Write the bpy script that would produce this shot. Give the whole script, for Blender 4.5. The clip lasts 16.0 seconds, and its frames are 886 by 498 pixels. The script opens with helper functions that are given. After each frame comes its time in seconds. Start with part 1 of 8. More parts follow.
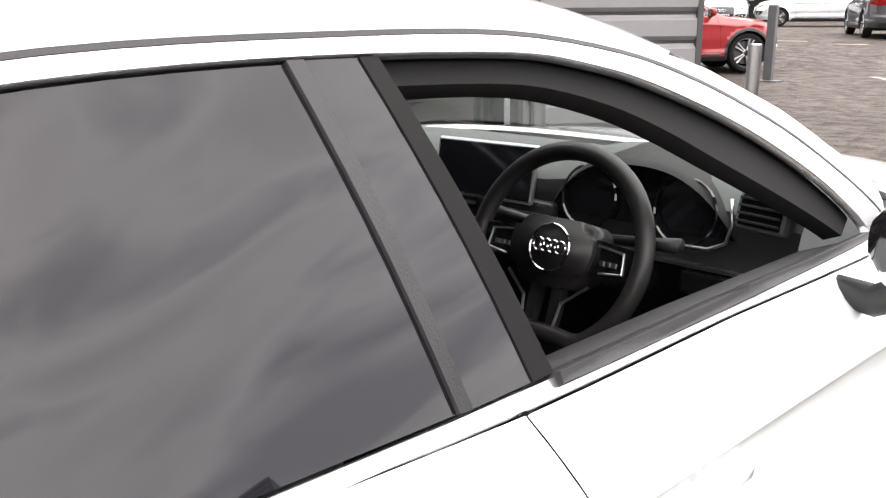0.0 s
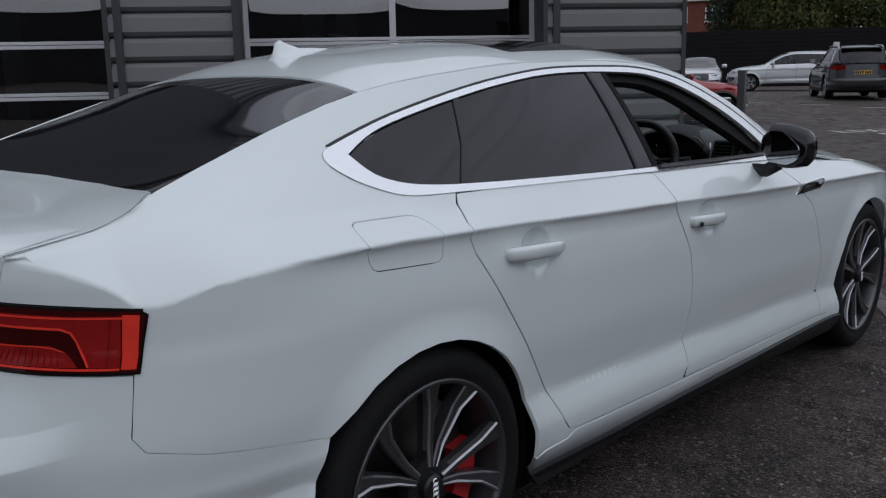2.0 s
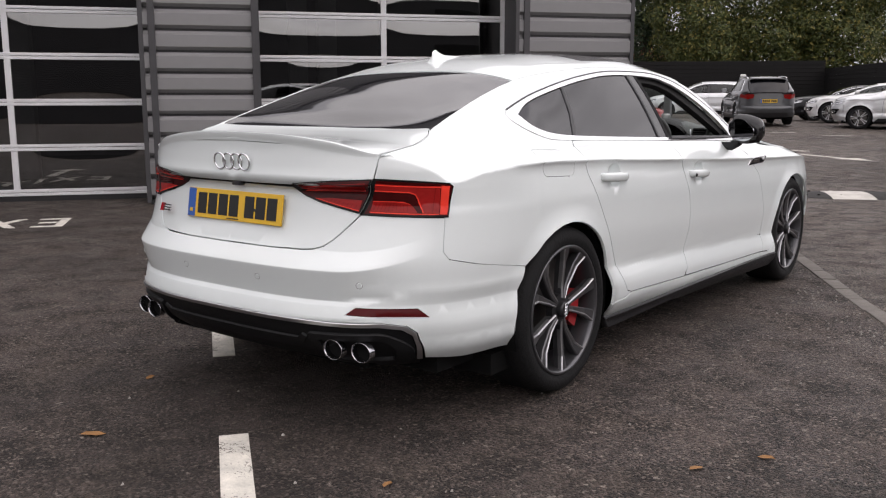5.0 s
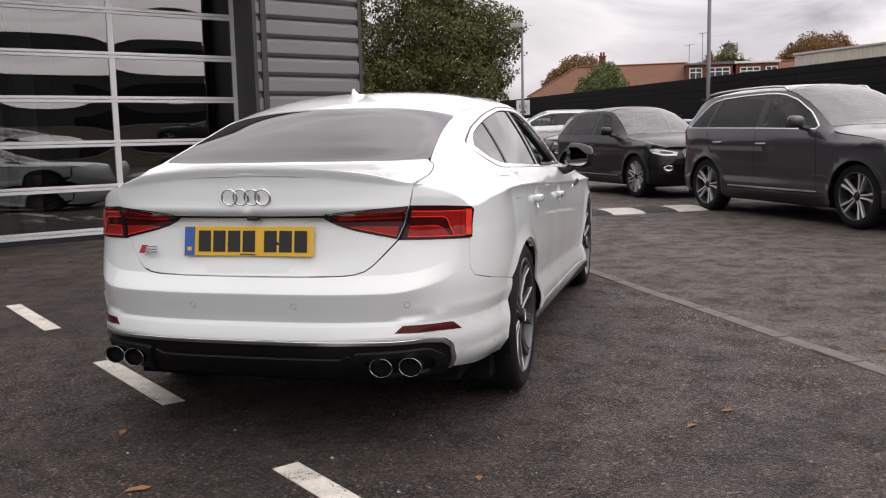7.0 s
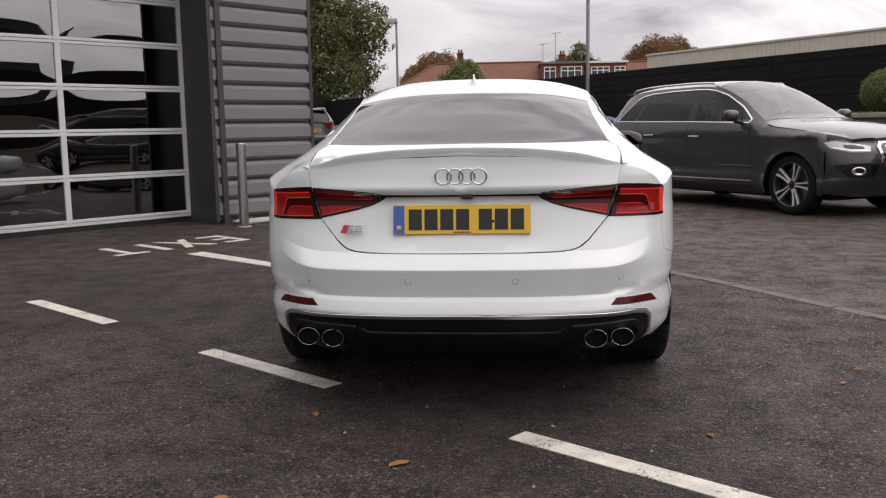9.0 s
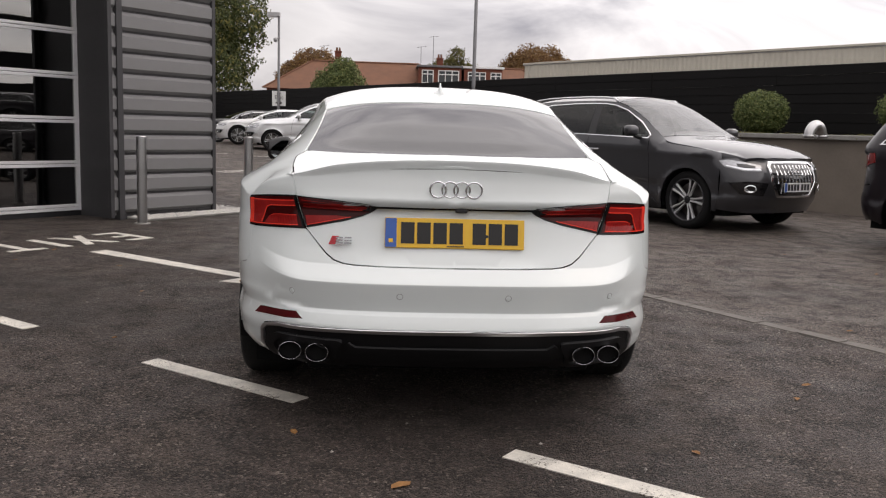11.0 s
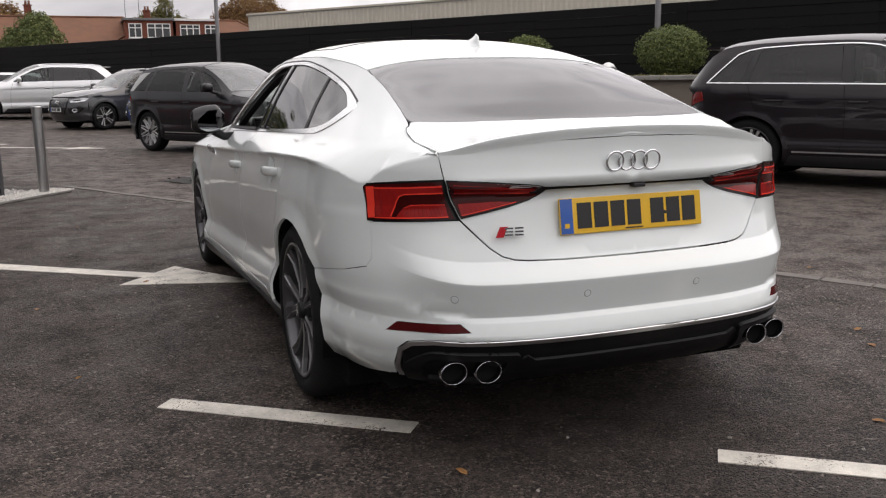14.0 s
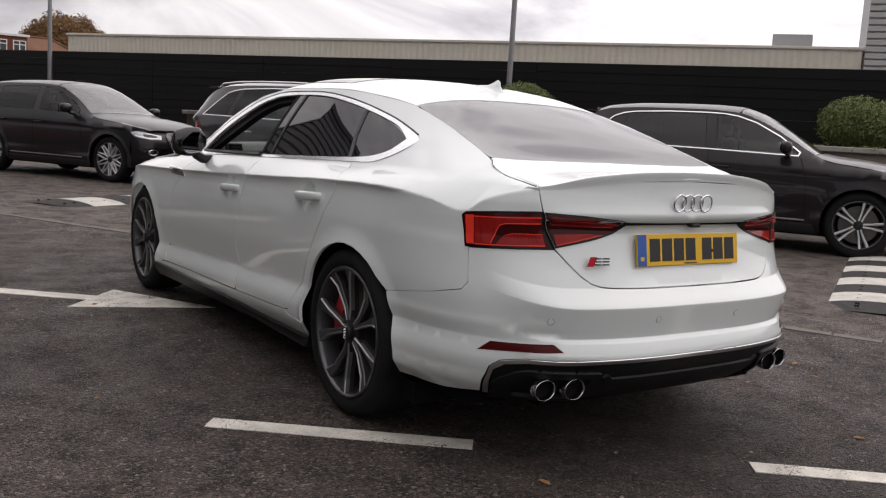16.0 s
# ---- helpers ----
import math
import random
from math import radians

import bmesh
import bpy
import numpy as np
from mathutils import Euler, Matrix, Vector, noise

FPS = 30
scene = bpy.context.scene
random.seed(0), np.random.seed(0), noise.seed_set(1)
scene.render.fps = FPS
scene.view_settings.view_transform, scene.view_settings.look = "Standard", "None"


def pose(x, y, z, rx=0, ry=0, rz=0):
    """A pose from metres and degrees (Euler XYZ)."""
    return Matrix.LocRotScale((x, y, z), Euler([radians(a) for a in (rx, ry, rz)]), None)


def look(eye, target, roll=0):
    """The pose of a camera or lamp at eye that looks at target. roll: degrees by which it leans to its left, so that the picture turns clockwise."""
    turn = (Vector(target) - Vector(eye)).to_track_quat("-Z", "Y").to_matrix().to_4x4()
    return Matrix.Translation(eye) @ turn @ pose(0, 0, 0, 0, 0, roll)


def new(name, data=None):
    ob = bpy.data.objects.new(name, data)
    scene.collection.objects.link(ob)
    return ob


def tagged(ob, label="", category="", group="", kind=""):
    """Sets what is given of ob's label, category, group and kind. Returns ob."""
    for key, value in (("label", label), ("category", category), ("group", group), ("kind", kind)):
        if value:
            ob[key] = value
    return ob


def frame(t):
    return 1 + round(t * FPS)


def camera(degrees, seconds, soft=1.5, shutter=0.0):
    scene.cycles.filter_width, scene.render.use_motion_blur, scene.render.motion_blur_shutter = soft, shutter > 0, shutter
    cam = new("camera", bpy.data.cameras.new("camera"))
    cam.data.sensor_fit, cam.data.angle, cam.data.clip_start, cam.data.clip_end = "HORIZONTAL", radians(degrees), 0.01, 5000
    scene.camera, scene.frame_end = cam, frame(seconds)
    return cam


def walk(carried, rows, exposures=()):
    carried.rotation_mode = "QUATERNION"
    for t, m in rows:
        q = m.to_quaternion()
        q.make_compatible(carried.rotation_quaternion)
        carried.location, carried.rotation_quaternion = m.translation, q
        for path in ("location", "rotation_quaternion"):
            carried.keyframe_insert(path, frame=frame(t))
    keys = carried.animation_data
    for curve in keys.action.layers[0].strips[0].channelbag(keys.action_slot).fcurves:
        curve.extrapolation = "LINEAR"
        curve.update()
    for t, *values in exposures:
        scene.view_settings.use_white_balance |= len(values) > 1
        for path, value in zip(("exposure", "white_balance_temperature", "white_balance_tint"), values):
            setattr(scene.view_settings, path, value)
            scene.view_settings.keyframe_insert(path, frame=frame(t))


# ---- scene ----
cam = camera(52.8, 16.0, 1.2)
PATH = [
    (0, (1.26, 0.516, 1.314), (-0.077, 1.905, 0.783), -0.4),
    (0.5, (1.534, 0.044, 1.348), (0.193, 1.45, 0.873), -0.3),
    (1, (1.777, -0.453, 1.361), (0.445, 0.974, 0.923), -0.0),
    (1.5, (2.022, -0.955, 1.352), (0.677, 0.47, 0.952), -1.4),
    (2, (2.205, -1.382, 1.269), (0.87, 0.058, 0.887), -1.2),
    (2.5, (2.358, -1.728, 1.168), (1.062, -0.241, 0.837), -1.4),
    (3, (2.57, -2.101, 1.148), (1.304, -0.581, 0.852), -3.1),
    (3.5, (2.668, -2.369, 1.139), (1.364, -0.879, 0.858), -3.8),
    (4, (2.694, -2.594, 1.127), (1.382, -1.112, 0.842), -1.9),
    (6.5, (1.899, -3.689, 1.206), (1.17, -1.854, 0.891), -0.1),
    (7, (1.512, -3.907, 1.148), (1.02, -1.986, 0.894), -1.3),
    (7.5, (1.139, -4.056, 1.14), (0.737, -2.112, 0.893), -2.0),
    (8, (0.772, -4.196, 1.151), (0.461, -2.239, 0.883), -1.6),
    (8.5, (0.45, -4.249, 1.149), (0.25, -2.278, 0.874), -2.2),
    (9, (0.205, -4.259, 1.117), (0.042, -2.284, 0.848), -1.0),
    (9.5, (0.102, -4.275, 1.116), (0.058, -2.291, 0.873), 1.0),
    (12, (-0.624, -3.966, 1.186), (-0.371, -2.007, 0.872), 1.3),
    (12.5, (-0.834, -3.788, 1.189), (-0.464, -1.851, 0.853), 1.7),
    (13, (-1.054, -3.622, 1.22), (-0.591, -1.707, 0.873), 0.6),
    (13.5, (-1.334, -3.478, 1.239), (-0.721, -1.613, 0.858), -1.3),
    (14, (-1.582, -3.277, 1.183), (-0.858, -1.449, 0.815), -0.8),
    (14.5, (-1.844, -3.175, 1.139), (-0.939, -1.42, 0.822), 0.2),
    (15, (-2.087, -3.164, 1.116), (-1.082, -1.458, 0.835), 1.4),
    (15.5, (-2.301, -3.146, 1.121), (-1.279, -1.45, 0.843), 2.6),
    (16, (-2.48, -3.049, 1.141), (-1.38, -1.4, 0.877), 3.4),
]
EXPOSURES = [(0.0, 1.9, 6900, 12), (0.25, 1.5, 6700, 11), (0.5, 1.0, 6500, 10), (1.0, 0.40, 6100, 10), (1.5, -0.2, 6000, 10), (2.0, -0.68, 5900, 10), (2.5, -0.62, 5900, 10), (2.7, -0.17, 6000, 11), (3.0, 0.13, 6200, 13), (3.5, 0.40, 6400, 15), (4.0, 0.42, 6550, 15), (6.5, 0.47, 6850, 15), (8.0, 0.30, 6850, 15), (12.0, 0.36, 6950, 13), (14.0, 0.36, 6850, 13), (15.0, 0.30, 6850, 14), (16.0, 0.18, 6850, 14)]
walk(cam, [(t, look(eye, target, roll)) for t, eye, target, roll in PATH], EXPOSURES)


# ---- overcast daylight ----
world = bpy.data.worlds.new("overcast_sky")
scene.world = world
world.use_nodes = True
wn, wl = world.node_tree.nodes, world.node_tree.links
wn.clear()
w_out = wn.new("ShaderNodeOutputWorld")
w_bg = wn.new("ShaderNodeBackground")
w_sky = wn.new("ShaderNodeTexSky")
w_sky.sky_type, w_sky.sun_disc = "NISHITA", False
w_sky.sun_elevation, w_sky.sun_rotation, w_sky.dust_density, w_sky.air_density = radians(57), radians(98), 4.0, 1.0
w_co = wn.new("ShaderNodeTexCoord")
w_map = wn.new("ShaderNodeMapping")
w_map.inputs["Scale"].default_value = (1.0, 1.0, 2.6)
w_noise = wn.new("ShaderNodeTexNoise")
w_noise.inputs["Scale"].default_value, w_noise.inputs["Detail"].default_value, w_noise.inputs["Roughness"].default_value = 2.6, 7.0, 0.55
w_noise.inputs["Distortion"].default_value = 0.6
w_ramp = wn.new("ShaderNodeValToRGB")
for e, (p, c) in zip((w_ramp.color_ramp.elements[0], w_ramp.color_ramp.elements[1], w_ramp.color_ramp.elements.new(0.52)),
                     ((0.32, (2.8, 2.8, 3.2, 1)), (0.70, (10.0, 9.8, 9.7, 1)), (0.50, (6.6, 6.6, 6.9, 1)))):
    e.position, e.color = p, c
w_mix = wn.new("ShaderNodeMix")
w_mix.data_type = "RGBA"
w_mix.inputs["Factor"].default_value = 0.88
w_bg.inputs["Strength"].default_value = 0.13
wl.new(w_co.outputs["Generated"], w_map.inputs["Vector"])
wl.new(w_map.outputs["Vector"], w_noise.inputs["Vector"])
wl.new(w_noise.outputs["Fac"], w_ramp.inputs["Fac"])
wl.new(w_sky.outputs["Color"], w_mix.inputs["A"])
wl.new(w_ramp.outputs["Color"], w_mix.inputs["B"])
# clouds are brighter round the hidden sun
w_dot, w_span, w_mul = wn.new("ShaderNodeVectorMath"), wn.new("ShaderNodeMapRange"), wn.new("ShaderNodeVectorMath")
w_dot.operation, w_mul.operation = "DOT_PRODUCT", "SCALE"
w_dot.inputs[1].default_value = Vector((6.0, 2.0, 11.0)).normalized()
w_span.interpolation_type = "SMOOTHSTEP"
w_span.inputs["From Min"].default_value, w_span.inputs["From Max"].default_value = -0.1, 1.0
w_span.inputs["To Min"].default_value, w_span.inputs["To Max"].default_value = 0.66, 1.62
wl.new(w_co.outputs["Generated"], w_dot.inputs[0])
wl.new(w_dot.outputs["Value"], w_span.inputs["Value"])
wl.new(w_mix.outputs["Result"], w_mul.inputs[0])
wl.new(w_span.outputs["Result"], w_mul.inputs["Scale"])
wl.new(w_mul.outputs["Vector"], w_bg.inputs["Color"])
wl.new(w_bg.outputs["Background"], w_out.inputs["Surface"])

sun = new("sun", bpy.data.lights.new("sun", "SUN"))
sun.data.energy, sun.data.angle, sun.data.color = 0.85, radians(176), (1.0, 0.97, 0.93)
sun.matrix_world = look((7.0, -1.0, 11.0), (0, 0, 0))


# ---- materials ----
def material(name, color, rough=0.5, metal=0.0, spec=0.5, coat=0.0, vary=0.0, scale=8.0, bump=0.0, bump_scale=60.0, emit=None, second=None, coat_rough=0.03):
    """A principled surface with two scales of colour variation and fine relief."""
    m = bpy.data.materials.new(name)
    m.use_nodes = True
    n, l = m.node_tree.nodes, m.node_tree.links
    b = n["Principled BSDF"]
    b.inputs["Base Color"].default_value = (*color, 1)
    b.inputs["Roughness"].default_value, b.inputs["Metallic"].default_value = rough, metal
    b.inputs["Specular IOR Level"].default_value = spec
    b.inputs["Coat Weight"].default_value, b.inputs["Coat Roughness"].default_value = coat, coat_rough
    if emit:
        b.inputs["Emission Color"].default_value, b.inputs["Emission Strength"].default_value = (*emit[:3], 1), emit[3]
    co = n.new("ShaderNodeTexCoord")
    if vary > 0:
        t1, t2 = n.new("ShaderNodeTexNoise"), n.new("ShaderNodeTexNoise")
        t1.inputs["Scale"].default_value, t1.inputs["Detail"].default_value = scale, 5.0
        t2.inputs["Scale"].default_value, t2.inputs["Detail"].default_value = scale * 9, 4.0
        l.new(co.outputs["Object"], t1.inputs["Vector"])
        l.new(co.outputs["Object"], t2.inputs["Vector"])
        add = n.new("ShaderNodeMath")
        add.operation = "MULTIPLY_ADD"
        l.new(t2.outputs["Fac"], add.inputs[0])
        add.inputs[1].default_value = 0.5
        l.new(t1.outputs["Fac"], add.inputs[2])
        ramp = n.new("ShaderNodeMapRange")
        ramp.inputs["From Min"].default_value, ramp.inputs["From Max"].default_value = 0.45, 1.05
        l.new(add.outputs[0], ramp.inputs["Value"])
        mix = n.new("ShaderNodeMix")
        mix.data_type = "RGBA"
        other = second or tuple(c * (1 - vary) for c in color)
        mix.inputs["A"].default_value, mix.inputs["B"].default_value = (*color, 1), (*other, 1)
        l.new(ramp.outputs["Result"], mix.inputs["Factor"])
        l.new(mix.outputs["Result"], b.inputs["Base Color"])
    if bump > 0:
        t3, bp = n.new("ShaderNodeTexNoise"), n.new("ShaderNodeBump")
        t3.inputs["Scale"].default_value, t3.inputs["Detail"].default_value = bump_scale, 4.0
        l.new(co.outputs["Object"], t3.inputs["Vector"])
        bp.inputs["Strength"].default_value, bp.inputs["Distance"].default_value = bump, 0.01
        l.new(t3.outputs["Fac"], bp.inputs["Height"])
        l.new(bp.outputs["Normal"], b.inputs["Normal"])
    return m


def clear_glass(name, tint=(0.85, 0.9, 0.88), gloss=0.02, f0=0.05):
    """Thin clear glass: see-through, with a reflection that grows towards grazing angles. f0: its share head-on."""
    m = bpy.data.materials.new(name)
    m.use_nodes = True
    n, l = m.node_tree.nodes, m.node_tree.links
    n.remove(n["Principled BSDF"])
    tr, gl, mx, lw = n.new("ShaderNodeBsdfTransparent"), n.new("ShaderNodeBsdfGlossy"), n.new("ShaderNodeMixShader"), n.new("ShaderNodeLayerWeight")
    pw, ma = n.new("ShaderNodeMath"), n.new("ShaderNodeMath")
    pw.operation, ma.operation = "POWER", "MULTIPLY_ADD"
    lw.inputs["Blend"].default_value = 0.5
    pw.inputs[1].default_value, ma.inputs[1].default_value, ma.inputs[2].default_value = 5.0, 1 - f0, f0
    tr.inputs["Color"].default_value, gl.inputs["Roughness"].default_value = (*tint, 1), gloss
    l.new(lw.outputs["Facing"], pw.inputs[0])
    l.new(pw.outputs[0], ma.inputs[0])
    l.new(ma.outputs[0], mx.inputs["Fac"])
    l.new(tr.outputs["BSDF"], mx.inputs[1])
    l.new(gl.outputs["BSDF"], mx.inputs[2])
    l.new(mx.outputs["Shader"], n["Material Output"].inputs["Surface"])
    return m


WHITE = material("white_paint", (0.690, 0.735, 0.730), 0.35, 0, 0.5, 1.0, 0.03, 1.2)
PRIVACY = material("privacy_glass", (0.006, 0.006, 0.008), 0.02, 0, 0.40)
CLEAR = clear_glass("clear_glass")
BLACK_GLOSS = material("black_gloss", (0.008, 0.008, 0.009), 0.12, 0, 0.5, 0.6)
BLACK_TRIM = material("black_trim", (0.018, 0.018, 0.020), 0.45, 0, 0.4, 0, 0.3, 20, 0.15, 400)
WINDOW_TRIM = material("satin_window_trim", (0.80, 0.81, 0.82), 0.26, 1.0, 0.5, 0, 0.05, 12)
CHROME = material("bright_trim", (0.80, 0.81, 0.83), 0.12, 1.0)
SATIN = material("satin_aluminium", (0.62, 0.63, 0.65), 0.30, 1.0)
RUBBER = material("tyre_rubber", (0.010, 0.010, 0.0105), 0.8, 0, 0.22, 0, 0.4, 12, 0.3, 90)
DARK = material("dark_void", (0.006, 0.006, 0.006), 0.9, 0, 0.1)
RED_LENS = material("red_lens", (0.20, 0.008, 0.007), 0.08, 0, 0.2, 0.0, 0.35, 30)
DARK_LENS = material("smoked_red_lens", (0.050, 0.0032, 0.0032), 0.06, 0, 0.2, 0.0, 0.35, 30)
RIM_GREY = material("rim_grey_paint", (0.075, 0.075, 0.080), 0.30, 0.6, 0.5, 0.3)
RIM_CUT = material("rim_machined_metal", (0.60, 0.61, 0.62), 0.32, 0.55)
RIM_DARK = material("rim_shadow_paint", (0.03, 0.03, 0.032), 0.4, 0.6)
CALIPER = material("red_caliper", (0.42, 0.012, 0.015), 0.35, 0, 0.5, 0.5)
DISC = material("brake_disc_steel", (0.14, 0.135, 0.13), 0.4, 1.0, 0.5, 0, 0.3, 30)
PLATE_YELLOW = material("yellow_plate", (0.72, 0.43, 0.020), 0.35, 0, 0.5, 0.3, 0.08, 6)
PLATE_WHITE = material("white_plate", (0.75, 0.75, 0.74), 0.35, 0, 0.5, 0.3, 0.06, 6)
PLATE_BLUE = material("blue_plate_band", (0.02, 0.09, 0.36), 0.35, 0, 0.5, 0.3)
INK = material("black_ink", (0.012, 0.012, 0.012), 0.5)
SOFT_BLACK = material("soft_dash_plastic", (0.018, 0.018, 0.019), 0.6, 0, 0.35, 0, 0.25, 30, 0.25, 500)
GREY_DASH = material("dash_top_grey", (0.10, 0.107, 0.105), 0.55, 0, 0.35, 0, 0.2, 30, 0.25, 500)
LEATHER = material("black_leather", (0.022, 0.021, 0.021), 0.45, 0, 0.45, 0, 0.3, 25, 0.05, 500)
RED_BADGE = material("red_enamel", (0.45, 0.01, 0.02), 0.25, 0, 0.5, 0.6)
SCREEN = material("screen_glass", (0.006, 0.006, 0.008), 0.06, 0, 0.6)
RED_GLOW = material("bright_red_lens", (0.82, 0.050, 0.030), 0.16, 0, 0.2, 0.0, 0.15, 40)
MID_RED = material("clear_red_lens", (0.30, 0.012, 0.011), 0.12, 0, 0.25, 0.0, 0.3, 30)
MIRROR = material("mirror_silver", (0.45, 0.46, 0.48), 0.01, 1.0)
PIPE = material("dark_chrome_pipe", (0.42, 0.42, 0.44), 0.18, 1.0)
REFLECTOR = material("maroon_reflector", (0.075, 0.006, 0.007), 0.2, 0, 0.15, 0.0, 0.2, 30)
RIM_EDGE = material("spoke_edge_metal", (0.36, 0.36, 0.37), 0.3, 0.8)
LAMP_BLACK = material("lamp_black", (0.006, 0.005, 0.005), 0.2, 0, 0.25)
REAR_GLASS = material("rear_window_glass", (0.012, 0.012, 0.014), 0.04, 0, 0.72, 0.25)
DIFFUSER_BLACK = material("diffuser_plastic", (0.008, 0.008, 0.009), 0.5, 0, 0.25, 0, 0.3, 20, 0.1, 300)
FRAME_BLACK = material("pillar_black", (0.006, 0.006, 0.006), 0.75, 0, 0.2, 0, 0.2, 30)


# ---- building tools ----
from mathutils import geometry


def mesh_object(name, verts, faces, mat, parent=None, label="", smooth=True, normals=None):
    me = bpy.data.meshes.new(name)
    me.from_pydata([tuple(v) for v in verts], [], [tuple(f) for f in faces])
    me.materials.append(mat)
    if smooth:
        me.polygons.foreach_set("use_smooth", [True] * len(me.polygons))
    if normals is not None:
        me.normals_split_custom_set_from_vertices([tuple(n) for n in normals])
    me.update()
    ob = new(name, me)
    if parent is not None:
        ob.parent = parent
    if label:
        ob["label"] = label
    return ob


def part(name, bm, mat, parent=None, label="", smooth=False):
    """Links a bmesh as one mesh object under a thing or a part."""
    me = bpy.data.meshes.new(name)
    bmesh.ops.recalc_face_normals(bm, faces=bm.faces)
    bm.to_mesh(me)
    bm.free()
    me.materials.append(mat)
    if smooth:
        me.polygons.foreach_set("use_smooth", [True] * len(me.polygons))
    ob = new(name, me)
    if parent is not None:
        ob.parent = parent
    if label:
        ob["label"] = label
    return ob


def thing(name, label, category, m=None, group="", kind=""):
    ob = new(name)
    ob.empty_display_size = 0.2
    if m is not None:
        ob.matrix_world = m
    return tagged(ob, label, category, group, kind)


def resample(loop, h):
    out = []
    for i, p in enumerate(loop):
        q = loop[(i + 1) % len(loop)]
        n = max(1, int(math.hypot(q[0] - p[0], q[1] - p[1]) / h + 0.5))
        out += [(p[0] + (q[0] - p[0]) * k / n, p[1] + (q[1] - p[1]) * k / n) for k in range(n)]
    return out


def inset_loop(loop, d):
    """A loop moved inward by d (outward for negative d)."""
    area = sum(a[0] * b[1] - b[0] * a[1] for a, b in zip(loop, loop[1:] + loop[:1]))
    sg = 1 if area > 0 else -1
    out, n = [], len(loop)
    for i in range(n):
        a, b, c = loop[i - 1], loop[i], loop[(i + 1) % n]
        d1, d2 = (b[0] - a[0], b[1] - a[1]), (c[0] - b[0], c[1] - b[1])
        l1, l2 = math.hypot(*d1) or 1, math.hypot(*d2) or 1
        n1, n2 = (-d1[1] / l1 * sg, d1[0] / l1 * sg), (-d2[1] / l2 * sg, d2[0] / l2 * sg)
        k = max(0.35, 1 + n1[0] * n2[0] + n1[1] * n2[1])
        out.append((b[0] + (n1[0] + n2[0]) / k * d, b[1] + (n1[1] + n2[1]) / k * d))
    return out


def curve(pts, n=4):
    """A smooth line through points."""
    out = []
    for i in range(len(pts) - 1):
        a, b, c, d = (Vector(pts[max(0, min(len(pts) - 1, k))]) for k in (i - 1, i, i + 1, i + 2))
        for j in range(n):
            t = j / n
            v = 0.5 * ((2 * b) + (c - a) * t + (2 * a - 5 * b + 4 * c - d) * t * t + (3 * b - a - 3 * c + d) * t ** 3)
            out.append((v.x, v.y))
    return out + [tuple(pts[-1])]


def inside(loop, pts):
    x, y = pts[:, 0], pts[:, 1]
    r = np.zeros(len(pts), bool)
    for i in range(len(loop)):
        (x1, y1), (x2, y2) = loop[i], loop[(i + 1) % len(loop)]
        if y1 == y2:
            continue
        r ^= ((y1 > y) != (y2 > y)) & (x < (x2 - x1) * (y - y1) / (y2 - y1) + x1)
    return r


def rounded(loop, r, n=4):
    """A loop with its corners rounded."""
    out, k = [], len(loop)
    for i in range(k):
        a, b, c = (Vector(loop[j % k]) for j in (i - 1, i, i + 1))
        d1, d2 = (a - b), (c - b)
        q = min(r, d1.length * 0.45, d2.length * 0.45)
        p1, p2 = b + d1.normalized() * q, b + d2.normalized() * q
        for j in range(n + 1):
            t = j / n
            v = p1 * (1 - t) ** 2 + b * 2 * t * (1 - t) + p2 * t * t
            out.append((v.x, v.y))
    return out


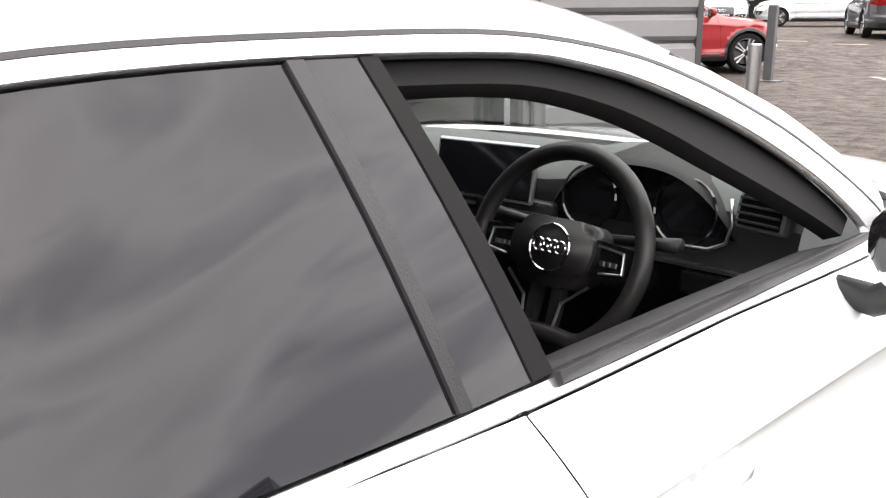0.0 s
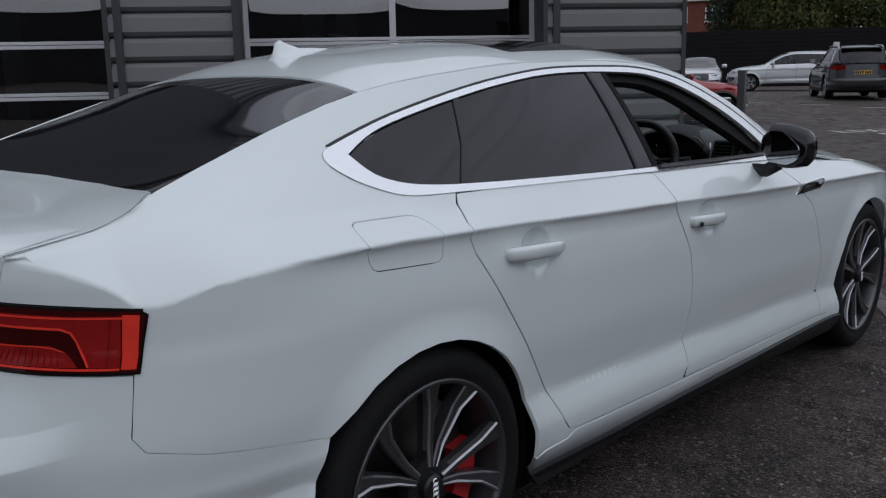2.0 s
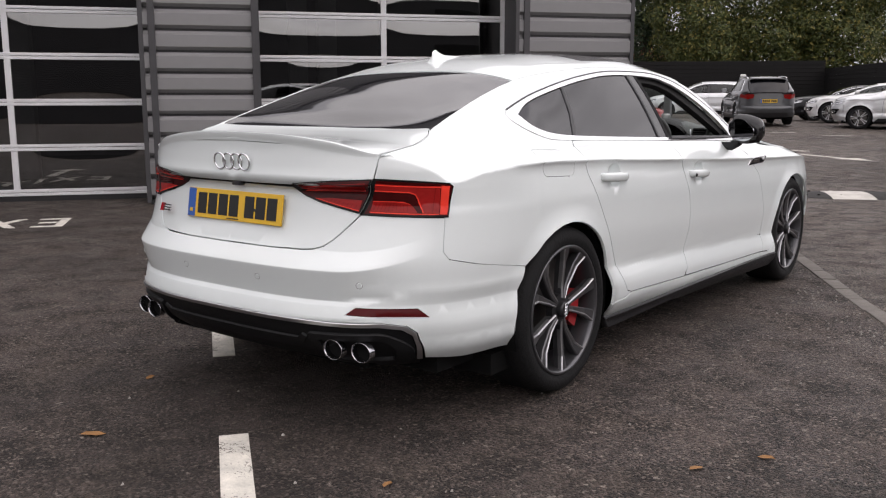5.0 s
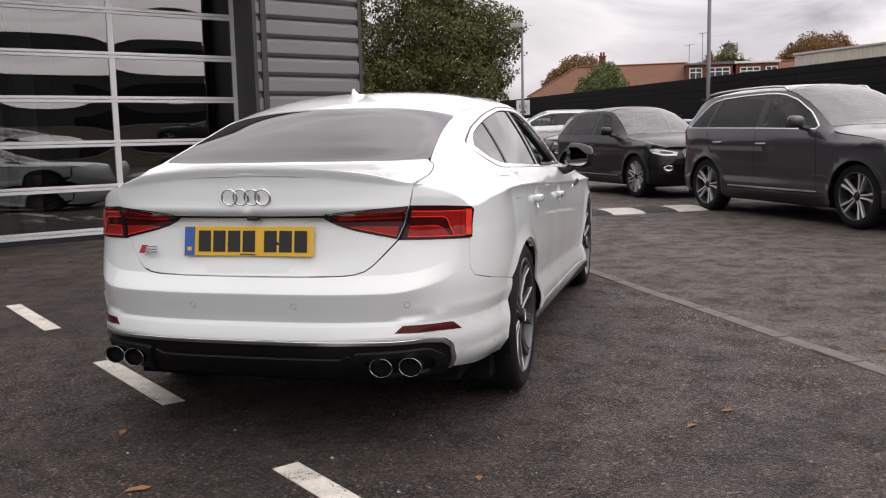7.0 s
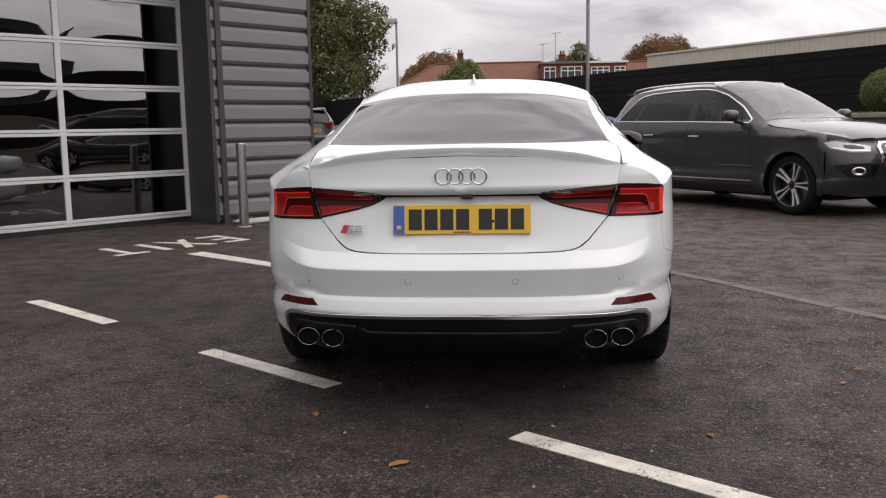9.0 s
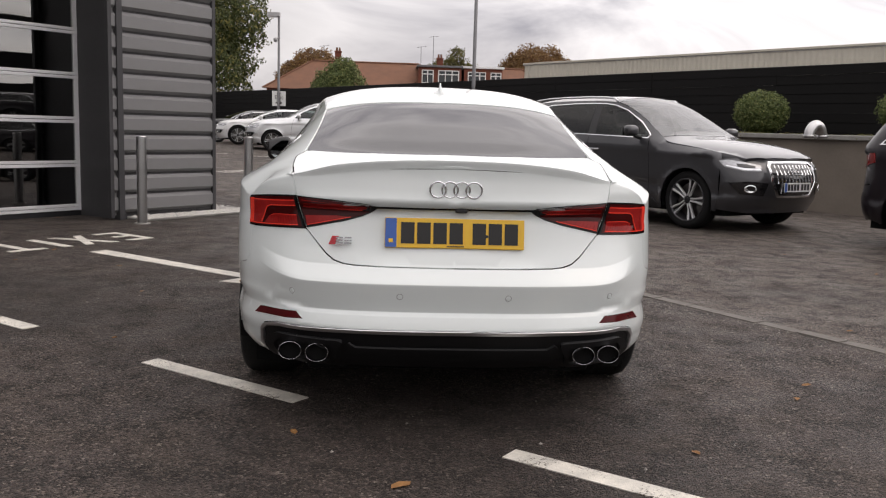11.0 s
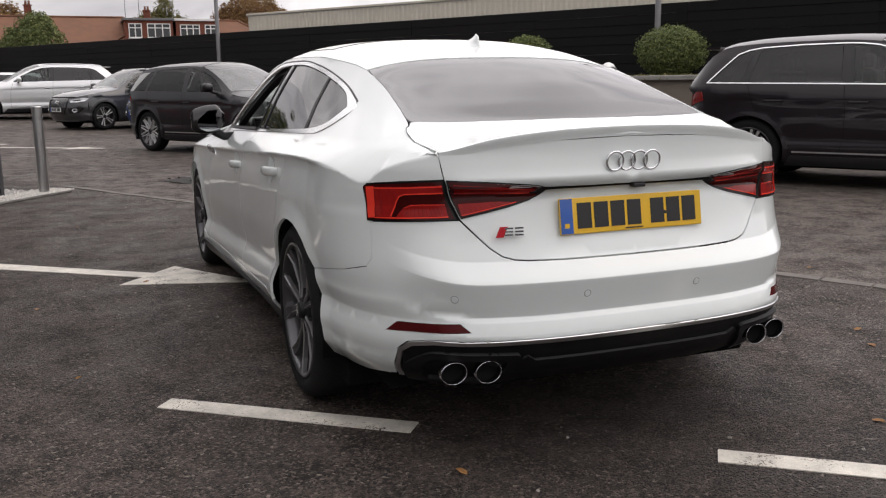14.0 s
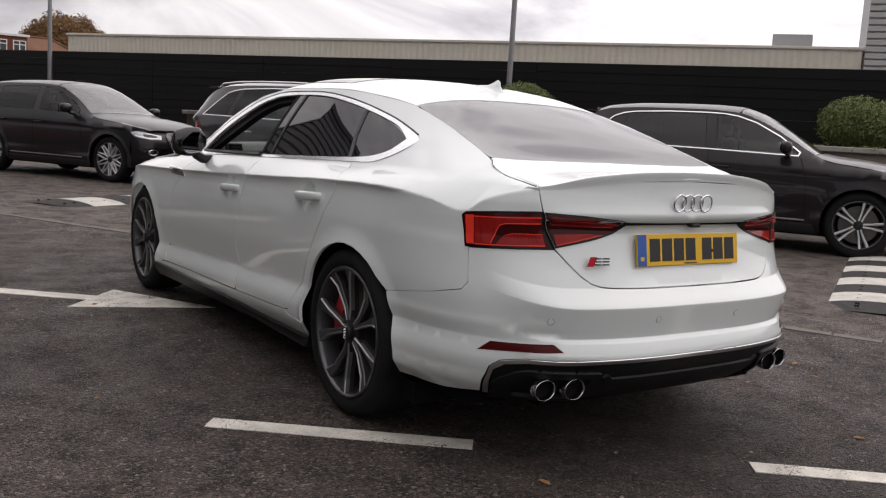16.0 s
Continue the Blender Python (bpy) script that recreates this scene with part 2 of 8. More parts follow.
def skin(loops, f, h=0.03, gap=0.0, depth=0.012, lift=0.0, mirror=False, both=False, eps=2e-3, lines=(), dense=()):
    """A curved plate: the area of the first loop without the others, laid on the surface f(u, v), with its rim turned in by depth.
    Gives vertices, faces and normals. mirror: on the other side of the car; both: the two halves in one."""
    def shrunk(q, d):
        r = inset_loop(list(q), d) if d else list(q)
        return [(0.0, b[1]) if both and abs(a[0]) < 1e-9 else b for a, b in zip(q, r)]
    rims = [resample(shrunk(loops[0], gap), h)] + [resample(shrunk(q, -gap), h) for q in loops[1:]]
    fines = []
    for ln in lines:                     # feature lines that the sheet follows, cut where they meet the rim
        fine = []
        for a, b in zip(ln[:-1], ln[1:]):
            n = max(1, int(math.hypot(b[0] - a[0], b[1] - a[1]) / h + 0.5))
            fine += [(a[0] + (b[0] - a[0]) * k / n, a[1] + (b[1] - a[1]) * k / n) for k in range(n)]
        fines.append(fine + [tuple(ln[-1])])
    cuts = [dict() for _ in rims]        # per rim: segment -> [(place on it, line, segment of the line, place there)]
    for li, fine in enumerate(fines):
        A, B = np.array(fine[:-1]), np.array(fine[1:])
        D = B - A
        for ri, q in enumerate(rims):
            P0 = np.array(q)
            E = np.roll(P0, -1, 0) - P0
            den = D[:, None, 0] * E[None, :, 1] - D[:, None, 1] * E[None, :, 0]
            W = P0[None] - A[:, None]
            with np.errstate(divide="ignore", invalid="ignore"):
                u = (W[..., 0] * E[None, :, 1] - W[..., 1] * E[None, :, 0]) / den
                w = (W[..., 0] * D[:, None, 1] - W[..., 1] * D[:, None, 0]) / den
            for si, rj in zip(*np.where((u >= 0) & (u < 1) & (w >= 0) & (w < 1))):
                cuts[ri].setdefault(int(rj), []).append((float(w[si, rj]), li, int(si), float(u[si, rj])))
    pts, edges, met = [], [], {}
    rim_loops = []
    for ri, q in enumerate(rims):
        start, lp = len(pts), []
        for k, p in enumerate(q):
            lp.append(p)
            c = q[(k + 1) % len(q)]
            for w, li, si, u in sorted(cuts[ri].get(k, [])):
                met.setdefault((li, si), []).append((u, start + len(lp)))
                lp.append((p[0] + (c[0] - p[0]) * w, p[1] + (c[1] - p[1]) * w))
        pts += lp
        rim_loops.append(lp)
        edges += [(start + k, start + (k + 1) % len(lp)) for k in range(len(lp))]
    outer, holes = rim_loops[0], rim_loops[1:]
    base = np.array(pts)
    for li, fine in enumerate(fines):
        fa = np.array(fine)
        ok = inside(outer, fa)
        for q in holes:
            ok &= ~inside(q, fa)
        ok &= np.array([((base - p) ** 2).sum(1).min() > (0.12 * h) ** 2 for p in fa])
        last = None
        for k in range(len(fine)):
            if ok[k]:
                if last is not None:
                    edges.append((last, len(pts)))
                last = len(pts)
                pts.append(fine[k])
            for u, vi in sorted(met.get((li, k), [])):
                if last is not None and last != vi:
                    mid_p = np.array([[(pts[last][0] + base[vi][0]) / 2, (pts[last][1] + base[vi][1]) / 2]])
                    if inside(outer, mid_p)[0] and not any(inside(q, mid_p)[0] for q in holes):
                        edges.append((last, vi))
                last = vi
    rim = np.array(pts)
    lo, hi = base.min(0), base.max(0)
    gx, gy = np.meshgrid(np.arange(lo[0] + h * 0.37, hi[0], h), np.arange(lo[1] + h * 0.41, hi[1], h))
    g = np.stack([gx.ravel(), gy.ravel()], 1)
    for cx, cy, r1, r2, st in dense:     # finer cells inside an ellipse
        dx, dy = np.meshgrid(np.arange(cx - r1, cx + r1, st), np.arange(cy - r2, cy + r2, st))
        e = np.stack([dx.ravel(), dy.ravel()], 1)
        e = e[((e[:, 0] - cx) / r1) ** 2 + ((e[:, 1] - cy) / r2) ** 2 < 1]
        g = np.concatenate([g[((g[:, 0] - cx) / r1) ** 2 + ((g[:, 1] - cy) / r2) ** 2 >= 1.05], e])
    if len(g):
        ok = inside(outer, g)
        for q in holes:
            ok &= ~inside(q, g)
        g = g[ok]
    if len(g):
        lim = 0.35 * min([h] + [d[4] for d in dense]) if dense else 0.5 * h
        far = np.array([((rim - p) ** 2).sum(1).min() > lim ** 2 for p in g])
        g = g[far]
    vs, _, fs, ov, _, _ = geometry.delaunay_2d_cdt([Vector(p) for p in pts] + [Vector(p) for p in g], edges, [], 0, 1e-6)
    cen = np.array([[sum(vs[i].x for i in t) / len(t), sum(vs[i].y for i in t) / len(t)] for t in fs])
    keep = inside(outer, cen)
    for q in holes:
        keep &= ~inside(q, cen)
    fs = [t for t, k in zip(fs, keep) if k]
    P = [Vector(f(v.x, v.y)) for v in vs]
    N = []
    for v in vs:
        a = Vector(f(v.x + eps, v.y)) - Vector(f(v.x - eps, v.y))
        b = Vector(f(v.x, v.y + eps)) - Vector(f(v.x, v.y - eps))
        c = a.cross(b)
        N.append(c.normalized() if c.length > 1e-12 else Vector((0, 0, 1)))
    # outward: away from the middle of the car
    mid = sum(((p.x * n.x) + 0.35 * (p.y - 1.3) * n.y + 0.8 * (p.z - 0.55) * n.z) for p, n in zip(P, N))
    if mid < 0:
        N = [-n for n in N]
    P = [p + n * lift for p, n in zip(P, N)]
    F = []
    for t in fs:
        a, b, c = (P[i] for i in t[:3])
        F.append(tuple(t) if (b - a).cross(c - a).dot(N[t[0]] + N[t[1]] + N[t[2]]) > 0 else tuple(reversed(t)))
    if depth > 0:
        count = {}
        for t in F:
            for i in range(len(t)):
                a, b = t[i], t[(i + 1) % len(t)]
                count[(a, b)] = count.get((a, b), 0) + 1
        for a, b in [e for e in count if (e[1], e[0]) not in count]:
            if both and abs(P[a].x) < 1e-5 and abs(P[b].x) < 1e-5:
                continue
            k = len(P)
            rimn = (P[b] - P[a]).cross(N[a] + N[b])
            rimn = rimn.normalized() if rimn.length > 1e-12 else N[a]
            P += [P[a].copy(), P[b].copy(), P[b] - N[b] * depth, P[a] - N[a] * depth]
            N += [(N[a] * 0.6 + rimn).normalized(), (N[b] * 0.6 + rimn).normalized(), rimn, rimn]
            F.append((k, k + 3, k + 2, k + 1))
    if mirror or both:
        MP = [Vector((-p.x, p.y, p.z)) for p in P]
        MN = [Vector((-n.x, n.y, n.z)) for n in N]
        MF = [tuple(reversed(t)) for t in F]
        if mirror:
            return MP, MF, MN
        k = len(P)
        return P + MP, F + [tuple(i + k for i in t) for t in MF], N + MN
    return P, F, N


def plate(name, loops, f, mat, parent, label="", **kw):
    v, fa, n = skin(loops, f, **kw)
    return mesh_object(name, v, fa, mat, parent, label, True, n)


def box(bm, x0, y0, z0, x1, y1, z1, m=None, bevel=0.0):
    r = bmesh.ops.create_cube(bm, size=1, matrix=Matrix.LocRotScale(((x0 + x1) / 2, (y0 + y1) / 2, (z0 + z1) / 2), None, (abs(x1 - x0), abs(y1 - y0), abs(z1 - z0))))
    vs = r["verts"]
    if bevel > 0:
        es = list({e for v in vs for e in v.link_edges})
        r2 = bmesh.ops.bevel(bm, geom=es, offset=bevel, segments=2, affect="EDGES", profile=0.5)
        vs = list({v for v in r2["verts"]} | {v for v in vs if v.is_valid})
    if m is not None:
        bmesh.ops.transform(bm, matrix=m, verts=vs)
    return vs


def lathe(bm, prof, n=48, m=None, closed=False):
    """Turns a profile of (radius, height) about z."""
    rings = []
    for r, z in prof:
        rings.append([bm.verts.new((r * math.cos(2 * math.pi * k / n), r * math.sin(2 * math.pi * k / n), z)) for k in range(n)])
    for a, b in zip(rings, rings[1:] + (rings[:1] if closed else [])):
        for k in range(n):
            bm.faces.new((a[k], a[(k + 1) % n], b[(k + 1) % n], b[k]))
    if m is not None:
        bmesh.ops.transform(bm, matrix=m, verts=[v for q in rings for v in q])
    return rings


def tube(bm, pts, r, n=8, closed=False, m=None):
    """A round bar along points; r may be a list."""
    pts = [Vector(p) for p in pts]
    k = len(pts)
    rings = []
    side = None
    for i, p in enumerate(pts):
        d = (pts[(i + 1) % k] - pts[i - 1]) if closed else (pts[min(i + 1, k - 1)] - pts[max(i - 1, 0)])
        d.normalize()
        if side is None:
            side = d.orthogonal().normalized()
        side = (side - d * side.dot(d)).normalized()
        up = d.cross(side)
        q = r[i] if isinstance(r, (list, tuple)) else r
        rings.append([bm.verts.new(p + side * q * math.cos(2 * math.pi * j / n) + up * q * math.sin(2 * math.pi * j / n)) for j in range(n)])
    for a, b in zip(rings, rings[1:] + (rings[:1] if closed else [])):
        for j in range(n):
            bm.faces.new((a[j], a[(j + 1) % n], b[(j + 1) % n], b[j]))
    if not closed:
        bm.faces.new(list(reversed(rings[0])))
        bm.faces.new(rings[-1])
    if m is not None:
        bmesh.ops.transform(bm, matrix=m, verts=[v for q in rings for v in q])


def slab(bm, loop, z0, z1, m=None):
    """A flat loop drawn up from z0 to z1."""
    a = [bm.verts.new((p[0], p[1], z0)) for p in loop]
    b = [bm.verts.new((p[0], p[1], z1)) for p in loop]
    bm.faces.new(list(reversed(a)))
    bm.faces.new(b)
    for i in range(len(a)):
        j = (i + 1) % len(a)
        bm.faces.new((a[i], a[j], b[j], b[i]))
    if m is not None:
        bmesh.ops.transform(bm, matrix=m, verts=a + b)
    return a + b


# ---- form of the white hatchback: half-widths and heights along its length (y forward, origin under the rear axle) ----
def lerp_table(v, table, col):
    """Monotone-ish cubic reading of a column of a table sorted by its first column."""
    ks = [r[0] for r in table]
    if v <= ks[0]:
        return table[0][col]
    if v >= ks[-1]:
        return table[-1][col]
    i = max(j for j in range(len(ks) - 1) if ks[j] <= v)
    p = [table[max(0, min(len(ks) - 1, j))] for j in (i - 1, i, i + 1, i + 2)]
    h = p[2][0] - p[1][0]
    t = (v - p[1][0]) / h

    def slope(a, b, c):
        d1 = (b[col] - a[col]) / (b[0] - a[0]) if b[0] != a[0] else None
        d2 = (c[col] - b[col]) / (c[0] - b[0]) if c[0] != b[0] else None
        if d1 is None:
            return d2
        if d2 is None:
            return d1
        return 0.0 if d1 * d2 <= 0 else 2 * d1 * d2 / (d1 + d2)
    m1, m2 = slope(p[0], p[1], p[2]) * h, slope(p[1], p[2], p[3]) * h
    a, b = p[1][col], p[2][col]
    return (2*t**3 - 3*t*t + 1)*a + (t**3 - 2*t*t + t)*m1 + (-2*t**3 + 3*t*t)*b + (t**3 - t*t)*m2


def line_table(v, table):
    """Straight reading between the rows of a table."""
    for (a, p), (b, q) in zip(table, table[1:]):
        if v <= b:
            return p + (q - p) * max(0.0, v - a) / (b - a)
    return table[-1][1]


class Form:
    """One car body: rear and front ends are rounded tubes, the flanks run between them."""
    def __init__(self, upper, below, rear, front, y1, y2, arches=(), dents=(), ledge=None, shelf=None):
        self.shelf = shelf                        # how far the bumper stands out in the middle, by height
        self.ledge = ledge                        # heights between which the lid overhangs, in the middle of the tail only
        self.arches, self.dents = arches, dents   # (y, z, radius, flare) and (y, z, half-length, half-height, depth)
        self.upper, self.below, self.rear, self.front, self.y1, self.y2 = upper, below, rear, front, y1, y2

    def up(self, y, col):            # 1 crease x, 2 crease z, 3 belt x, 4 belt z, 5 cant x, 6 cant z, 7 centre z
        return lerp_table(y, self.upper, col)

    def flank(self, y, z):           # half-width below the crease, between the ends
        xc, zc = self.up(y, 1), self.up(y, 2)
        return xc + lerp_table(zc - z, self.below, 1)

    def relief(self, y, z):          # arch lips and handle cups
        d = 0.0
        for cy, cz, r, lip in self.arches:
            q = math.hypot(y - cy, z - cz) - r
            if q < 0.075:
                d += lip * (1 - max(0.0, q) / 0.075) ** 1.5
        for cy, cz, ry, rz, dep in self.dents:
            q = ((y - cy) / ry) ** 2 + ((z - cz) / rz) ** 2
            if q < 1:
                d -= dep * (1 - q)
        return d

    def end(self, z, front):         # centre y, power and half-width of an end at a height
        tab = self.front if front else self.rear
        ye = self.y2 if front else self.y1
        xs = self.flank(ye, z)
        if not front:                # the shoulder crease dies out towards the tail
            xs += self.flare(z) - self.dip(z)
            if self.ledge and z < 0.52:      # the bumper tucks in below its waist
                xs -= 0.026 * min(1.0, (0.52 - z) / 0.16)
        return lerp_table(z, tab, 1), lerp_table(z, tab, 2), xs, ye

    def sheer(self, z, front):       # centre y of an end without the overhang of the lid
        if front or not self.ledge or not self.ledge[0] < z < self.ledge[1]:
            return lerp_table(z, self.front if front else self.rear, 1)
        a, b = (lerp_table(q, self.rear, 1) for q in self.ledge)
        return a + (b - a) * (z - self.ledge[0]) / (self.ledge[1] - self.ledge[0])

    def flare(self, z):              # ledges round the corners of the bumper
        return lerp_table(z, [(0.285, 0.0), (0.315, 0.003), (0.350, 0.0), (0.44, 0.0), (0.528, 0.004), (0.552, 0.0), (0.60, 0.0)], 1) if self.ledge else 0.0

    def dip(self, z):
        d = self.up(self.y1, 2) - z
        return lerp_table(d, self.below, 1) if 0 < d < 0.12 and self.below[1][0] == 0.010 else 0.0

    def half(self, y, z):            # half-width of the outer skin at a place along the car
        return self.plain(y, z) + self.relief(y, z)

    def plain(self, y, z):
        zc = self.up(y, 2)
        if z <= zc:
            for front in (False, True):
                yc, p, xs, ye = self.end(z, front)
                if (y > ye) == front and y != ye:
                    if not front:
                        f = max(0.0, min(1.0, (ye - y) / 0.28))
                        xs += (self.dip(z) - self.flare(z)) * (1 - f * f * (3 - 2 * f))
                    w = min(1.0, (y - ye) / (self.sheer(z, front) - ye))
                    return xs * max(0.0, 1 - w**p) ** (1 / p)
            return self.flank(y, z)
        zb, zt = self.up(y, 4), self.up(y, 6)
        xc = self.plain(y, zc - 1e-6) if (y < self.y1 or y > self.y2) else self.up(y, 1)
        xb, xt = self.up(y, 3), self.up(y, 5)
        if z <= zb:
            t = (z - zc) / max(1e-6, zb - zc)
            return xc + (xb - xc) * (0.75 * t + 0.25 * t * t)
        t = (z - zb) / max(1e-6, zt - zb)
        return xb + (xt - xb) * t + 0.012 * math.sin(math.pi * min(t, 1.0))

    def roof(self, x, y):            # height of the top skin
        xt, zt, zr = self.up(y, 5), self.up(y, 6), self.up(y, 7)
        u = min(1.15, abs(x) / xt)
        return zr - (zr - zt) * (0.35 * u**2 + 0.65 * u**4)

    def ring(self, s, z, front=False):   # the end tubes: s from 0 at the centre line to 1 at the flank
        yc, p, xs, ye = self.end(z, front)
        f = max(0.0, min(1.0, (0.46 - s) / 0.09))
        ys = self.sheer(z, front)
        yc = ys + (yc - ys) * f * f * (3 - 2 * f)
        a = s * math.pi / 2
        c, n = math.cos(a), math.sin(a)
        k = (abs(c)**p + abs(n)**p) ** (-1 / p)
        x, y = xs * n * k, ye + (yc - ye) * c * k
        if self.shelf and not front:
            g = max(0.0, min(1.0, (0.57 - s) / 0.17))
            y += line_table(z - self.lift_up(s), self.shelf) * g * g * (3 - 2 * g)
            x += self.relief(y, z)
        return x, y, z

    def lift_up(self, s):            # the bumper's upper edge climbs at the corners
        g = max(0.0, min(1.0, (s - 0.36) / 0.20))
        return 0.055 * g * g

    def ring_x(self, x, z, front=False):
        yc, p, xs, ye = self.end(z, front)
        u = min(1.0, x / xs)
        return math.atan2(u, max(0.0, 1 - u**p) ** (1 / p)) / (math.pi / 2)

    def ring_y(self, y, z, front=False):
        yc, p, xs, ye = self.end(z, front)
        w = min(1.0, (y - ye) / (self.sheer(z, front) - ye))
        return math.atan2(max(0.0, 1 - w**p) ** (1 / p), w) / (math.pi / 2)


S5 = Form(
    upper=[  # y, crease x z, belt x z, cant x z, centre z
        (-0.90, 0.50, 0.966, 0.55, 0.968, 0.56, 0.970, 1.030),
        (-0.80, 0.597, 0.966, 0.598, 0.9695, 0.603, 0.972, 1.020),
        (-0.77, 0.637, 0.961, 0.624, 0.9705, 0.607, 0.977, 1.0195),
        (-0.735, 0.690, 0.950, 0.655, 0.9685, 0.611, 0.9825, 1.019),
        (-0.70, 0.727, 0.934, 0.675, 0.967, 0.616, 0.988, 1.0185),
        (-0.665, 0.760, 0.911, 0.690, 0.966, 0.6205, 0.994, 1.0175),
        (-0.63, 0.772, 0.880, 0.700, 0.965, 0.625, 1.000, 1.017),
        (-0.48, 0.825, 0.912, 0.745, 0.985, 0.590, 1.055, 1.036),
        (-0.30, 0.865, 0.925, 0.775, 0.985, 0.570, 1.115, 1.112),
        (-0.12, 0.884, 0.926, 0.790, 0.975, 0.555, 1.172, 1.192),
        (0.10, 0.892, 0.920, 0.797, 0.970, 0.550, 1.232, 1.277),
        (0.35, 0.893, 0.910, 0.797, 0.967, 0.570, 1.270, 1.340),
        (0.70, 0.890, 0.890, 0.796, 0.966, 0.600, 1.300, 1.377),
        (1.10, 0.886, 0.870, 0.795, 0.964, 0.612, 1.305, 1.386),
        (1.50, 0.886, 0.850, 0.790, 0.955, 0.622, 1.272, 1.354),
        (1.90, 0.890, 0.832, 0.785, 0.945, 0.662, 1.152, 1.228),
        (2.20, 0.897, 0.820, 0.780, 0.925, 0.705, 1.012, 1.080),
        (2.45, 0.907, 0.812, 0.800, 0.890, 0.720, 0.935, 0.985),
        (2.85, 0.916, 0.800, 0.830, 0.850, 0.700, 0.890, 0.945),
        (3.30, 0.868, 0.760, 0.800, 0.790, 0.600, 0.815, 0.860),
        (3.70, 0.500, 0.690, 0.480, 0.695, 0.400, 0.700, 0.740),
    ],
    below=[(0.0, 0.0), (0.010, -0.0085), (0.03, -0.011), (0.08, -0.004), (0.16, 0.004), (0.28, 0.004), (0.42, -0.010), (0.455, -0.014),
           (0.475, -0.006), (0.545, 0.014), (0.60, 0.010), (0.645, -0.012), (0.70, -0.06)],
    rear=[(0.20, -0.80, 2.8), (0.30, -0.905, 3.0), (0.40, -0.950, 3.0), (0.44, -0.954, 3.0), (0.50, -0.946, 3.0), (0.59, -0.934, 3.0), (0.65, -0.921, 2.97), (0.72, -0.905, 2.92),
          (0.80, -0.890, 2.87), (0.845, -0.881, 2.83), (0.861, -0.884, 2.82), (0.868, -0.910, 2.81), (0.92, -0.899, 2.75), (0.99, -0.892, 2.70), (1.03, -0.892, 2.70)],
    shelf=[(0.20, 0.0), (0.30, -0.024), (0.40, -0.036), (0.421, -0.044), (0.470, -0.030), (0.484, -0.017), (0.584, -0.055), (0.591, -0.057), (0.602, -0.050), (0.65, -0.014), (0.72, -0.003), (0.78, 0.0)],
    front=[(0.20, 3.50, 2.6), (0.40, 3.68, 2.6), (0.60, 3.71, 2.5), (0.75, 3.66, 2.4), (0.85, 3.50, 2.3), (0.95, 3.4, 2.2)],
    y1=-0.20, y2=2.95, ledge=(0.80, 0.92),
    arches=[(0.0, 0.335, 0.352, 0.014), (2.825, 0.335, 0.357, 0.012)],
    dents=[(0.385, 0.842, 0.062, 0.052, 0.022), (1.330, 0.800, 0.062, 0.052, 0.022)])


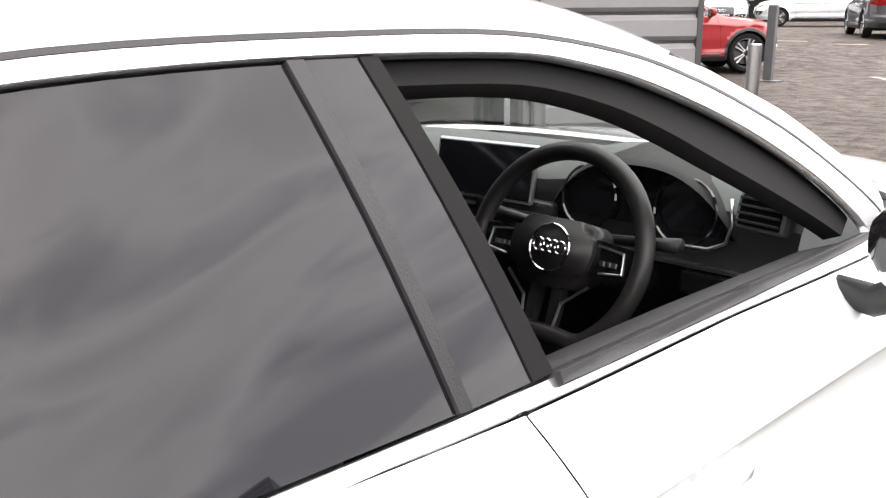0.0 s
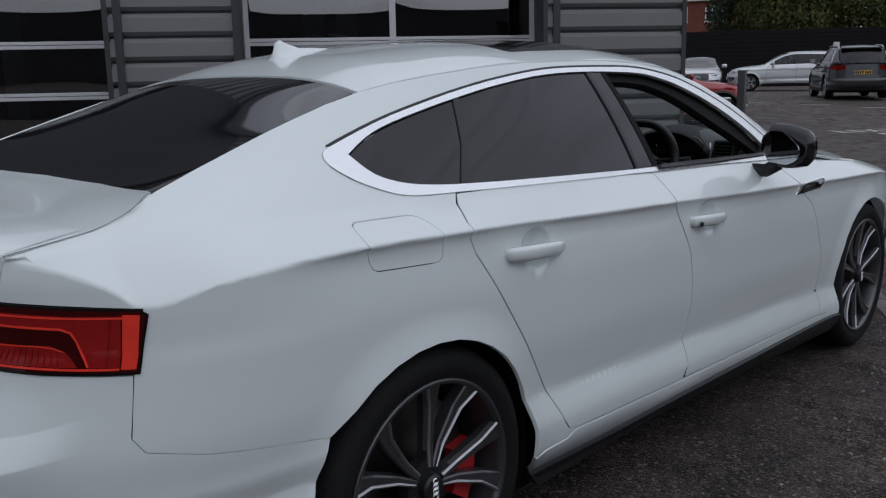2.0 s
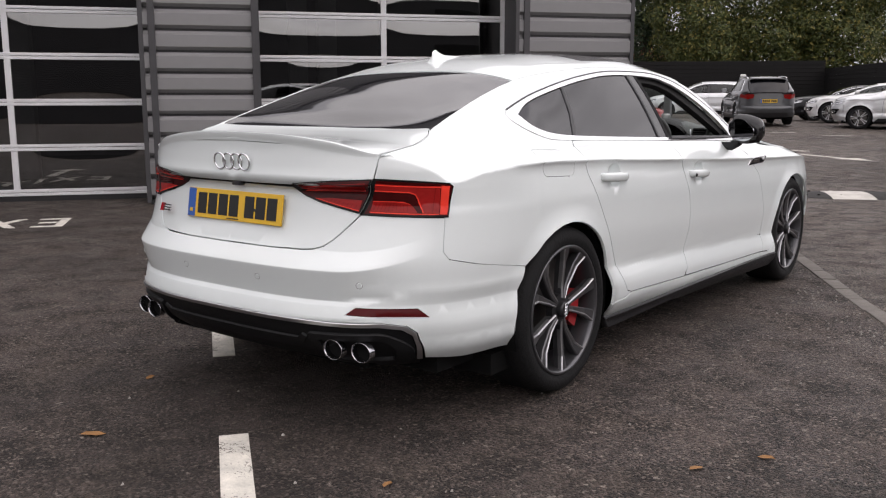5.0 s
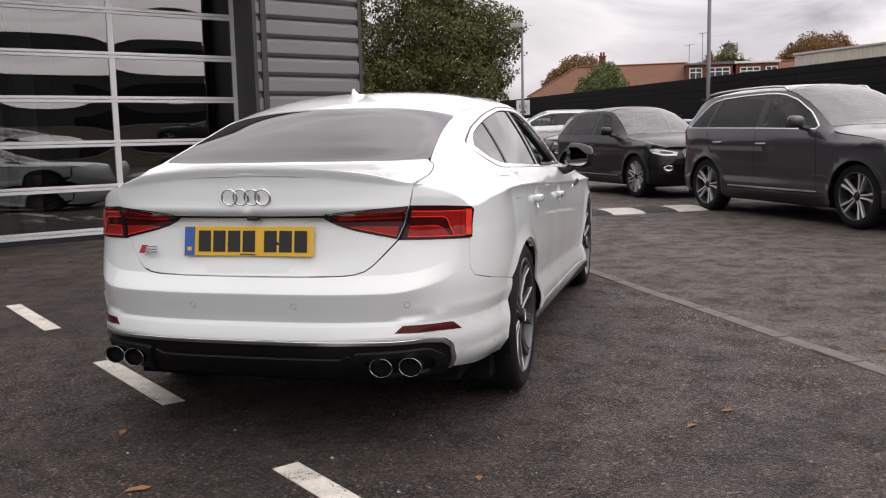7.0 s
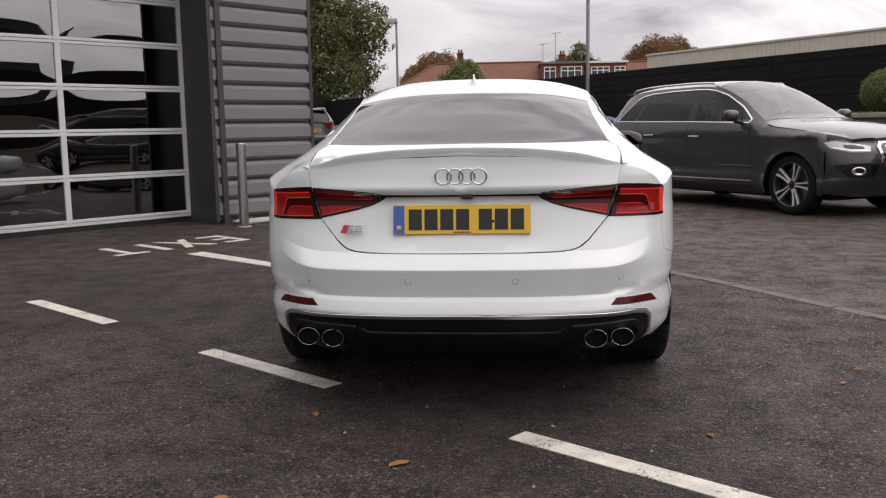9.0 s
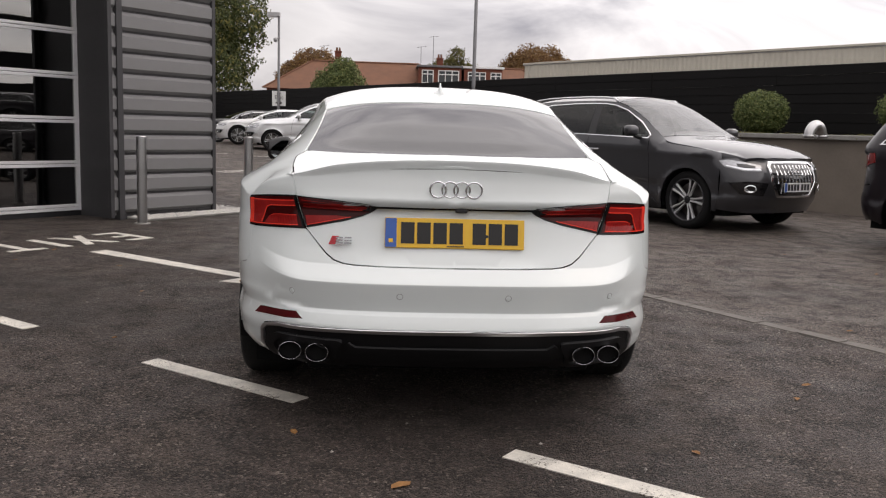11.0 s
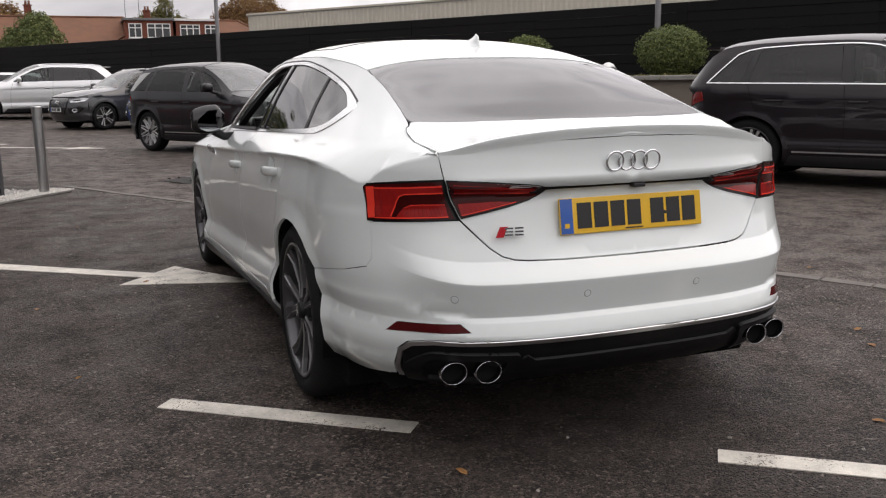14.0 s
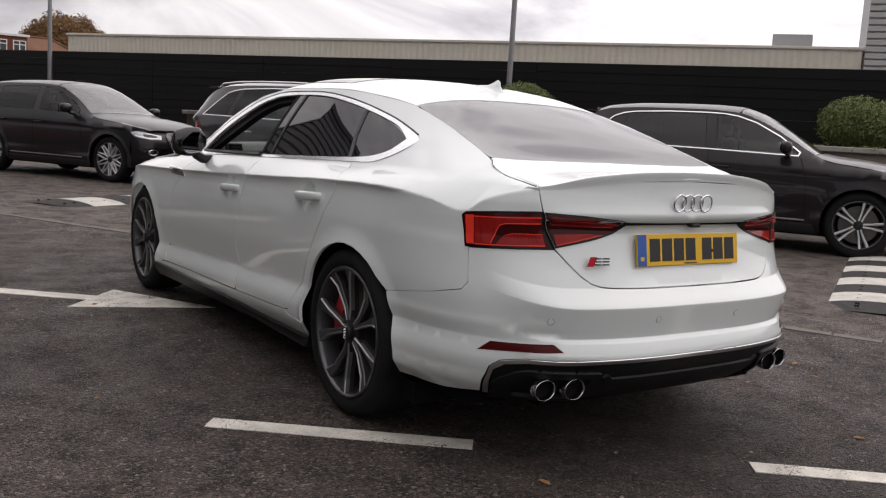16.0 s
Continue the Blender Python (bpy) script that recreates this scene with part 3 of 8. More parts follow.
# ---- ground and large structure ----
def asphalt(name):
    """Rolled tarmac: fine stone chips, wear patches, a greyer road beyond the row of edging stones."""
    m = bpy.data.materials.new(name)
    m.use_nodes = True
    n, l = m.node_tree.nodes, m.node_tree.links
    b = n["Principled BSDF"]
    co = n.new("ShaderNodeTexCoord")

    def noise(scale, detail=4.0, rough=0.55):
        t = n.new("ShaderNodeTexNoise")
        t.inputs["Scale"].default_value, t.inputs["Detail"].default_value, t.inputs["Roughness"].default_value = scale, detail, rough
        l.new(co.outputs["Object"], t.inputs["Vector"])
        return t.outputs["Fac"]

    def span(v, a, c, lo=0.0, hi=1.0):
        r = n.new("ShaderNodeMapRange")
        for k, q in zip(("From Min", "From Max", "To Min", "To Max"), (a, c, lo, hi)):
            r.inputs[k].default_value = q
        l.new(v, r.inputs["Value"])
        return r.outputs["Result"]

    def mix(f, a, c):
        x = n.new("ShaderNodeMix")
        x.data_type = "RGBA"
        l.new(f, x.inputs["Factor"])
        for s, q in (("A", a), ("B", c)):
            if isinstance(q, tuple):
                x.inputs[s].default_value = (*q, 1)
            else:
                l.new(q, x.inputs[s])
        return x.outputs["Result"]
    chips = n.new("ShaderNodeTexVoronoi")
    chips.inputs["Scale"].default_value = 125.0
    l.new(co.outputs["Object"], chips.inputs["Vector"])
    coarse = n.new("ShaderNodeTexVoronoi")
    coarse.inputs["Scale"].default_value = 85.0
    l.new(co.outputs["Object"], coarse.inputs["Vector"])
    sep = n.new("ShaderNodeSeparateColor")
    l.new(chips.outputs["Color"], sep.inputs["Color"])
    sep2 = n.new("ShaderNodeSeparateColor")
    l.new(coarse.outputs["Color"], sep2.inputs["Color"])
    # which side of the row of stones
    split = n.new("ShaderNodeVectorMath")
    split.operation = "DOT_PRODUCT"
    split.inputs[1].default_value = (0.874, 0.486, 0)
    l.new(co.outputs["Object"], split.inputs[0])
    road = span(split.outputs["Value"], 2.44, 2.52)
    yard_c = mix(span(noise(1.1, 6), 0.35, 0.7), (0.062, 0.0470, 0.0410), (0.108, 0.0840, 0.0735))
    road_c = mix(span(noise(0.7, 6), 0.35, 0.7), (0.148, 0.120, 0.103), (0.218, 0.184, 0.160))
    base = mix(road, yard_c, road_c)
    base = mix(span(noise(2.6, 7, 0.62), 0.50, 0.62, 0.0, 0.60), base, (0.120, 0.093, 0.074))
    base = mix(span(noise(5, 7, 0.68), 0.48, 0.60, 0.0, 0.80), base, (0.018, 0.0142, 0.0125))
    base = mix(span(noise(34, 5, 0.7), 0.48, 0.62, 0.0, 0.72), base, (0.013, 0.0105, 0.0095))
    pale = mix(span(sep.outputs["Red"], 0.60, 0.95, 0.0, 0.60), base, (0.235, 0.188, 0.160))
    pale = mix(span(sep2.outputs["Green"], 0.94, 1.0, 0.0, 0.70), pale, (0.36, 0.31, 0.265))
    pits = n.new("ShaderNodeMath")
    pits.operation = "MULTIPLY"
    l.new(span(sep.outputs["Green"], 0.45, 0.75, 0.0, 1.0), pits.inputs[0])
    l.new(span(noise(3.2, 6, 0.65), 0.40, 0.60, 0.45, 0.98), pits.inputs[1])
    dark = mix(pits.outputs[0], pale, (0.012, 0.0105, 0.010))
    dark = mix(span(noise(0.35, 3), 0.50, 0.64, 0.0, 0.45), dark, (0.022, 0.018, 0.016))
    l.new(dark, b.inputs["Base Color"])
    l.new(span(noise(2.5, 5), 0.3, 0.7, 0.50, 0.82), b.inputs["Roughness"])
    b.inputs["Specular IOR Level"].default_value = 0.28
    bp = n.new("ShaderNodeBump")
    bp.inputs["Strength"].default_value, bp.inputs["Distance"].default_value = 1.0, 0.012
    add = n.new("ShaderNodeMath")
    add.operation = "ADD"
    l.new(span(chips.outputs["Distance"], 0.0, 0.6, 1.0, 0.0), add.inputs[0])
    l.new(noise(40, 5, 0.7), add.inputs[1])
    l.new(add.outputs[0], bp.inputs["Height"])
    l.new(bp.outputs["Normal"], b.inputs["Normal"])
    return m


ASPHALT = asphalt("tarmac")
LINE_PAINT = material("white_line_paint", (0.74, 0.70, 0.62), 0.7, 0, 0.3, 0, 0.35, 9, 0.35, 160, second=(0.40, 0.385, 0.35))


def worn_paint(m):
    """Paint scuffed through to the tarmac in specks and along streaks."""
    n, l = m.node_tree.nodes, m.node_tree.links
    b = n["Principled BSDF"]
    old = b.inputs["Base Color"].links[0].from_socket
    co, fine, wide = n.new("ShaderNodeTexCoord"), n.new("ShaderNodeTexNoise"), n.new("ShaderNodeTexNoise")
    fine.inputs["Scale"].default_value, fine.inputs["Detail"].default_value, fine.inputs["Roughness"].default_value = 95.0, 4.0, 0.7
    wide.inputs["Scale"].default_value, wide.inputs["Detail"].default_value = 7.0, 4.0
    l.new(co.outputs["Object"], fine.inputs["Vector"])
    l.new(co.outputs["Object"], wide.inputs["Vector"])
    add, cut, mx = n.new("ShaderNodeMath"), n.new("ShaderNodeMapRange"), n.new("ShaderNodeMix")
    add.operation, add.inputs[1].default_value = "MULTIPLY_ADD", 0.6
    l.new(wide.outputs["Fac"], add.inputs[0])
    l.new(fine.outputs["Fac"], add.inputs[2])
    cut.inputs["From Min"].default_value, cut.inputs["From Max"].default_value = 0.90, 0.97
    l.new(add.outputs[0], cut.inputs["Value"])
    mx.data_type = "RGBA"
    mx.inputs["B"].default_value = (0.075, 0.062, 0.052, 1)
    l.new(cut.outputs["Result"], mx.inputs["Factor"])
    l.new(old, mx.inputs["A"])
    l.new(mx.outputs["Result"], b.inputs["Base Color"])


worn_paint(LINE_PAINT)
CLAD = material("grey_cladding", (0.20, 0.198, 0.20), 0.42, 0.1, 0.45, 0, 0.10, 1.5, 0.03, 6)
CLAD_DARK = material("dark_grey_steel", (0.050, 0.049, 0.052), 0.45, 0, 0.4, 0, 0.2, 2)
FENCE = material("black_fence_board", (0.0055, 0.005, 0.005), 0.7, 0, 0.2, 0, 0.4, 3, 0.3, 30)
DOOR_FRAME = material("silver_door_frame", (0.66, 0.66, 0.67), 0.42, 0.1, 0.5, 0, 0.10, 3)
PANE = clear_glass("shutter_door_glass", (0.30, 0.31, 0.32), 0.015, 0.24)
STEEL = material("brushed_steel", (0.52, 0.52, 0.52), 0.28, 1.0, 0.5, 0, 0.15, 4, 0.05, 200)
CONCRETE = material("pale_concrete", (0.33, 0.32, 0.30), 0.85, 0, 0.3, 0, 0.3, 6, 0.35, 80)
STONE = material("edging_stone", (0.17, 0.155, 0.14), 0.85, 0, 0.3, 0, 0.35, 7, 0.4, 70)
RENDER = material("planter_render", (0.215, 0.185, 0.155), 0.8, 0, 0.3, 0, 0.2, 2.5, 0.3, 60)
SOIL = material("planter_soil", (0.05, 0.045, 0.025), 0.95, 0, 0.1, 0, 0.5, 5, 0.8, 30)
ROOM = material("showroom_plaster", (0.10, 0.09, 0.085), 0.8, 0, 0.3, 0, 0.2, 1)
ROOM_FLOOR = material("showroom_tiles", (0.16, 0.15, 0.14), 0.25, 0, 0.5, 0, 0.15, 2)
CREAM = material("cream_sheet_metal", (0.60, 0.57, 0.49), 0.55, 0.1, 0.4, 0, 0.15, 0.6)
GREY_SHEET = material("grey_sheet_metal", (0.42, 0.42, 0.42), 0.45, 0.3, 0.4, 0, 0.1, 1)
POLE = material("galvanised_pole", (0.17, 0.17, 0.175), 0.5, 0.6, 0.4, 0, 0.2, 6)
HUMP_BLACK = material("black_hump_rubber", (0.030, 0.028, 0.027), 0.8, 0, 0.3, 0, 0.4, 8, 0.4, 60)
HUMP_WHITE = material("white_hump_paint", (0.62, 0.60, 0.55), 0.75, 0, 0.3, 0, 0.35, 7, 0.4, 60, second=(0.36, 0.34, 0.31))

def rise(x, y):
    """The yard climbs gently towards its far corner."""
    t = max(0.0, min(1.0, (-0.75 * x + 0.66 * y - 15) / 10))
    return 0.32 * t * t * (3 - 2 * t)


bm = bmesh.new()
gx = [-400, -150, -80] + list(range(-60, 41)) + [80, 150, 400]
gy = [-400, -150, -60] + list(range(-20, 71)) + [100, 180, 400]
grid = [[bm.verts.new((x, y, rise(x, y))) for x in gx] for y in gy]
for r0, r1 in zip(grid, grid[1:]):
    for a in range(len(gx) - 1):
        bm.faces.new((r0[a], r0[a + 1], r1[a + 1], r1[a])).smooth = True
tagged(part("ground", bm, ASPHALT), "dark grey worn tarmac yard with pale stone chips", "ground", kind="structure")

U, NRM = Vector((0.615, 0.7885, 0)), Vector((0.7885, -0.615, 0))
JAMB = Vector((-3.93, 6.81, 0))
WALL_M = Matrix(((U.x, NRM.x, 0, JAMB.x), (U.y, NRM.y, 0, JAMB.y), (0, 0, 1, 0), (0, 0, 0, 1)))   # local x along the wall, y outward, 0 at the doors
FACE = 0.76      # the cladding stands proud of the doors
BAY = 4.32       # from door to door


def put_on_wall(ob):
    ob.matrix_world = WALL_M
    return ob


# painted lines
def marking(name, loops, m, label, category="road marking", group=""):
    bm = bmesh.new()
    for q in loops:
        slab(bm, q, 0.0006, 0.004)
    bmesh.ops.transform(bm, matrix=m, verts=bm.verts)
    return tagged(part(name, bm, LINE_PAINT), label, category, group, "structure")


def along(p, q):
    """Local x from p towards q."""
    d = (Vector(q) - Vector(p)).normalized()
    return Matrix(((d.x, -d.y, 0, p[0]), (d.y, d.x, 0, p[1]), (0, 0, 1, 0), (0, 0, 0, 1)))


for p, q in (((-4.78, 2.83), (-3.90, 2.13)), ((-3.06, 1.45), (-2.20, 0.765)), ((-1.385, 0.105), (-0.60, -0.505)), ((0.205, -1.115), (1.06, -1.785))):
    k = (Vector(q) - Vector(p)).length
    marking("bay_line", [[(0, -0.05), (k, -0.05), (k, 0.05), (0, 0.05)]], along(p, q), "worn white painted bay line on the tarmac", group="bay lines")

LETTERS = {
    "E": [[(-0.14, -0.62), (-0.06, -0.62), (-0.06, 0), (-0.14, 0)], [(-0.06, -0.08), (0.14, -0.08), (0.14, 0), (-0.06, 0)], [(-0.06, -0.35), (0.11, -0.35), (0.11, -0.27), (-0.06, -0.27)], [(-0.06, -0.62), (0.14, -0.62), (0.14, -0.54), (-0.06, -0.54)]],
    "X": [[(-0.18, 0), (-0.09, 0), (0.18, -0.62), (0.09, -0.62)], [(0.09, 0), (0.18, 0), (0.045, -0.31), (0, -0.22)], [(-0.18, -0.62), (-0.09, -0.62), (0.0, -0.40), (-0.045, -0.31)]],
    "I": [[(-0.045, -0.62), (0.045, -0.62), (0.045, 0), (-0.045, 0)]],
    "T": [[(-0.17, -0.08), (0.17, -0.08), (0.17, 0), (-0.17, 0)], [(-0.042, -0.62), (0.042, -0.62), (0.042, -0.08), (-0.042, -0.08)]],
}
for base in (Vector((-3.34, 3.72)), Vector((-3.34, 3.72)) - U.xy * BAY, Vector((-3.9, 17.0))):
    turn = Matrix(((-U.x, NRM.x, 0, base.x), (-U.y, NRM.y, 0, base.y), (0, 0, 1, 0), (0, 0, 0, 1)))
    word = thing("exit_marking", "white painted word EXIT on the tarmac", "road marking", group="exit words", kind="structure")
    for ch, x in (("E", -1.16), ("X", -0.72), ("I", -0.37), ("T", 0.0)):
        bm = bmesh.new()
        for q in LETTERS[ch]:
            slab(bm, q, 0.0006, 0.004, turn @ Matrix.Translation((x, 0, 0)))
        part("letter_" + ch.lower(), bm, LINE_PAINT, word)
    a = base + Vector((0.56, 0.05))
    marking("arrow_marking", [[(0, -0.085), (1.92, -0.065), (1.92, 0.065), (0, 0.085)], [(1.92, -0.29), (2.70, 0), (1.92, 0.29)]], along(a, a + Vector((0.78, -0.626))), "white painted arrow pointing out of the bay", group="arrows")
for x in (-10.77, -9.21, -7.65, -6.02, -4.46):
    marking("give_way_line", [[(0, -0.08), (0.78, -0.08), (0.78, 0.08), (0, 0.08)]], Matrix.Translation((x, 24.3, rise(x + 0.4, 24.3) + 0.012)), "white dashed give-way line across the road", group="give-way dashes")

# ---- showroom wall: cladding, shutter doors, piers ----
SECTIONS = [(-0.09, 1.42), (-BAY - 0.09, -3.17), (-2 * BAY - 0.09, -BAY - 3.17)]
wall = thing("wall_showroom", "grey corrugated metal cladding of a showroom", "wall", kind="structure")
bm = bmesh.new()
box(bm, 0.02, -9.0, 0, 1.40, FACE - 0.05, 4.88)
for a, b in SECTIONS[1:]:
    box(bm, a + 0.02, -0.9, 0, b - 0.02, FACE - 0.05, 4.88)
box(bm, -2 * BAY, -0.9, 3.32, 0.02, FACE - 0.05, 4.88)
box(bm, -30, -0.9, 0, -2 * BAY - 3.17, FACE - 0.05, 4.88)
box(bm, -30, -9.0, 4.88, 1.45, FACE + 0.08, 5.05)
part("backing", bm, CLAD_DARK, wall)
PITCH = 0.232
for a, b in SECTIONS:
    bm = bmesh.new()
    prof = [(0.0, 0.0), (0.028, 0.0), (0.062, 0.036), (0.190, 0.036), (0.218, 0.004), (0.232, 0.0)]
    v0 = [bm.verts.new((a, FACE - 0.05 + y, z)) for z, y in prof]
    v1 = [bm.verts.new((b, FACE - 0.05 + y, z)) for z, y in prof]
    for i in range(len(prof) - 1):
        bm.faces.new((v0[i], v1[i], v1[i + 1], v0[i + 1]))
    first = part("cladding_rib", bm, CLAD, wall)
    for k in range(21):
        o = first if k == 0 else new("cladding_rib", first.data)
        o.parent = wall
        o.matrix_basis = Matrix.Translation((0, 0, 0.05 + PITCH * k))
    for x in (a, b):
        bm = bmesh.new()
        box(bm, x - 0.025, FACE - 0.06, 0.02, x + 0.025, FACE - 0.008, 4.88, bevel=0.004)
        part("corner_trim", bm, CLAD_DARK, wall)
bm = bmesh.new()
v0 = []
for k in range(21):
    for z, y in [(0.0, 0.0), (0.028, 0.0), (0.062, 0.036), (0.190, 0.036), (0.218, 0.004)]:
        v0.append((y, 0.05 + PITCH * k + z))
ra = [bm.verts.new((1.40 + y, FACE - 0.05, z)) for y, z in v0]
rb = [bm.verts.new((1.40 + y, -9.0, z)) for y, z in v0]
for i in range(len(v0) - 1):
    bm.faces.new((ra[i], rb[i], rb[i + 1], ra[i + 1]))
part("end_cladding", bm, CLAD, wall)
put_on_wall(wall)
for x in (0.0, -3.17, -BAY, -BAY - 3.17, -2 * BAY):
    bm = bmesh.new()
    w = 0.06 if x in (0.0, -BAY, -2 * BAY) else -0.06
    box(bm, x - 0.012 if w > 0 else x - 0.06, -0.15, 0, x + 0.06 if w > 0 else x + 0.012, FACE + 0.01, 3.32)
    pier = put_on_wall(part("wall_reveal", bm, CLAD_DARK))
    tagged(pier, "dark grey steel reveal beside the shutter door", "wall", kind="structure")

BARS = [0.10 + 0.517 * k for k in range(7)]
for d in range(3):
    x1 = -BAY * d
    x0 = x1 - 3.17
    door = thing("shutter_door", "closed silver sectional door with dark glass panes", "door", WALL_M, "shutter doors", "structure")
    for z in BARS:
        bm = bmesh.new()
        box(bm, x0, -0.03, z - 0.038, x1, 0.022, z - 0.003, bevel=0.004)
        box(bm, x0, -0.03, z + 0.003, x1, 0.022, z + 0.038, bevel=0.004)
        part("rail", bm, DOOR_FRAME, door)
    for x in (x0 + 0.03, (x0 + x1) / 2, x1 - 0.03):
        bm = bmesh.new()
        box(bm, x - 0.034, -0.028, 0.06, x + 0.034, 0.018, 3.24, bevel=0.004)
        part("stile", bm, DOOR_FRAME, door)
    for k in range(6):
        for a, b in ((x0 + 0.06, (x0 + x1) / 2 - 0.03), ((x0 + x1) / 2 + 0.03, x1 - 0.06)):
            bm = bmesh.new()
            tilt, sag = random.uniform(-0.002, 0.002), random.uniform(0.003, 0.0065)
            z0, z1 = BARS[k] + 0.03, BARS[k + 1] - 0.03
            grid = [[bm.verts.new((a + (b - a) * i / 14, sag * (math.sin(math.pi * i / 14) ** 0.5) * math.sin(math.pi * j / 8) + tilt * (j / 4 - 1), z0 + (z1 - z0) * j / 8)) for i in range(15)] for j in range(9)]
            for r0, r1 in zip(grid, grid[1:]):
                for i in range(14):
                    bm.faces.new((r0[i], r0[i + 1], r1[i + 1], r1[i]))
            for fc in bm.faces:
                fc.smooth = True
            part("pane", bm, PANE, door)
    bm = bmesh.new()
    box(bm, x0, -0.02, 0.0, x1, 0.01, 0.062)
    part("bottom_seal", bm, BLACK_TRIM, door)

# the room behind the doors, with its columns and strip lights
room = thing("showroom_room", "dim tiled workshop room behind the glass doors", "room", WALL_M, kind="structure")
bm = bmesh.new()
box(bm, -16, -9, -0.05, 1.3, -0.04, 0.012)
part("room_floor", bm, ROOM_FLOOR, room)
bm = bmesh.new()
box(bm, -16, -9.1, 0, 1.3, -9.0, 4.2)
box(bm, -16.1, -9, 0, -16, -0.9, 4.2)
part("room_wall", bm, ROOM, room)
bm = bmesh.new()
box(bm, -16, -9, 4.2, 1.3, -0.9, 4.3)
part("room_ceiling", bm, ROOM, room)
for x in (-1.9, -2.35, -6.3, -10.2):
    bm = bmesh.new()
    box(bm, x - 0.14, -3.2, 0, x + 0.14, -2.92, 4.2, bevel=0.01)
    part("column", bm, CONCRETE, room)
STRIP = material("strip_light", (0.9, 0.9, 0.9), 0.5, emit=(1, 0.97, 0.9, 2.2))
for i in range(5):
    for j in range(2):
        bm = bmesh.new()
        box(bm, -14 + 3.1 * i, -2.2 - 3.2 * j, 4.14, -13.3 + 3.1 * i, -2.1 - 3.2 * j, 4.18)
        part("strip_light", bm, STRIP, room)

# plinth of pale chippings and bollards
bm = bmesh.new()
box(bm, 0.1, FACE - 0.02, 0, 2.1, FACE + 0.34, 0.03, bevel=0.01)
box(bm, 1.42, -9, 0, 1.9, FACE, 0.03, bevel=0.01)
bmesh.ops.transform(bm, matrix=WALL_M, verts=bm.verts)
tagged(part("plinth_strip", bm, CONCRETE), "pale stone strip along the foot of the wall", "kerb", kind="structure")


def bollard(x, y, h=0.98, r=0.055):
    bm = bmesh.new()
    lathe(bm, [(0.0, 0.0), (r, 0.0), (r, h - 0.01), (r - 0.008, h), (0.0, h + 0.002)], 24)
    ob = thing("bollard", "brushed steel post bollard standing on tarmac", "bollard", Matrix.Translation((x, y, 0)), "bollards")
    part("post", bm, STEEL, ob, smooth=False)
    bm = bmesh.new()
    lathe(bm, [(r + 0.0, 0.012), (r + 0.03, 0.010), (r + 0.034, 0.0)], 24)
    part("collar", bm, CONCRETE, ob)
    return ob


for x, y in ((-2.99, 6.0), (-2.06, 7.65)):
    bollard(x, y)
p = WALL_M @ Vector((-3.30, FACE + 0.42, 0))
bollard(p.x, p.y)
bollard(-6.7, 17.2, 0.95, 0.09)
bm = bmesh.new()
box(bm, -0.075, -0.05, 0, 0.075, 0.05, 1.25, bevel=0.01)
post = thing("steel_post", "square grey steel post on a base plate", "post", Matrix.Translation((-5.4, 15.4, 0)))
part("shaft", bm, POLE, post)
bm = bmesh.new()
box(bm, -0.22, -0.16, 0, 0.22, 0.16, 0.02)
part("base_plate", bm, POLE, post)

# row of flush edging stones between yard and road
edging = thing("edging_row", "row of flush worn edging stones in the tarmac", "kerb", kind="structure")
E0, ED = Vector((-1.83, 8.37)), Vector((0.483, -0.8755))
EDM = Matrix(((ED.x, -ED.y, 0, E0.x), (ED.y, ED.x, 0, E0.y), (0, 0, 1, 0), (0, 0, 0, 1)))
shapes = []
for k in range(4):
    bm = bmesh.new()
    box(bm, 0.006, -0.048, -0.02, 0.286, 0.048, 0.006 + 0.003 * random.random(), bevel=0.005)
    stone = part("stone", bm, STONE, edging)
    shapes.append(stone)
for i in range(60):
    o = shapes[i] if i < 4 else new("stone", shapes[random.randrange(4)].data)
    o.parent = edging
    o.matrix_basis = EDM @ Matrix.Translation((0.292 * i, random.uniform(-0.006, 0.006), random.uniform(-0.003, 0.002)))


# speed humps
def hump(p, d, count, width=0.85, first=0.35):
    ob = thing("speed_hump", "black and white striped speed hump bolted to the road", "speed hump", group="speed humps")
    m = Matrix(((d[0], -d[1], 0, p[0]), (d[1], d[0], 0, p[1]), (0, 0, 1, 0), (0, 0, 0, 1)))
    x = 0.0
    for k in range(2 * count + 1):
        w = first if k in (0, 2 * count) else 0.5
        bm = bmesh.new()
        rows = []
        for xx in (x + 0.004, x + w - 0.004):
            end = 0.25 if (k == 0 and xx < x + 0.1) or (k == 2 * count and xx > x + 0.1) else 1.0
            rows.append([bm.verts.new((xx, width * (j / 10 - 0.5) * (0.55 + 0.45 * end), 0.045 * end * math.sin(math.pi * j / 10) ** 0.7 + 0.001)) for j in range(11)])
        for j in range(10):
            bm.faces.new((rows[0][j], rows[1][j], rows[1][j + 1], rows[0][j + 1]))
        for xx in (x + w * 0.3, x + w * 0.7):
            for yy in (-0.22, 0.22):
                lathe(bm, [(0.0, 0.046), (0.016, 0.044), (0.018, 0.03)], 8, Matrix.Translation((xx, yy, -0.004)))
        bmesh.ops.transform(bm, matrix=m, verts=bm.verts)
        part("hump_block", bm, HUMP_WHITE if k % 2 else HUMP_BLACK, ob)
        x += w
    return ob


hump((-0.62, 8.20), (0.868, 0.497), 3)
hump((3.72, 0.42), (0.868, 0.497), 4)

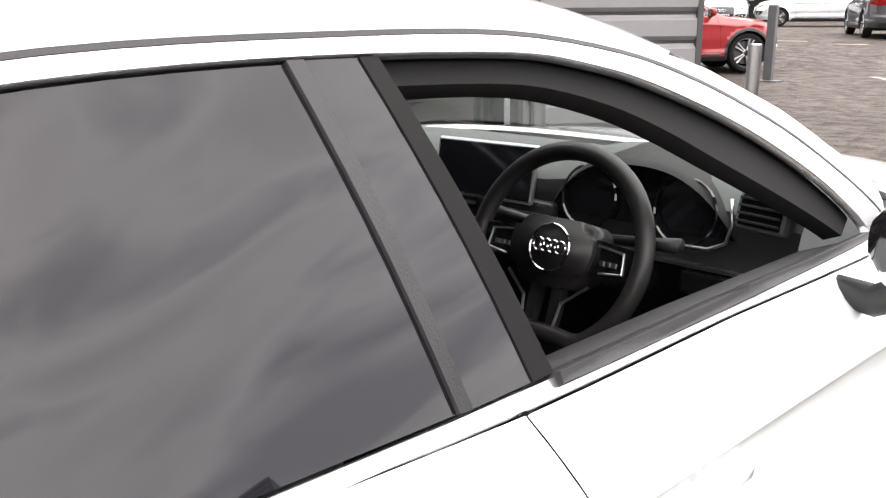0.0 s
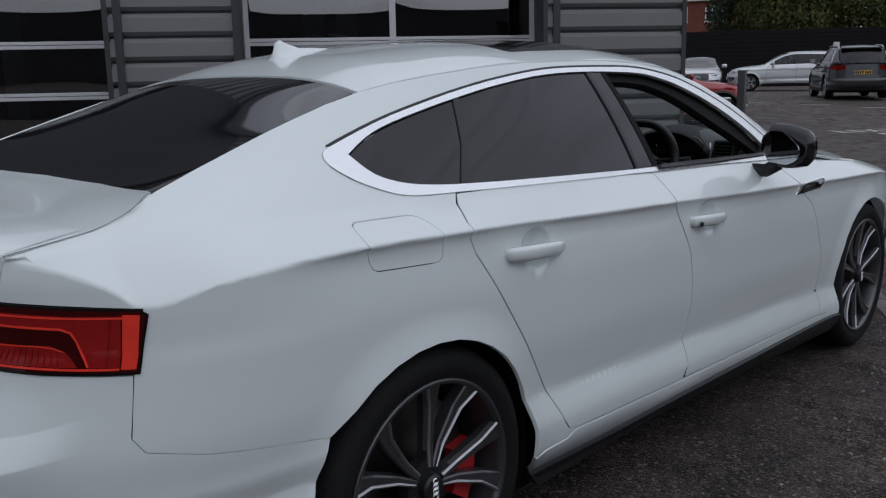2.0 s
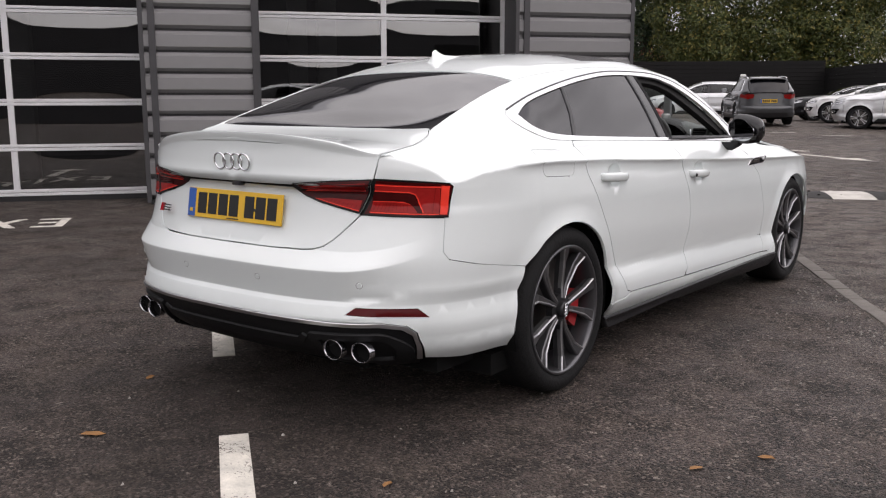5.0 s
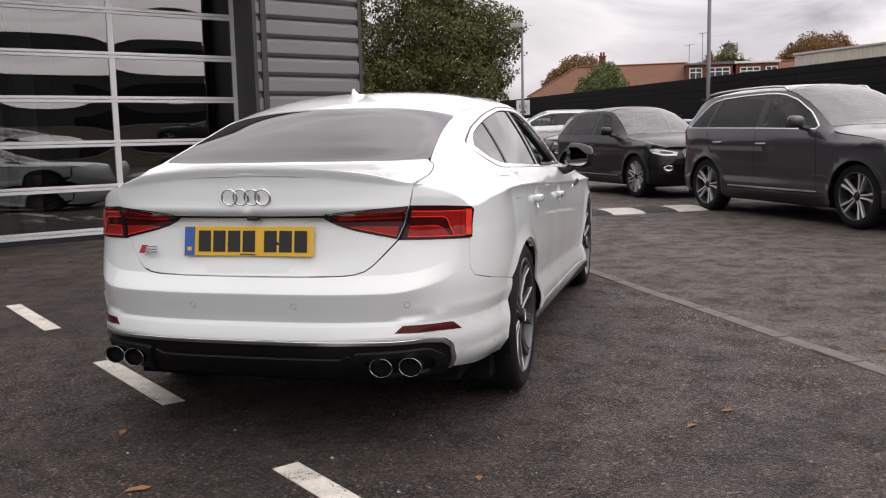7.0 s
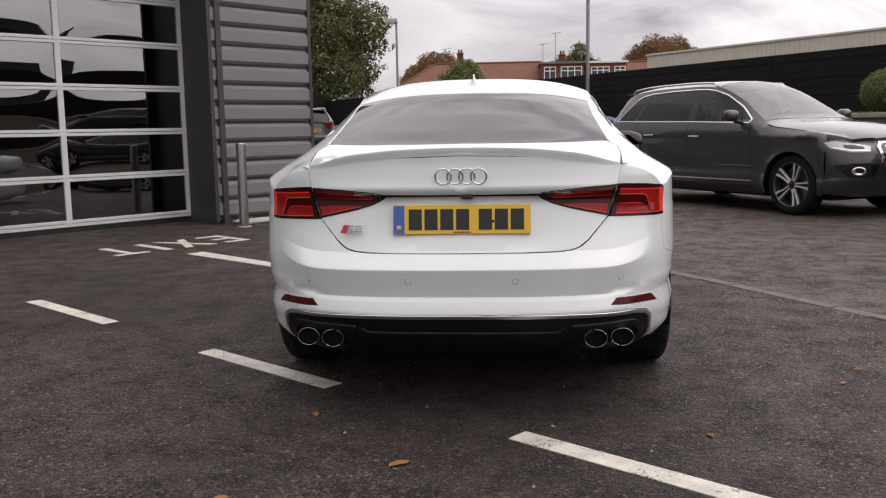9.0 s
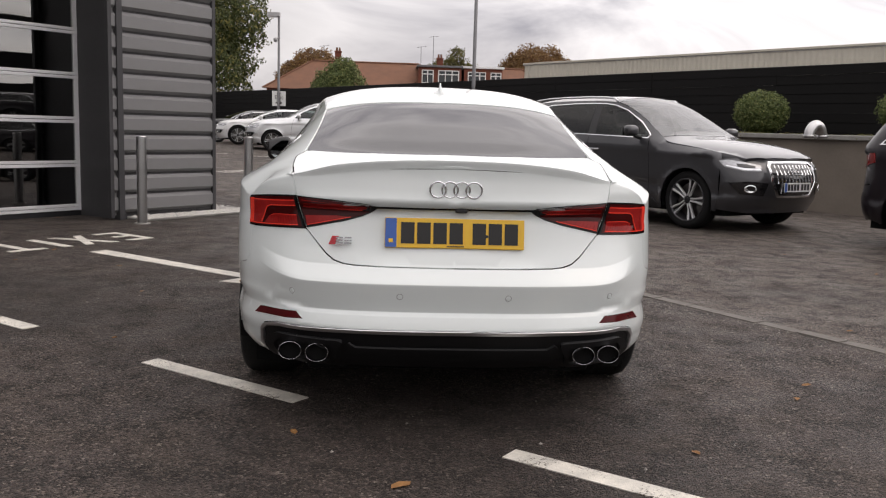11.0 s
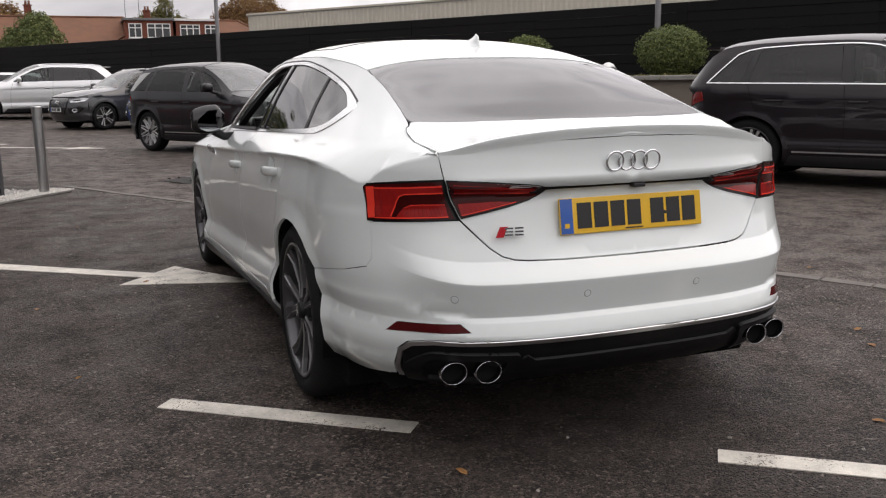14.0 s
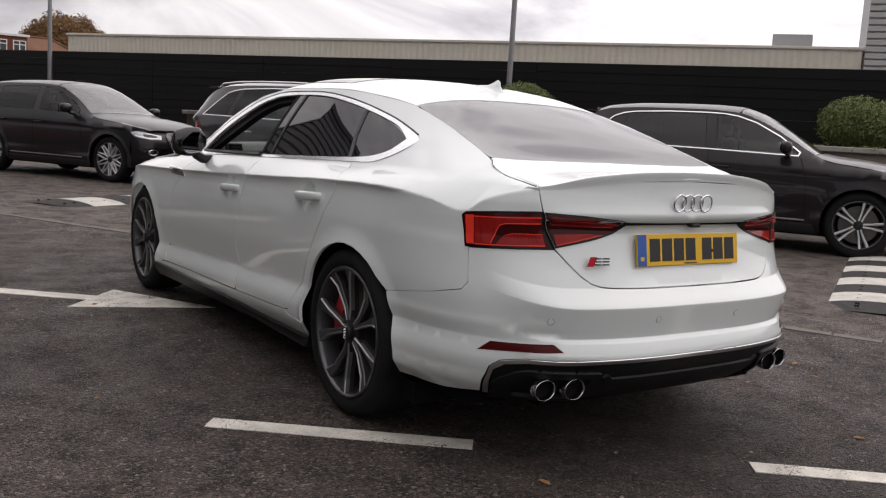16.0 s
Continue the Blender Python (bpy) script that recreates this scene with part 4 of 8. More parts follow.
# raised planter along the fence
F0, F1 = Vector((2.95, 27.65, 0)), Vector((10.95, 14.55, 0))
fd = (F1 - F0).normalized()
FENCE_M = Matrix(((fd.x, -fd.y, 0, F0.x), (fd.y, fd.x, 0, F0.y), (0, 0, 1, 0), (0, 0, 0, 1)))   # local x along, y away behind the fence
planter = thing("planter_wall", "low rendered planter wall with a capping course", "wall", FENCE_M, kind="structure")
bm = bmesh.new()
box(bm, 10.6, -6.05, 0, 45, -5.80, 1.16)
box(bm, 10.6, -6.05, 0, 10.85, -0.1, 1.16)
part("wall_face", bm, RENDER, planter)
bm = bmesh.new()
box(bm, 10.52, -6.12, 1.16, 45, -5.74, 1.24, bevel=0.012)
box(bm, 10.52, -6.12, 1.162, 10.93, -0.1, 1.238, bevel=0.012)
part("capping", bm, CONCRETE, planter)
bm = bmesh.new()
box(bm, 10.8, -5.85, 0.9, 45, -0.05, 1.20)
part("soil", bm, SOIL, planter)

# black board fence
fence = thing("fence", "tall black horizontal board fence", "fence", FENCE_M, kind="structure")
boards = []
for k in range(3):
    bm = bmesh.new()
    h = 0.222
    prof = [(0.0, 0.0), (-0.022, 0.004), (-0.012, h - 0.006), (0.0, h)]
    a = [bm.verts.new((0.004, y, z)) for y, z in prof]
    b = [bm.verts.new((4.0 - 0.004, y, z)) for y, z in prof]
    for i in range(3):
        bm.faces.new((a[i], b[i], b[i + 1], a[i + 1]))
    bm.faces.new(a)
    bm.faces.new(b)
    boards.append(part("board", bm, FENCE, fence).data)
for o in list(fence.children):
    bpy.data.objects.remove(o)
for bay in range(-7, 10):
    for r in range(13):
        o = new("board", boards[(bay + r) % 3])
        o.parent = fence
        o.matrix_basis = Matrix.Translation((4.0 * bay, random.uniform(-0.004, 0.004), 0.222 * r))
    bm = bmesh.new()
    box(bm, 4.0 * bay - 0.05, 0.0, 0, 4.0 * bay + 0.05, 0.10, 2.86)
    part("fence_post", bm, FENCE, fence)
# the fence turns away along the far side of the yard
C0 = FENCE_M @ Vector((-28, 0, 0))
C1 = C0 + Vector((-0.853, -0.522, 0)) * 48
fence_b = thing("fence_far", "tall black board fence along the far side of the yard", "fence", along(C0.xy, C1.xy), kind="structure")
k = (C1 - C0).length
bm = bmesh.new()
prof = [(0.0, 0.0), (-0.022, 0.004), (-0.012, 0.216), (0.0, 0.222)]
a = [bm.verts.new((0, -y, z)) for y, z in prof]
b = [bm.verts.new((k, -y, z)) for y, z in prof]
for i in range(3):
    bm.faces.new((a[i], b[i], b[i + 1], a[i + 1]))
first = part("board", bm, FENCE, fence_b)
for r in range(15):
    o = first if r == 0 else new("board", first.data)
    o.parent = fence_b
    o.matrix_basis = Matrix.Translation((0, 0, 0.222 * r))

# cream warehouse behind the fence
SH0, SH1 = Vector((9.4, 60.0)), Vector((35.6, 21.0))
shed = thing("warehouse", "long low cream corrugated metal warehouse behind the fence", "building", along(SH0, SH1))
L = (SH1 - SH0).length
bm = bmesh.new()
n = int(L / 0.085)
lo, hi = [], []
for i in range(n + 1):
    y = -0.035 if (i // 2) % 2 else 0.0
    lo.append(bm.verts.new((L * i / n, y, 0)))
    hi.append(bm.verts.new((L * i / n, y, 5.75)))
for i in range(n):
    bm.faces.new((lo[i], lo[i + 1], hi[i + 1], hi[i]))
part("wall_cladding", bm, CREAM, shed)
bm = bmesh.new()
box(bm, -0.1, -0.04, 5.75, L + 0.1, 18, 5.92)
part("roof", bm, GREY_SHEET, shed)
bm = bmesh.new()
box(bm, -0.1, -0.10, 5.80, L + 0.1, -0.05, 5.93, bevel=0.02)
part("gutter", bm, CREAM, shed)
bm = bmesh.new()
box(bm, 0, 0.02, 0, 0.1, 18, 5.75)
part("end_wall", bm, CREAM, shed)
bm = bmesh.new()
box(bm, L - 4.0, 2.0, 5.95, L - 2.2, 3.5, 6.7)
part("roof_unit", bm, GREY_SHEET, shed)
tower = thing("louvred_building", "pale grey louvred metal building behind the fence", "building", along(SH0, SH1))
for k in range(36):
    bm = bmesh.new()
    a = [bm.verts.new((L + 0.1 + x, -0.05 - y, 0.3 * k + z)) for x in (0, 14) for y, z in ((0.0, 0.0), (0.09, 0.04), (0.09, 0.22), (0.0, 0.29))]
    for i in range(3):
        bm.faces.new((a[i], a[i + 4], a[i + 5], a[i + 1]))
    part("louvre", bm, GREY_SHEET, tower)
bm = bmesh.new()
box(bm, L + 0.1, -0.05, 0, L + 14, 12, 10.8)
part("core", bm, POLE, tower)


# ---- the white five-door coupe ----
def side_f(y, z):
    return S5.half(y, z), y, z


def top_f(x, y):
    return x, y, S5.roof(x, y)


RING = 1.45  # length of the end tubes, to keep the sheet cells even


def ring_f(s, z):
    return S5.ring(s / RING, z)


def nose_f(s, z):
    return S5.ring(s / RING, z, True)


def rx(x, z):
    return (S5.ring_x(x, z) * RING, z)


def ry(y, z):
    return (S5.ring_y(y, z) * RING, z)


def fx(x, z):
    return (S5.ring_x(x, z, True) * RING, z)


def fy(y, z):
    return (S5.ring_y(y, z, True) * RING, z)


def arc(cy, cz, r, a0, a1, n=14):
    return [(cy + r * math.cos(radians(a0 + (a1 - a0) * k / n)), cz + r * math.sin(radians(a0 + (a1 - a0) * k / n))) for k in range(n + 1)]


def wheel(parent, centre, right, tyre_r, rim_r, width, spokes, style, caliper=None, name="wheel"):
    """A road wheel with its outer face at centre. spokes: number of spoke groups."""
    turn = Matrix.Rotation(radians(90 if right else -90), 4, "Y")
    hub = new(name)
    hub.empty_display_size = 0.1
    hub.parent = parent
    hub.matrix_basis = Matrix.Translation(centre) @ turn
    t = tyre_r - rim_r
    bm = bmesh.new()
    lathe(bm, [(rim_r - 0.004, -0.016), (rim_r + 0.3 * t, 0.0), (rim_r + 0.62 * t, -0.003), (rim_r + 0.86 * t, -0.018), (tyre_r - 0.003, -0.042), (tyre_r, -0.07)]
          + [(tyre_r - (0.006 if k % 2 else 0), -0.07 - (width - 0.14) * k / 9) for k in range(1, 9)]
          + [(tyre_r, -width + 0.07), (tyre_r - 0.004, -width + 0.04), (rim_r + 0.5 * t, -width), (rim_r - 0.004, -width + 0.02)], 56)
    part("tyre", bm, RUBBER, hub, smooth=True)
    bm = bmesh.new()
    lathe(bm, [(rim_r, -0.018), (rim_r + 0.003, -0.008), (rim_r - 0.003, -0.004), (rim_r - 0.010, -0.007), (rim_r - 0.014, -0.022), (rim_r - 0.022, -0.07), (rim_r - 0.03, -width + 0.03)], 56)
    rim = part("rim", bm, RIM_GREY, hub, smooth=True)
    bm = bmesh.new()
    lathe(bm, [(0.0, -0.105), (rim_r * 0.78, -0.105), (rim_r * 0.78, -0.125), (0, -0.125)], 40)
    part("brake_disc", bm, DISC, hub)
    bm = bmesh.new()
    lathe(bm, [(0.0, -0.19), (rim_r - 0.026, -0.19)], 32)
    part("wheel_back", bm, DARK, hub)
    if caliper:
        bm = bmesh.new()
        slab(bm, [(rim_r * r * math.cos(radians(a)), rim_r * r * math.sin(radians(a))) for r, a in
                  [(0.80, a) for a in range(-22, 23, 11)] + [(0.55, a) for a in range(22, -23, -11)]], -0.135, -0.065)
        ob = part("brake_caliper", bm, caliper, hub)
        ob.matrix_basis = Matrix.Rotation(radians(80 if centre[1] < 1 else -90), 4, "Z")

    def bar(path, depth, mat, nm):
        """A spoke along (r, angle, half-width, z)."""
        bm = bmesh.new()
        rings = []
        for r, a, w, z in path:
            c, s = math.cos(a), math.sin(a)
            e = [(-w, z - depth), (-w, z - 0.004), (-w + 0.004, z), (w - 0.004, z), (w, z - 0.004), (w, z - depth)]
            rings.append([bm.verts.new((r * c - q * s, r * s + q * c, zz)) for q, zz in e])
        for p, q in zip(rings, rings[1:]):
            for i in range(6):
                bm.faces.new((p[i], p[(i + 1) % 6], q[(i + 1) % 6], q[i]))
        bm.faces.new(rings[0])
        bm.faces.new(list(reversed(rings[-1])))
        return part(nm, bm, mat, hub)
    R = rim_r
    first = {}
    for g in range(spokes):
        base = 2 * math.pi * g / spokes + radians(18)
        if style == "twin":
            for sgn in (-1, 1):
                a = [base + sgn * radians(d) for d in (9, 10, 13, 16)]
                bar([(0.045, a[0], 0.010, -0.026), (0.4 * R, a[1], 0.011, -0.032), (0.75 * R, a[2], 0.015, -0.026), (0.965 * R, a[3], 0.024, -0.012)], 0.035, RIM_GREY, "spoke")
                b = [x + sgn * radians(d) for x, d in zip(a, (5, 4.2, 3.6, 5.0))]
                bar([(0.048, b[0], 0.0045, -0.0245), (0.4 * R, b[1], 0.0042, -0.028), (0.75 * R, b[2], 0.0042, -0.020), (0.965 * R, b[3], 0.005, -0.008)], 0.02, RIM_EDGE, "spoke_edge")
        elif style == "mesh":
            for sgn in (-1, 1):
                bar([(0.05, base, 0.011, -0.02), (0.5 * R, base + sgn * radians(5), 0.009, -0.018), (0.97 * R, base + sgn * radians(14), 0.009, -0.006)], 0.03, RIM_CUT, "spoke")
        else:
            for sgn in (-1, 1):
                bar([(0.05, base + sgn * radians(17), 0.011, -0.02), (0.5 * R, base + sgn * radians(9), 0.010, -0.026), (0.97 * R, base + sgn * radians(9.5), 0.014, -0.008)], 0.035, RIM_CUT, "spoke")
                bar([(0.30 * R, base + sgn * radians(6), 0.004, -0.030), (0.6 * R, base + sgn * radians(4), 0.005, -0.032), (0.96 * R, base + sgn * radians(4), 0.006, -0.016)], 0.03, RIM_GREY, "spoke_web")
    bm = bmesh.new()
    lathe(bm, [(0.0, -0.008), (0.026, -0.008), (0.032, -0.014), (0.034, -0.03), (0.062, -0.034), (0.066, -0.06), (0.0, -0.06)], 28)
    part("hub_cap", bm, RIM_DARK, hub, smooth=False)
    if style == "twin":
        bm = bmesh.new()
        for k in (-1.5, -0.5, 0.5, 1.5):
            lathe(bm, [(0.0085 + 0.0012 * math.cos(q), 0.0012 * math.sin(q)) for q in (0, 1.57, 3.14, 4.71)], 14, Matrix.Translation((k * 0.0115, 0, -0.0065)), closed=True)
        part("emblem", bm, CHROME, hub)
    return hub


car = thing("white_car", "white five-door coupe, clean gloss paint, front windows open, parked on tarmac", "car")
ARCH_R = 0.352
rear_gap = [(0.205, 0.992), (0.186, 0.968), (0.146, 0.935), (0.138, 0.900), (0.154, 0.862), (0.304, 0.645), (0.433, 0.450), (0.487, 0.352), (0.508, 0.328), (0.545, 0.318)]
mid_gap = [(1.097, 0.959), (1.112, 0.870), (1.165, 0.765), (1.200, 0.690), (1.216, 0.600), (1.216, 0.510), (1.190, 0.420), (1.187, 0.330), (1.170, 0.292)]
nose_gap = [(1.985, 0.925), (2.030, 0.872), (2.095, 0.812), (2.205, 0.735), (2.270, 0.600), (2.310, 0.500), (2.310, 0.300), (2.290, 0.262)]
belt_line = [(0.205, 0.992), (0.381, 0.985), (0.75, 0.972), (1.097, 0.959), (1.50, 0.946), (1.985, 0.925)]
head_line = [(-0.067, 1.1155), (0.078, 1.157), (0.231, 1.193), (0.395, 1.227), (0.574, 1.257), (0.780, 1.279), (1.009, 1.284), (1.270, 1.279), (1.485, 1.250), (1.640, 1.208), (1.770, 1.160), (1.885, 1.108), (2.030, 1.020), (2.110, 0.955), (2.100, 0.938)]
cant_line = [(y, S5.up(y, 6)) for y in (-0.784, -0.70, -0.63, -0.55, -0.48, -0.38, -0.30, -0.20, -0.12, 0.0, 0.10, 0.22, 0.35, 0.52, 0.70, 0.90, 1.10, 1.30, 1.50, 1.70, 1.90, 2.05, 2.20)]
lamp_top = [(-0.793, 0.935), (-0.8005, 0.8945), (-0.72, 0.888), (-0.63, 0.878)]
seam = [(-0.655, 0.762), (-0.672, 0.650), (-0.655, 0.622), (-0.556, 0.598), (-0.300, 0.556)]
rear_arch = arc(0, 0.335, ARCH_R, 142, -4)
trim_tail = curve([(0.205, 0.992), (0.085, 0.997), (0.016, 1.008), (-0.051, 1.034), (-0.089, 1.060), (-0.105, 1.082), (-0.098, 1.102), (-0.067, 1.1155)])
quarter = (cant_line + list(reversed(curve(head_line))) + list(reversed(trim_tail))[1:-1] + rear_gap
           + [(0.50, 0.302), (0.352, 0.298)] + list(reversed(rear_arch))[1:-1] + list(reversed(seam)) + list(reversed(lamp_top)))
flap = rounded([(-0.168, 0.969), (0.040, 0.964), (0.050, 0.862), (-0.158, 0.872), (-0.172, 0.912)], 0.035, 5)
head_line = curve(head_line)
glass_top = curve([(-0.040, 1.096), (0.064, 1.139), (0.219, 1.177), (0.383, 1.210), (0.562, 1.241), (0.767, 1.264), (1.009, 1.270), (1.270, 1.262), (1.400, 1.244), (1.530, 1.212), (1.720, 1.142), (1.880, 1.060), (1.985, 0.985), (2.020, 0.948)])
glass_foot = [(2.020, 0.948), (1.500, 0.962), (0.994, 0.976), (0.388, 1.000)] + curve([(0.300, 1.0045), (0.170, 1.012), (0.062, 1.026), (-0.008, 1.052), (-0.040, 1.096)])
glass_edge = glass_top[:-1] + glass_foot[:-1]
surround = head_line[:-1] + list(reversed(belt_line))[:-1] + trim_tail[:-1]


def top_run(y0, y1, d=0.003):
    """The upper glass line from y0 to y1, d lower."""
    return [(y0, float(np.interp(y0, [q[0] for q in glass_top], [q[1] for q in glass_top])) - d)] + [(y, z - d) for y, z in glass_top if y0 + 0.01 < y < y1 - 0.01] + [(y1, float(np.interp(y1, [q[0] for q in glass_top], [q[1] for q in glass_top])) - d)]


rear_glass = top_run(-0.030, 0.372) + [(0.315, 1.10), (0.240, 1.009)] + curve([(0.235, 1.0095), (0.170, 1.015), (0.065, 1.030), (-0.002, 1.055)])
door_glass = top_run(0.388, 0.978) + [(1.024, 0.978), (0.374, 1.003), (0.258, 1.008), (0.331, 1.10)]
pillar = [(0.372, 1.207), (0.388, 1.209), (0.331, 1.10), (0.258, 1.006), (0.240, 1.007), (0.315, 1.10)]
b_pillar = top_run(0.996, 1.056, 0.002) + [(1.122, 0.9755), (1.040, 0.977)]
channel = top_run(1.057, 1.079, 0.002) + [(1.154, 0.975), (1.123, 0.9755)]
b_seal = [(0.978, 1.268), (0.996, 1.268), (1.040, 0.977), (1.024, 0.978)]

YS = [-0.792, -0.78, -0.765, -0.75, -0.735, -0.72, -0.705, -0.69, -0.675, -0.66, -0.645, -0.63, -0.58, -0.48, -0.38, -0.30, -0.20, -0.12, 0.0, 0.10, 0.25, 0.40, 0.55, 0.70, 0.90, 1.10, 1.30, 1.50, 1.70, 1.90, 2.05, 2.20, 2.45, 2.65, 2.85, 3.05, 3.29]
CREASES = [[(y, S5.up(y, 2) - d) for y in YS] for d in (-0.006, 0.0, 0.008, 0.022, 0.455, 0.475, 0.545)]
ARCH_LINES = [arc(0, 0.335, ARCH_R + d, 150, -6, 30) for d in (0.012, 0.04, 0.075)] + [arc(2.825, 0.335, 0.357 + d, 186, 0, 30) for d in (0.012, 0.04, 0.075)]
CUP_LINES = [[(cy + ry * k * math.cos(radians(a)), cz + rz * k * math.sin(radians(a))) for a in range(0, 361, 12)] for cy, cz, ry, rz, _, in S5.dents for k in (1.0, 0.93)]
CUPS = [(0.385, 0.842, 0.066, 0.056, 0.008), (1.330, 0.800, 0.066, 0.056, 0.008)]

for right in (True, False):
    mr = not right
    plate("quarter_panel", [quarter] + ([flap] if right else []), side_f, WHITE, car, gap=0.0012, lines=CREASES + ARCH_LINES, dense=[(-0.60, 0.875, 0.11, 0.07, 0.010)], mirror=mr)
    if right:
        plate("fuel_flap", [flap], side_f, WHITE, car, gap=0.0012, h=0.02, lines=CREASES)
    plate("rear_door", [rear_gap + [(1.150, 0.290)] + list(reversed(mid_gap))[1:] + [(0.75, 0.9755), (0.381, 0.9885)]], side_f, WHITE, car, gap=0.0030, dense=CUPS, lines=CREASES + ARCH_LINES + CUP_LINES, mirror=mr)
    plate("front_door", [mid_gap + [(1.70, 0.275)] + list(reversed(nose_gap)) + [(1.50, 0.946)]], side_f, WHITE, car, gap=0.0030, dense=CUPS, lines=CREASES + ARCH_LINES + CUP_LINES, mirror=mr)
    fender = (nose_gap + [(2.40, 0.255), (2.470, 0.30)] + list(reversed(arc(2.825, 0.335, ARCH_R + 0.005, 8, 180)))
              + [(3.30, 0.42), (3.30, 0.765), (3.05, 0.825), (2.85, 0.850), (2.45, 0.890), (2.20, 0.945), (2.10, 0.938)])
    plate("front_wing", [fender], side_f, WHITE, car, gap=0.0018, lines=CREASES + ARCH_LINES, mirror=mr)
    plate("sill", [[(0.352, 0.294), (0.500, 0.298), (0.545, 0.314), (1.150, 0.286), (1.70, 0.271), (2.290, 0.258), (2.400, 0.250), (2.470, 0.296), (2.478, 0.235), (1.40, 0.235), (0.40, 0.225)]], side_f, WHITE, car, gap=0.001, mirror=mr)
    plate("sill_blade", [[(0.40, 0.223), (1.40, 0.233), (2.478, 0.233), (2.45, 0.165), (0.45, 0.165)]], side_f, BLACK_TRIM, car, "matt black side skirt blade", mirror=mr, lift=0.012, depth=0.03)
    plate("window_surround", [surround, glass_edge], side_f, WINDOW_TRIM, car, "satin chrome window trim", h=0.02, mirror=mr, lift=0.003, depth=0.014)
    plate("quarter_window", [rear_glass], side_f, PRIVACY, car, "dark privacy glass", h=0.04, mirror=mr, lift=-0.004)
    plate("door_window", [door_glass], side_f, PRIVACY, car, "dark privacy glass", h=0.04, mirror=mr, lift=-0.004)
    plate("window_divider", [inset_loop(pillar, -0.002)], side_f, BLACK_TRIM, car, h=0.03, mirror=mr, lift=0.0)
    plate("window_seal", [b_seal], side_f, BLACK_TRIM, car, h=0.03, mirror=mr, lift=0.001)
    plate("b_pillar_trim", [b_pillar], side_f, PRIVACY, car, "black gloss pillar trim", h=0.04, mirror=mr, lift=-0.001)
    plate("window_channel", [channel], side_f, FRAME_BLACK, car, "black rubber window channel", h=0.03, mirror=mr, lift=0.001)
    # dark sheet behind the panels, coloured as the shade seen through the shut lines
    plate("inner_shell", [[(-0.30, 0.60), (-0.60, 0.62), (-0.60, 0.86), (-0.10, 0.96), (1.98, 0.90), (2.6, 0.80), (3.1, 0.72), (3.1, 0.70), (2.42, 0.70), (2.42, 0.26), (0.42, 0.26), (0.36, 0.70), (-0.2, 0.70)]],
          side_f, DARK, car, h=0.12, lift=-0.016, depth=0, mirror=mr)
    # rubber in the shut lines
    for ln in (rear_gap[:-1], mid_gap, nose_gap[:-1]):
        ln = [q for q in curve(ln, 3)]
        tang = [(Vector(ln[min(k + 1, len(ln) - 1)]) - Vector(ln[max(k - 1, 0)])).normalized() * 0.0065 for k in range(len(ln))]
        strip = [(q[0] - t.y, q[1] + t.x) for q, t in zip(ln, tang)] + [(q[0] + t.y, q[1] - t.x) for q, t in reversed(list(zip(ln, tang)))]
        plate("door_seal", [strip], side_f, DARK, car, h=0.02, lift=-0.0035, depth=0.0, mirror=mr)
    sx = 1 if right else -1
    wheel(car, (sx * 0.892, 0, 0.335), right, 0.335, 0.257, 0.255, 5, "twin", CALIPER)
    wheel(car, (sx * 0.914, 2.825, 0.335), right, 0.335, 0.257, 0.255, 5, "twin", CALIPER)
    for cy in (0, 2.825):
        bm = bmesh.new()
        lathe(bm, [(ARCH_R + 0.004, -0.03), (ARCH_R + 0.008, -0.32), (0.0, -0.33)], 40, Matrix.Translation((sx * 0.905, cy, 0.335)) @ Matrix.Rotation(radians(90 * sx), 4, "Y"))
        bmesh.ops.bisect_plane(bm, geom=bm.verts[:] + bm.edges[:] + bm.faces[:], plane_co=(0, 0, 0.24), plane_no=(0, 0, -1), clear_outer=True)
        part("arch_liner", bm, DARK, car)

# tail: bumper, diffuser, lid
SENSOR_GREY = material("sensor_grey", (0.30, 0.31, 0.31), 0.5, 0, 0.4, 0, 0.1, 40)
bumper = [rx(0, 0.645), rx(0.25, 0.646), rx(0.372, 0.6487), rx(0.412, 0.6527), rx(0.448, 0.6637), rx(0.479, 0.687), rx(0.513, 0.723), rx(0.557, 0.772), rx(0.66, 0.769), ry(-0.655, 0.762), ry(-0.672, 0.650), ry(-0.655, 0.6218), ry(-0.556, 0.5978), ry(-0.2995, 0.5558),
          ry(-0.330, 0.47), ry(-0.348, 0.40), ry(-0.352, 0.335), ry(-0.345, 0.262), ry(-0.55, 0.256), ry(-0.683, 0.272), rx(0.735, 0.375), rx(0.715, 0.402), rx(0.66, 0.416), rx(0.4, 0.421), rx(0, 0.422)]
reflector = [rx(0.560, 0.445), rx(0.585, 0.468), rx(0.735, 0.459), rx(0.762, 0.428), rx(0.70, 0.435)]
def level(z, x1=None, n=24):
    return [(RING * k / n, z) for k in range(n + 1)]


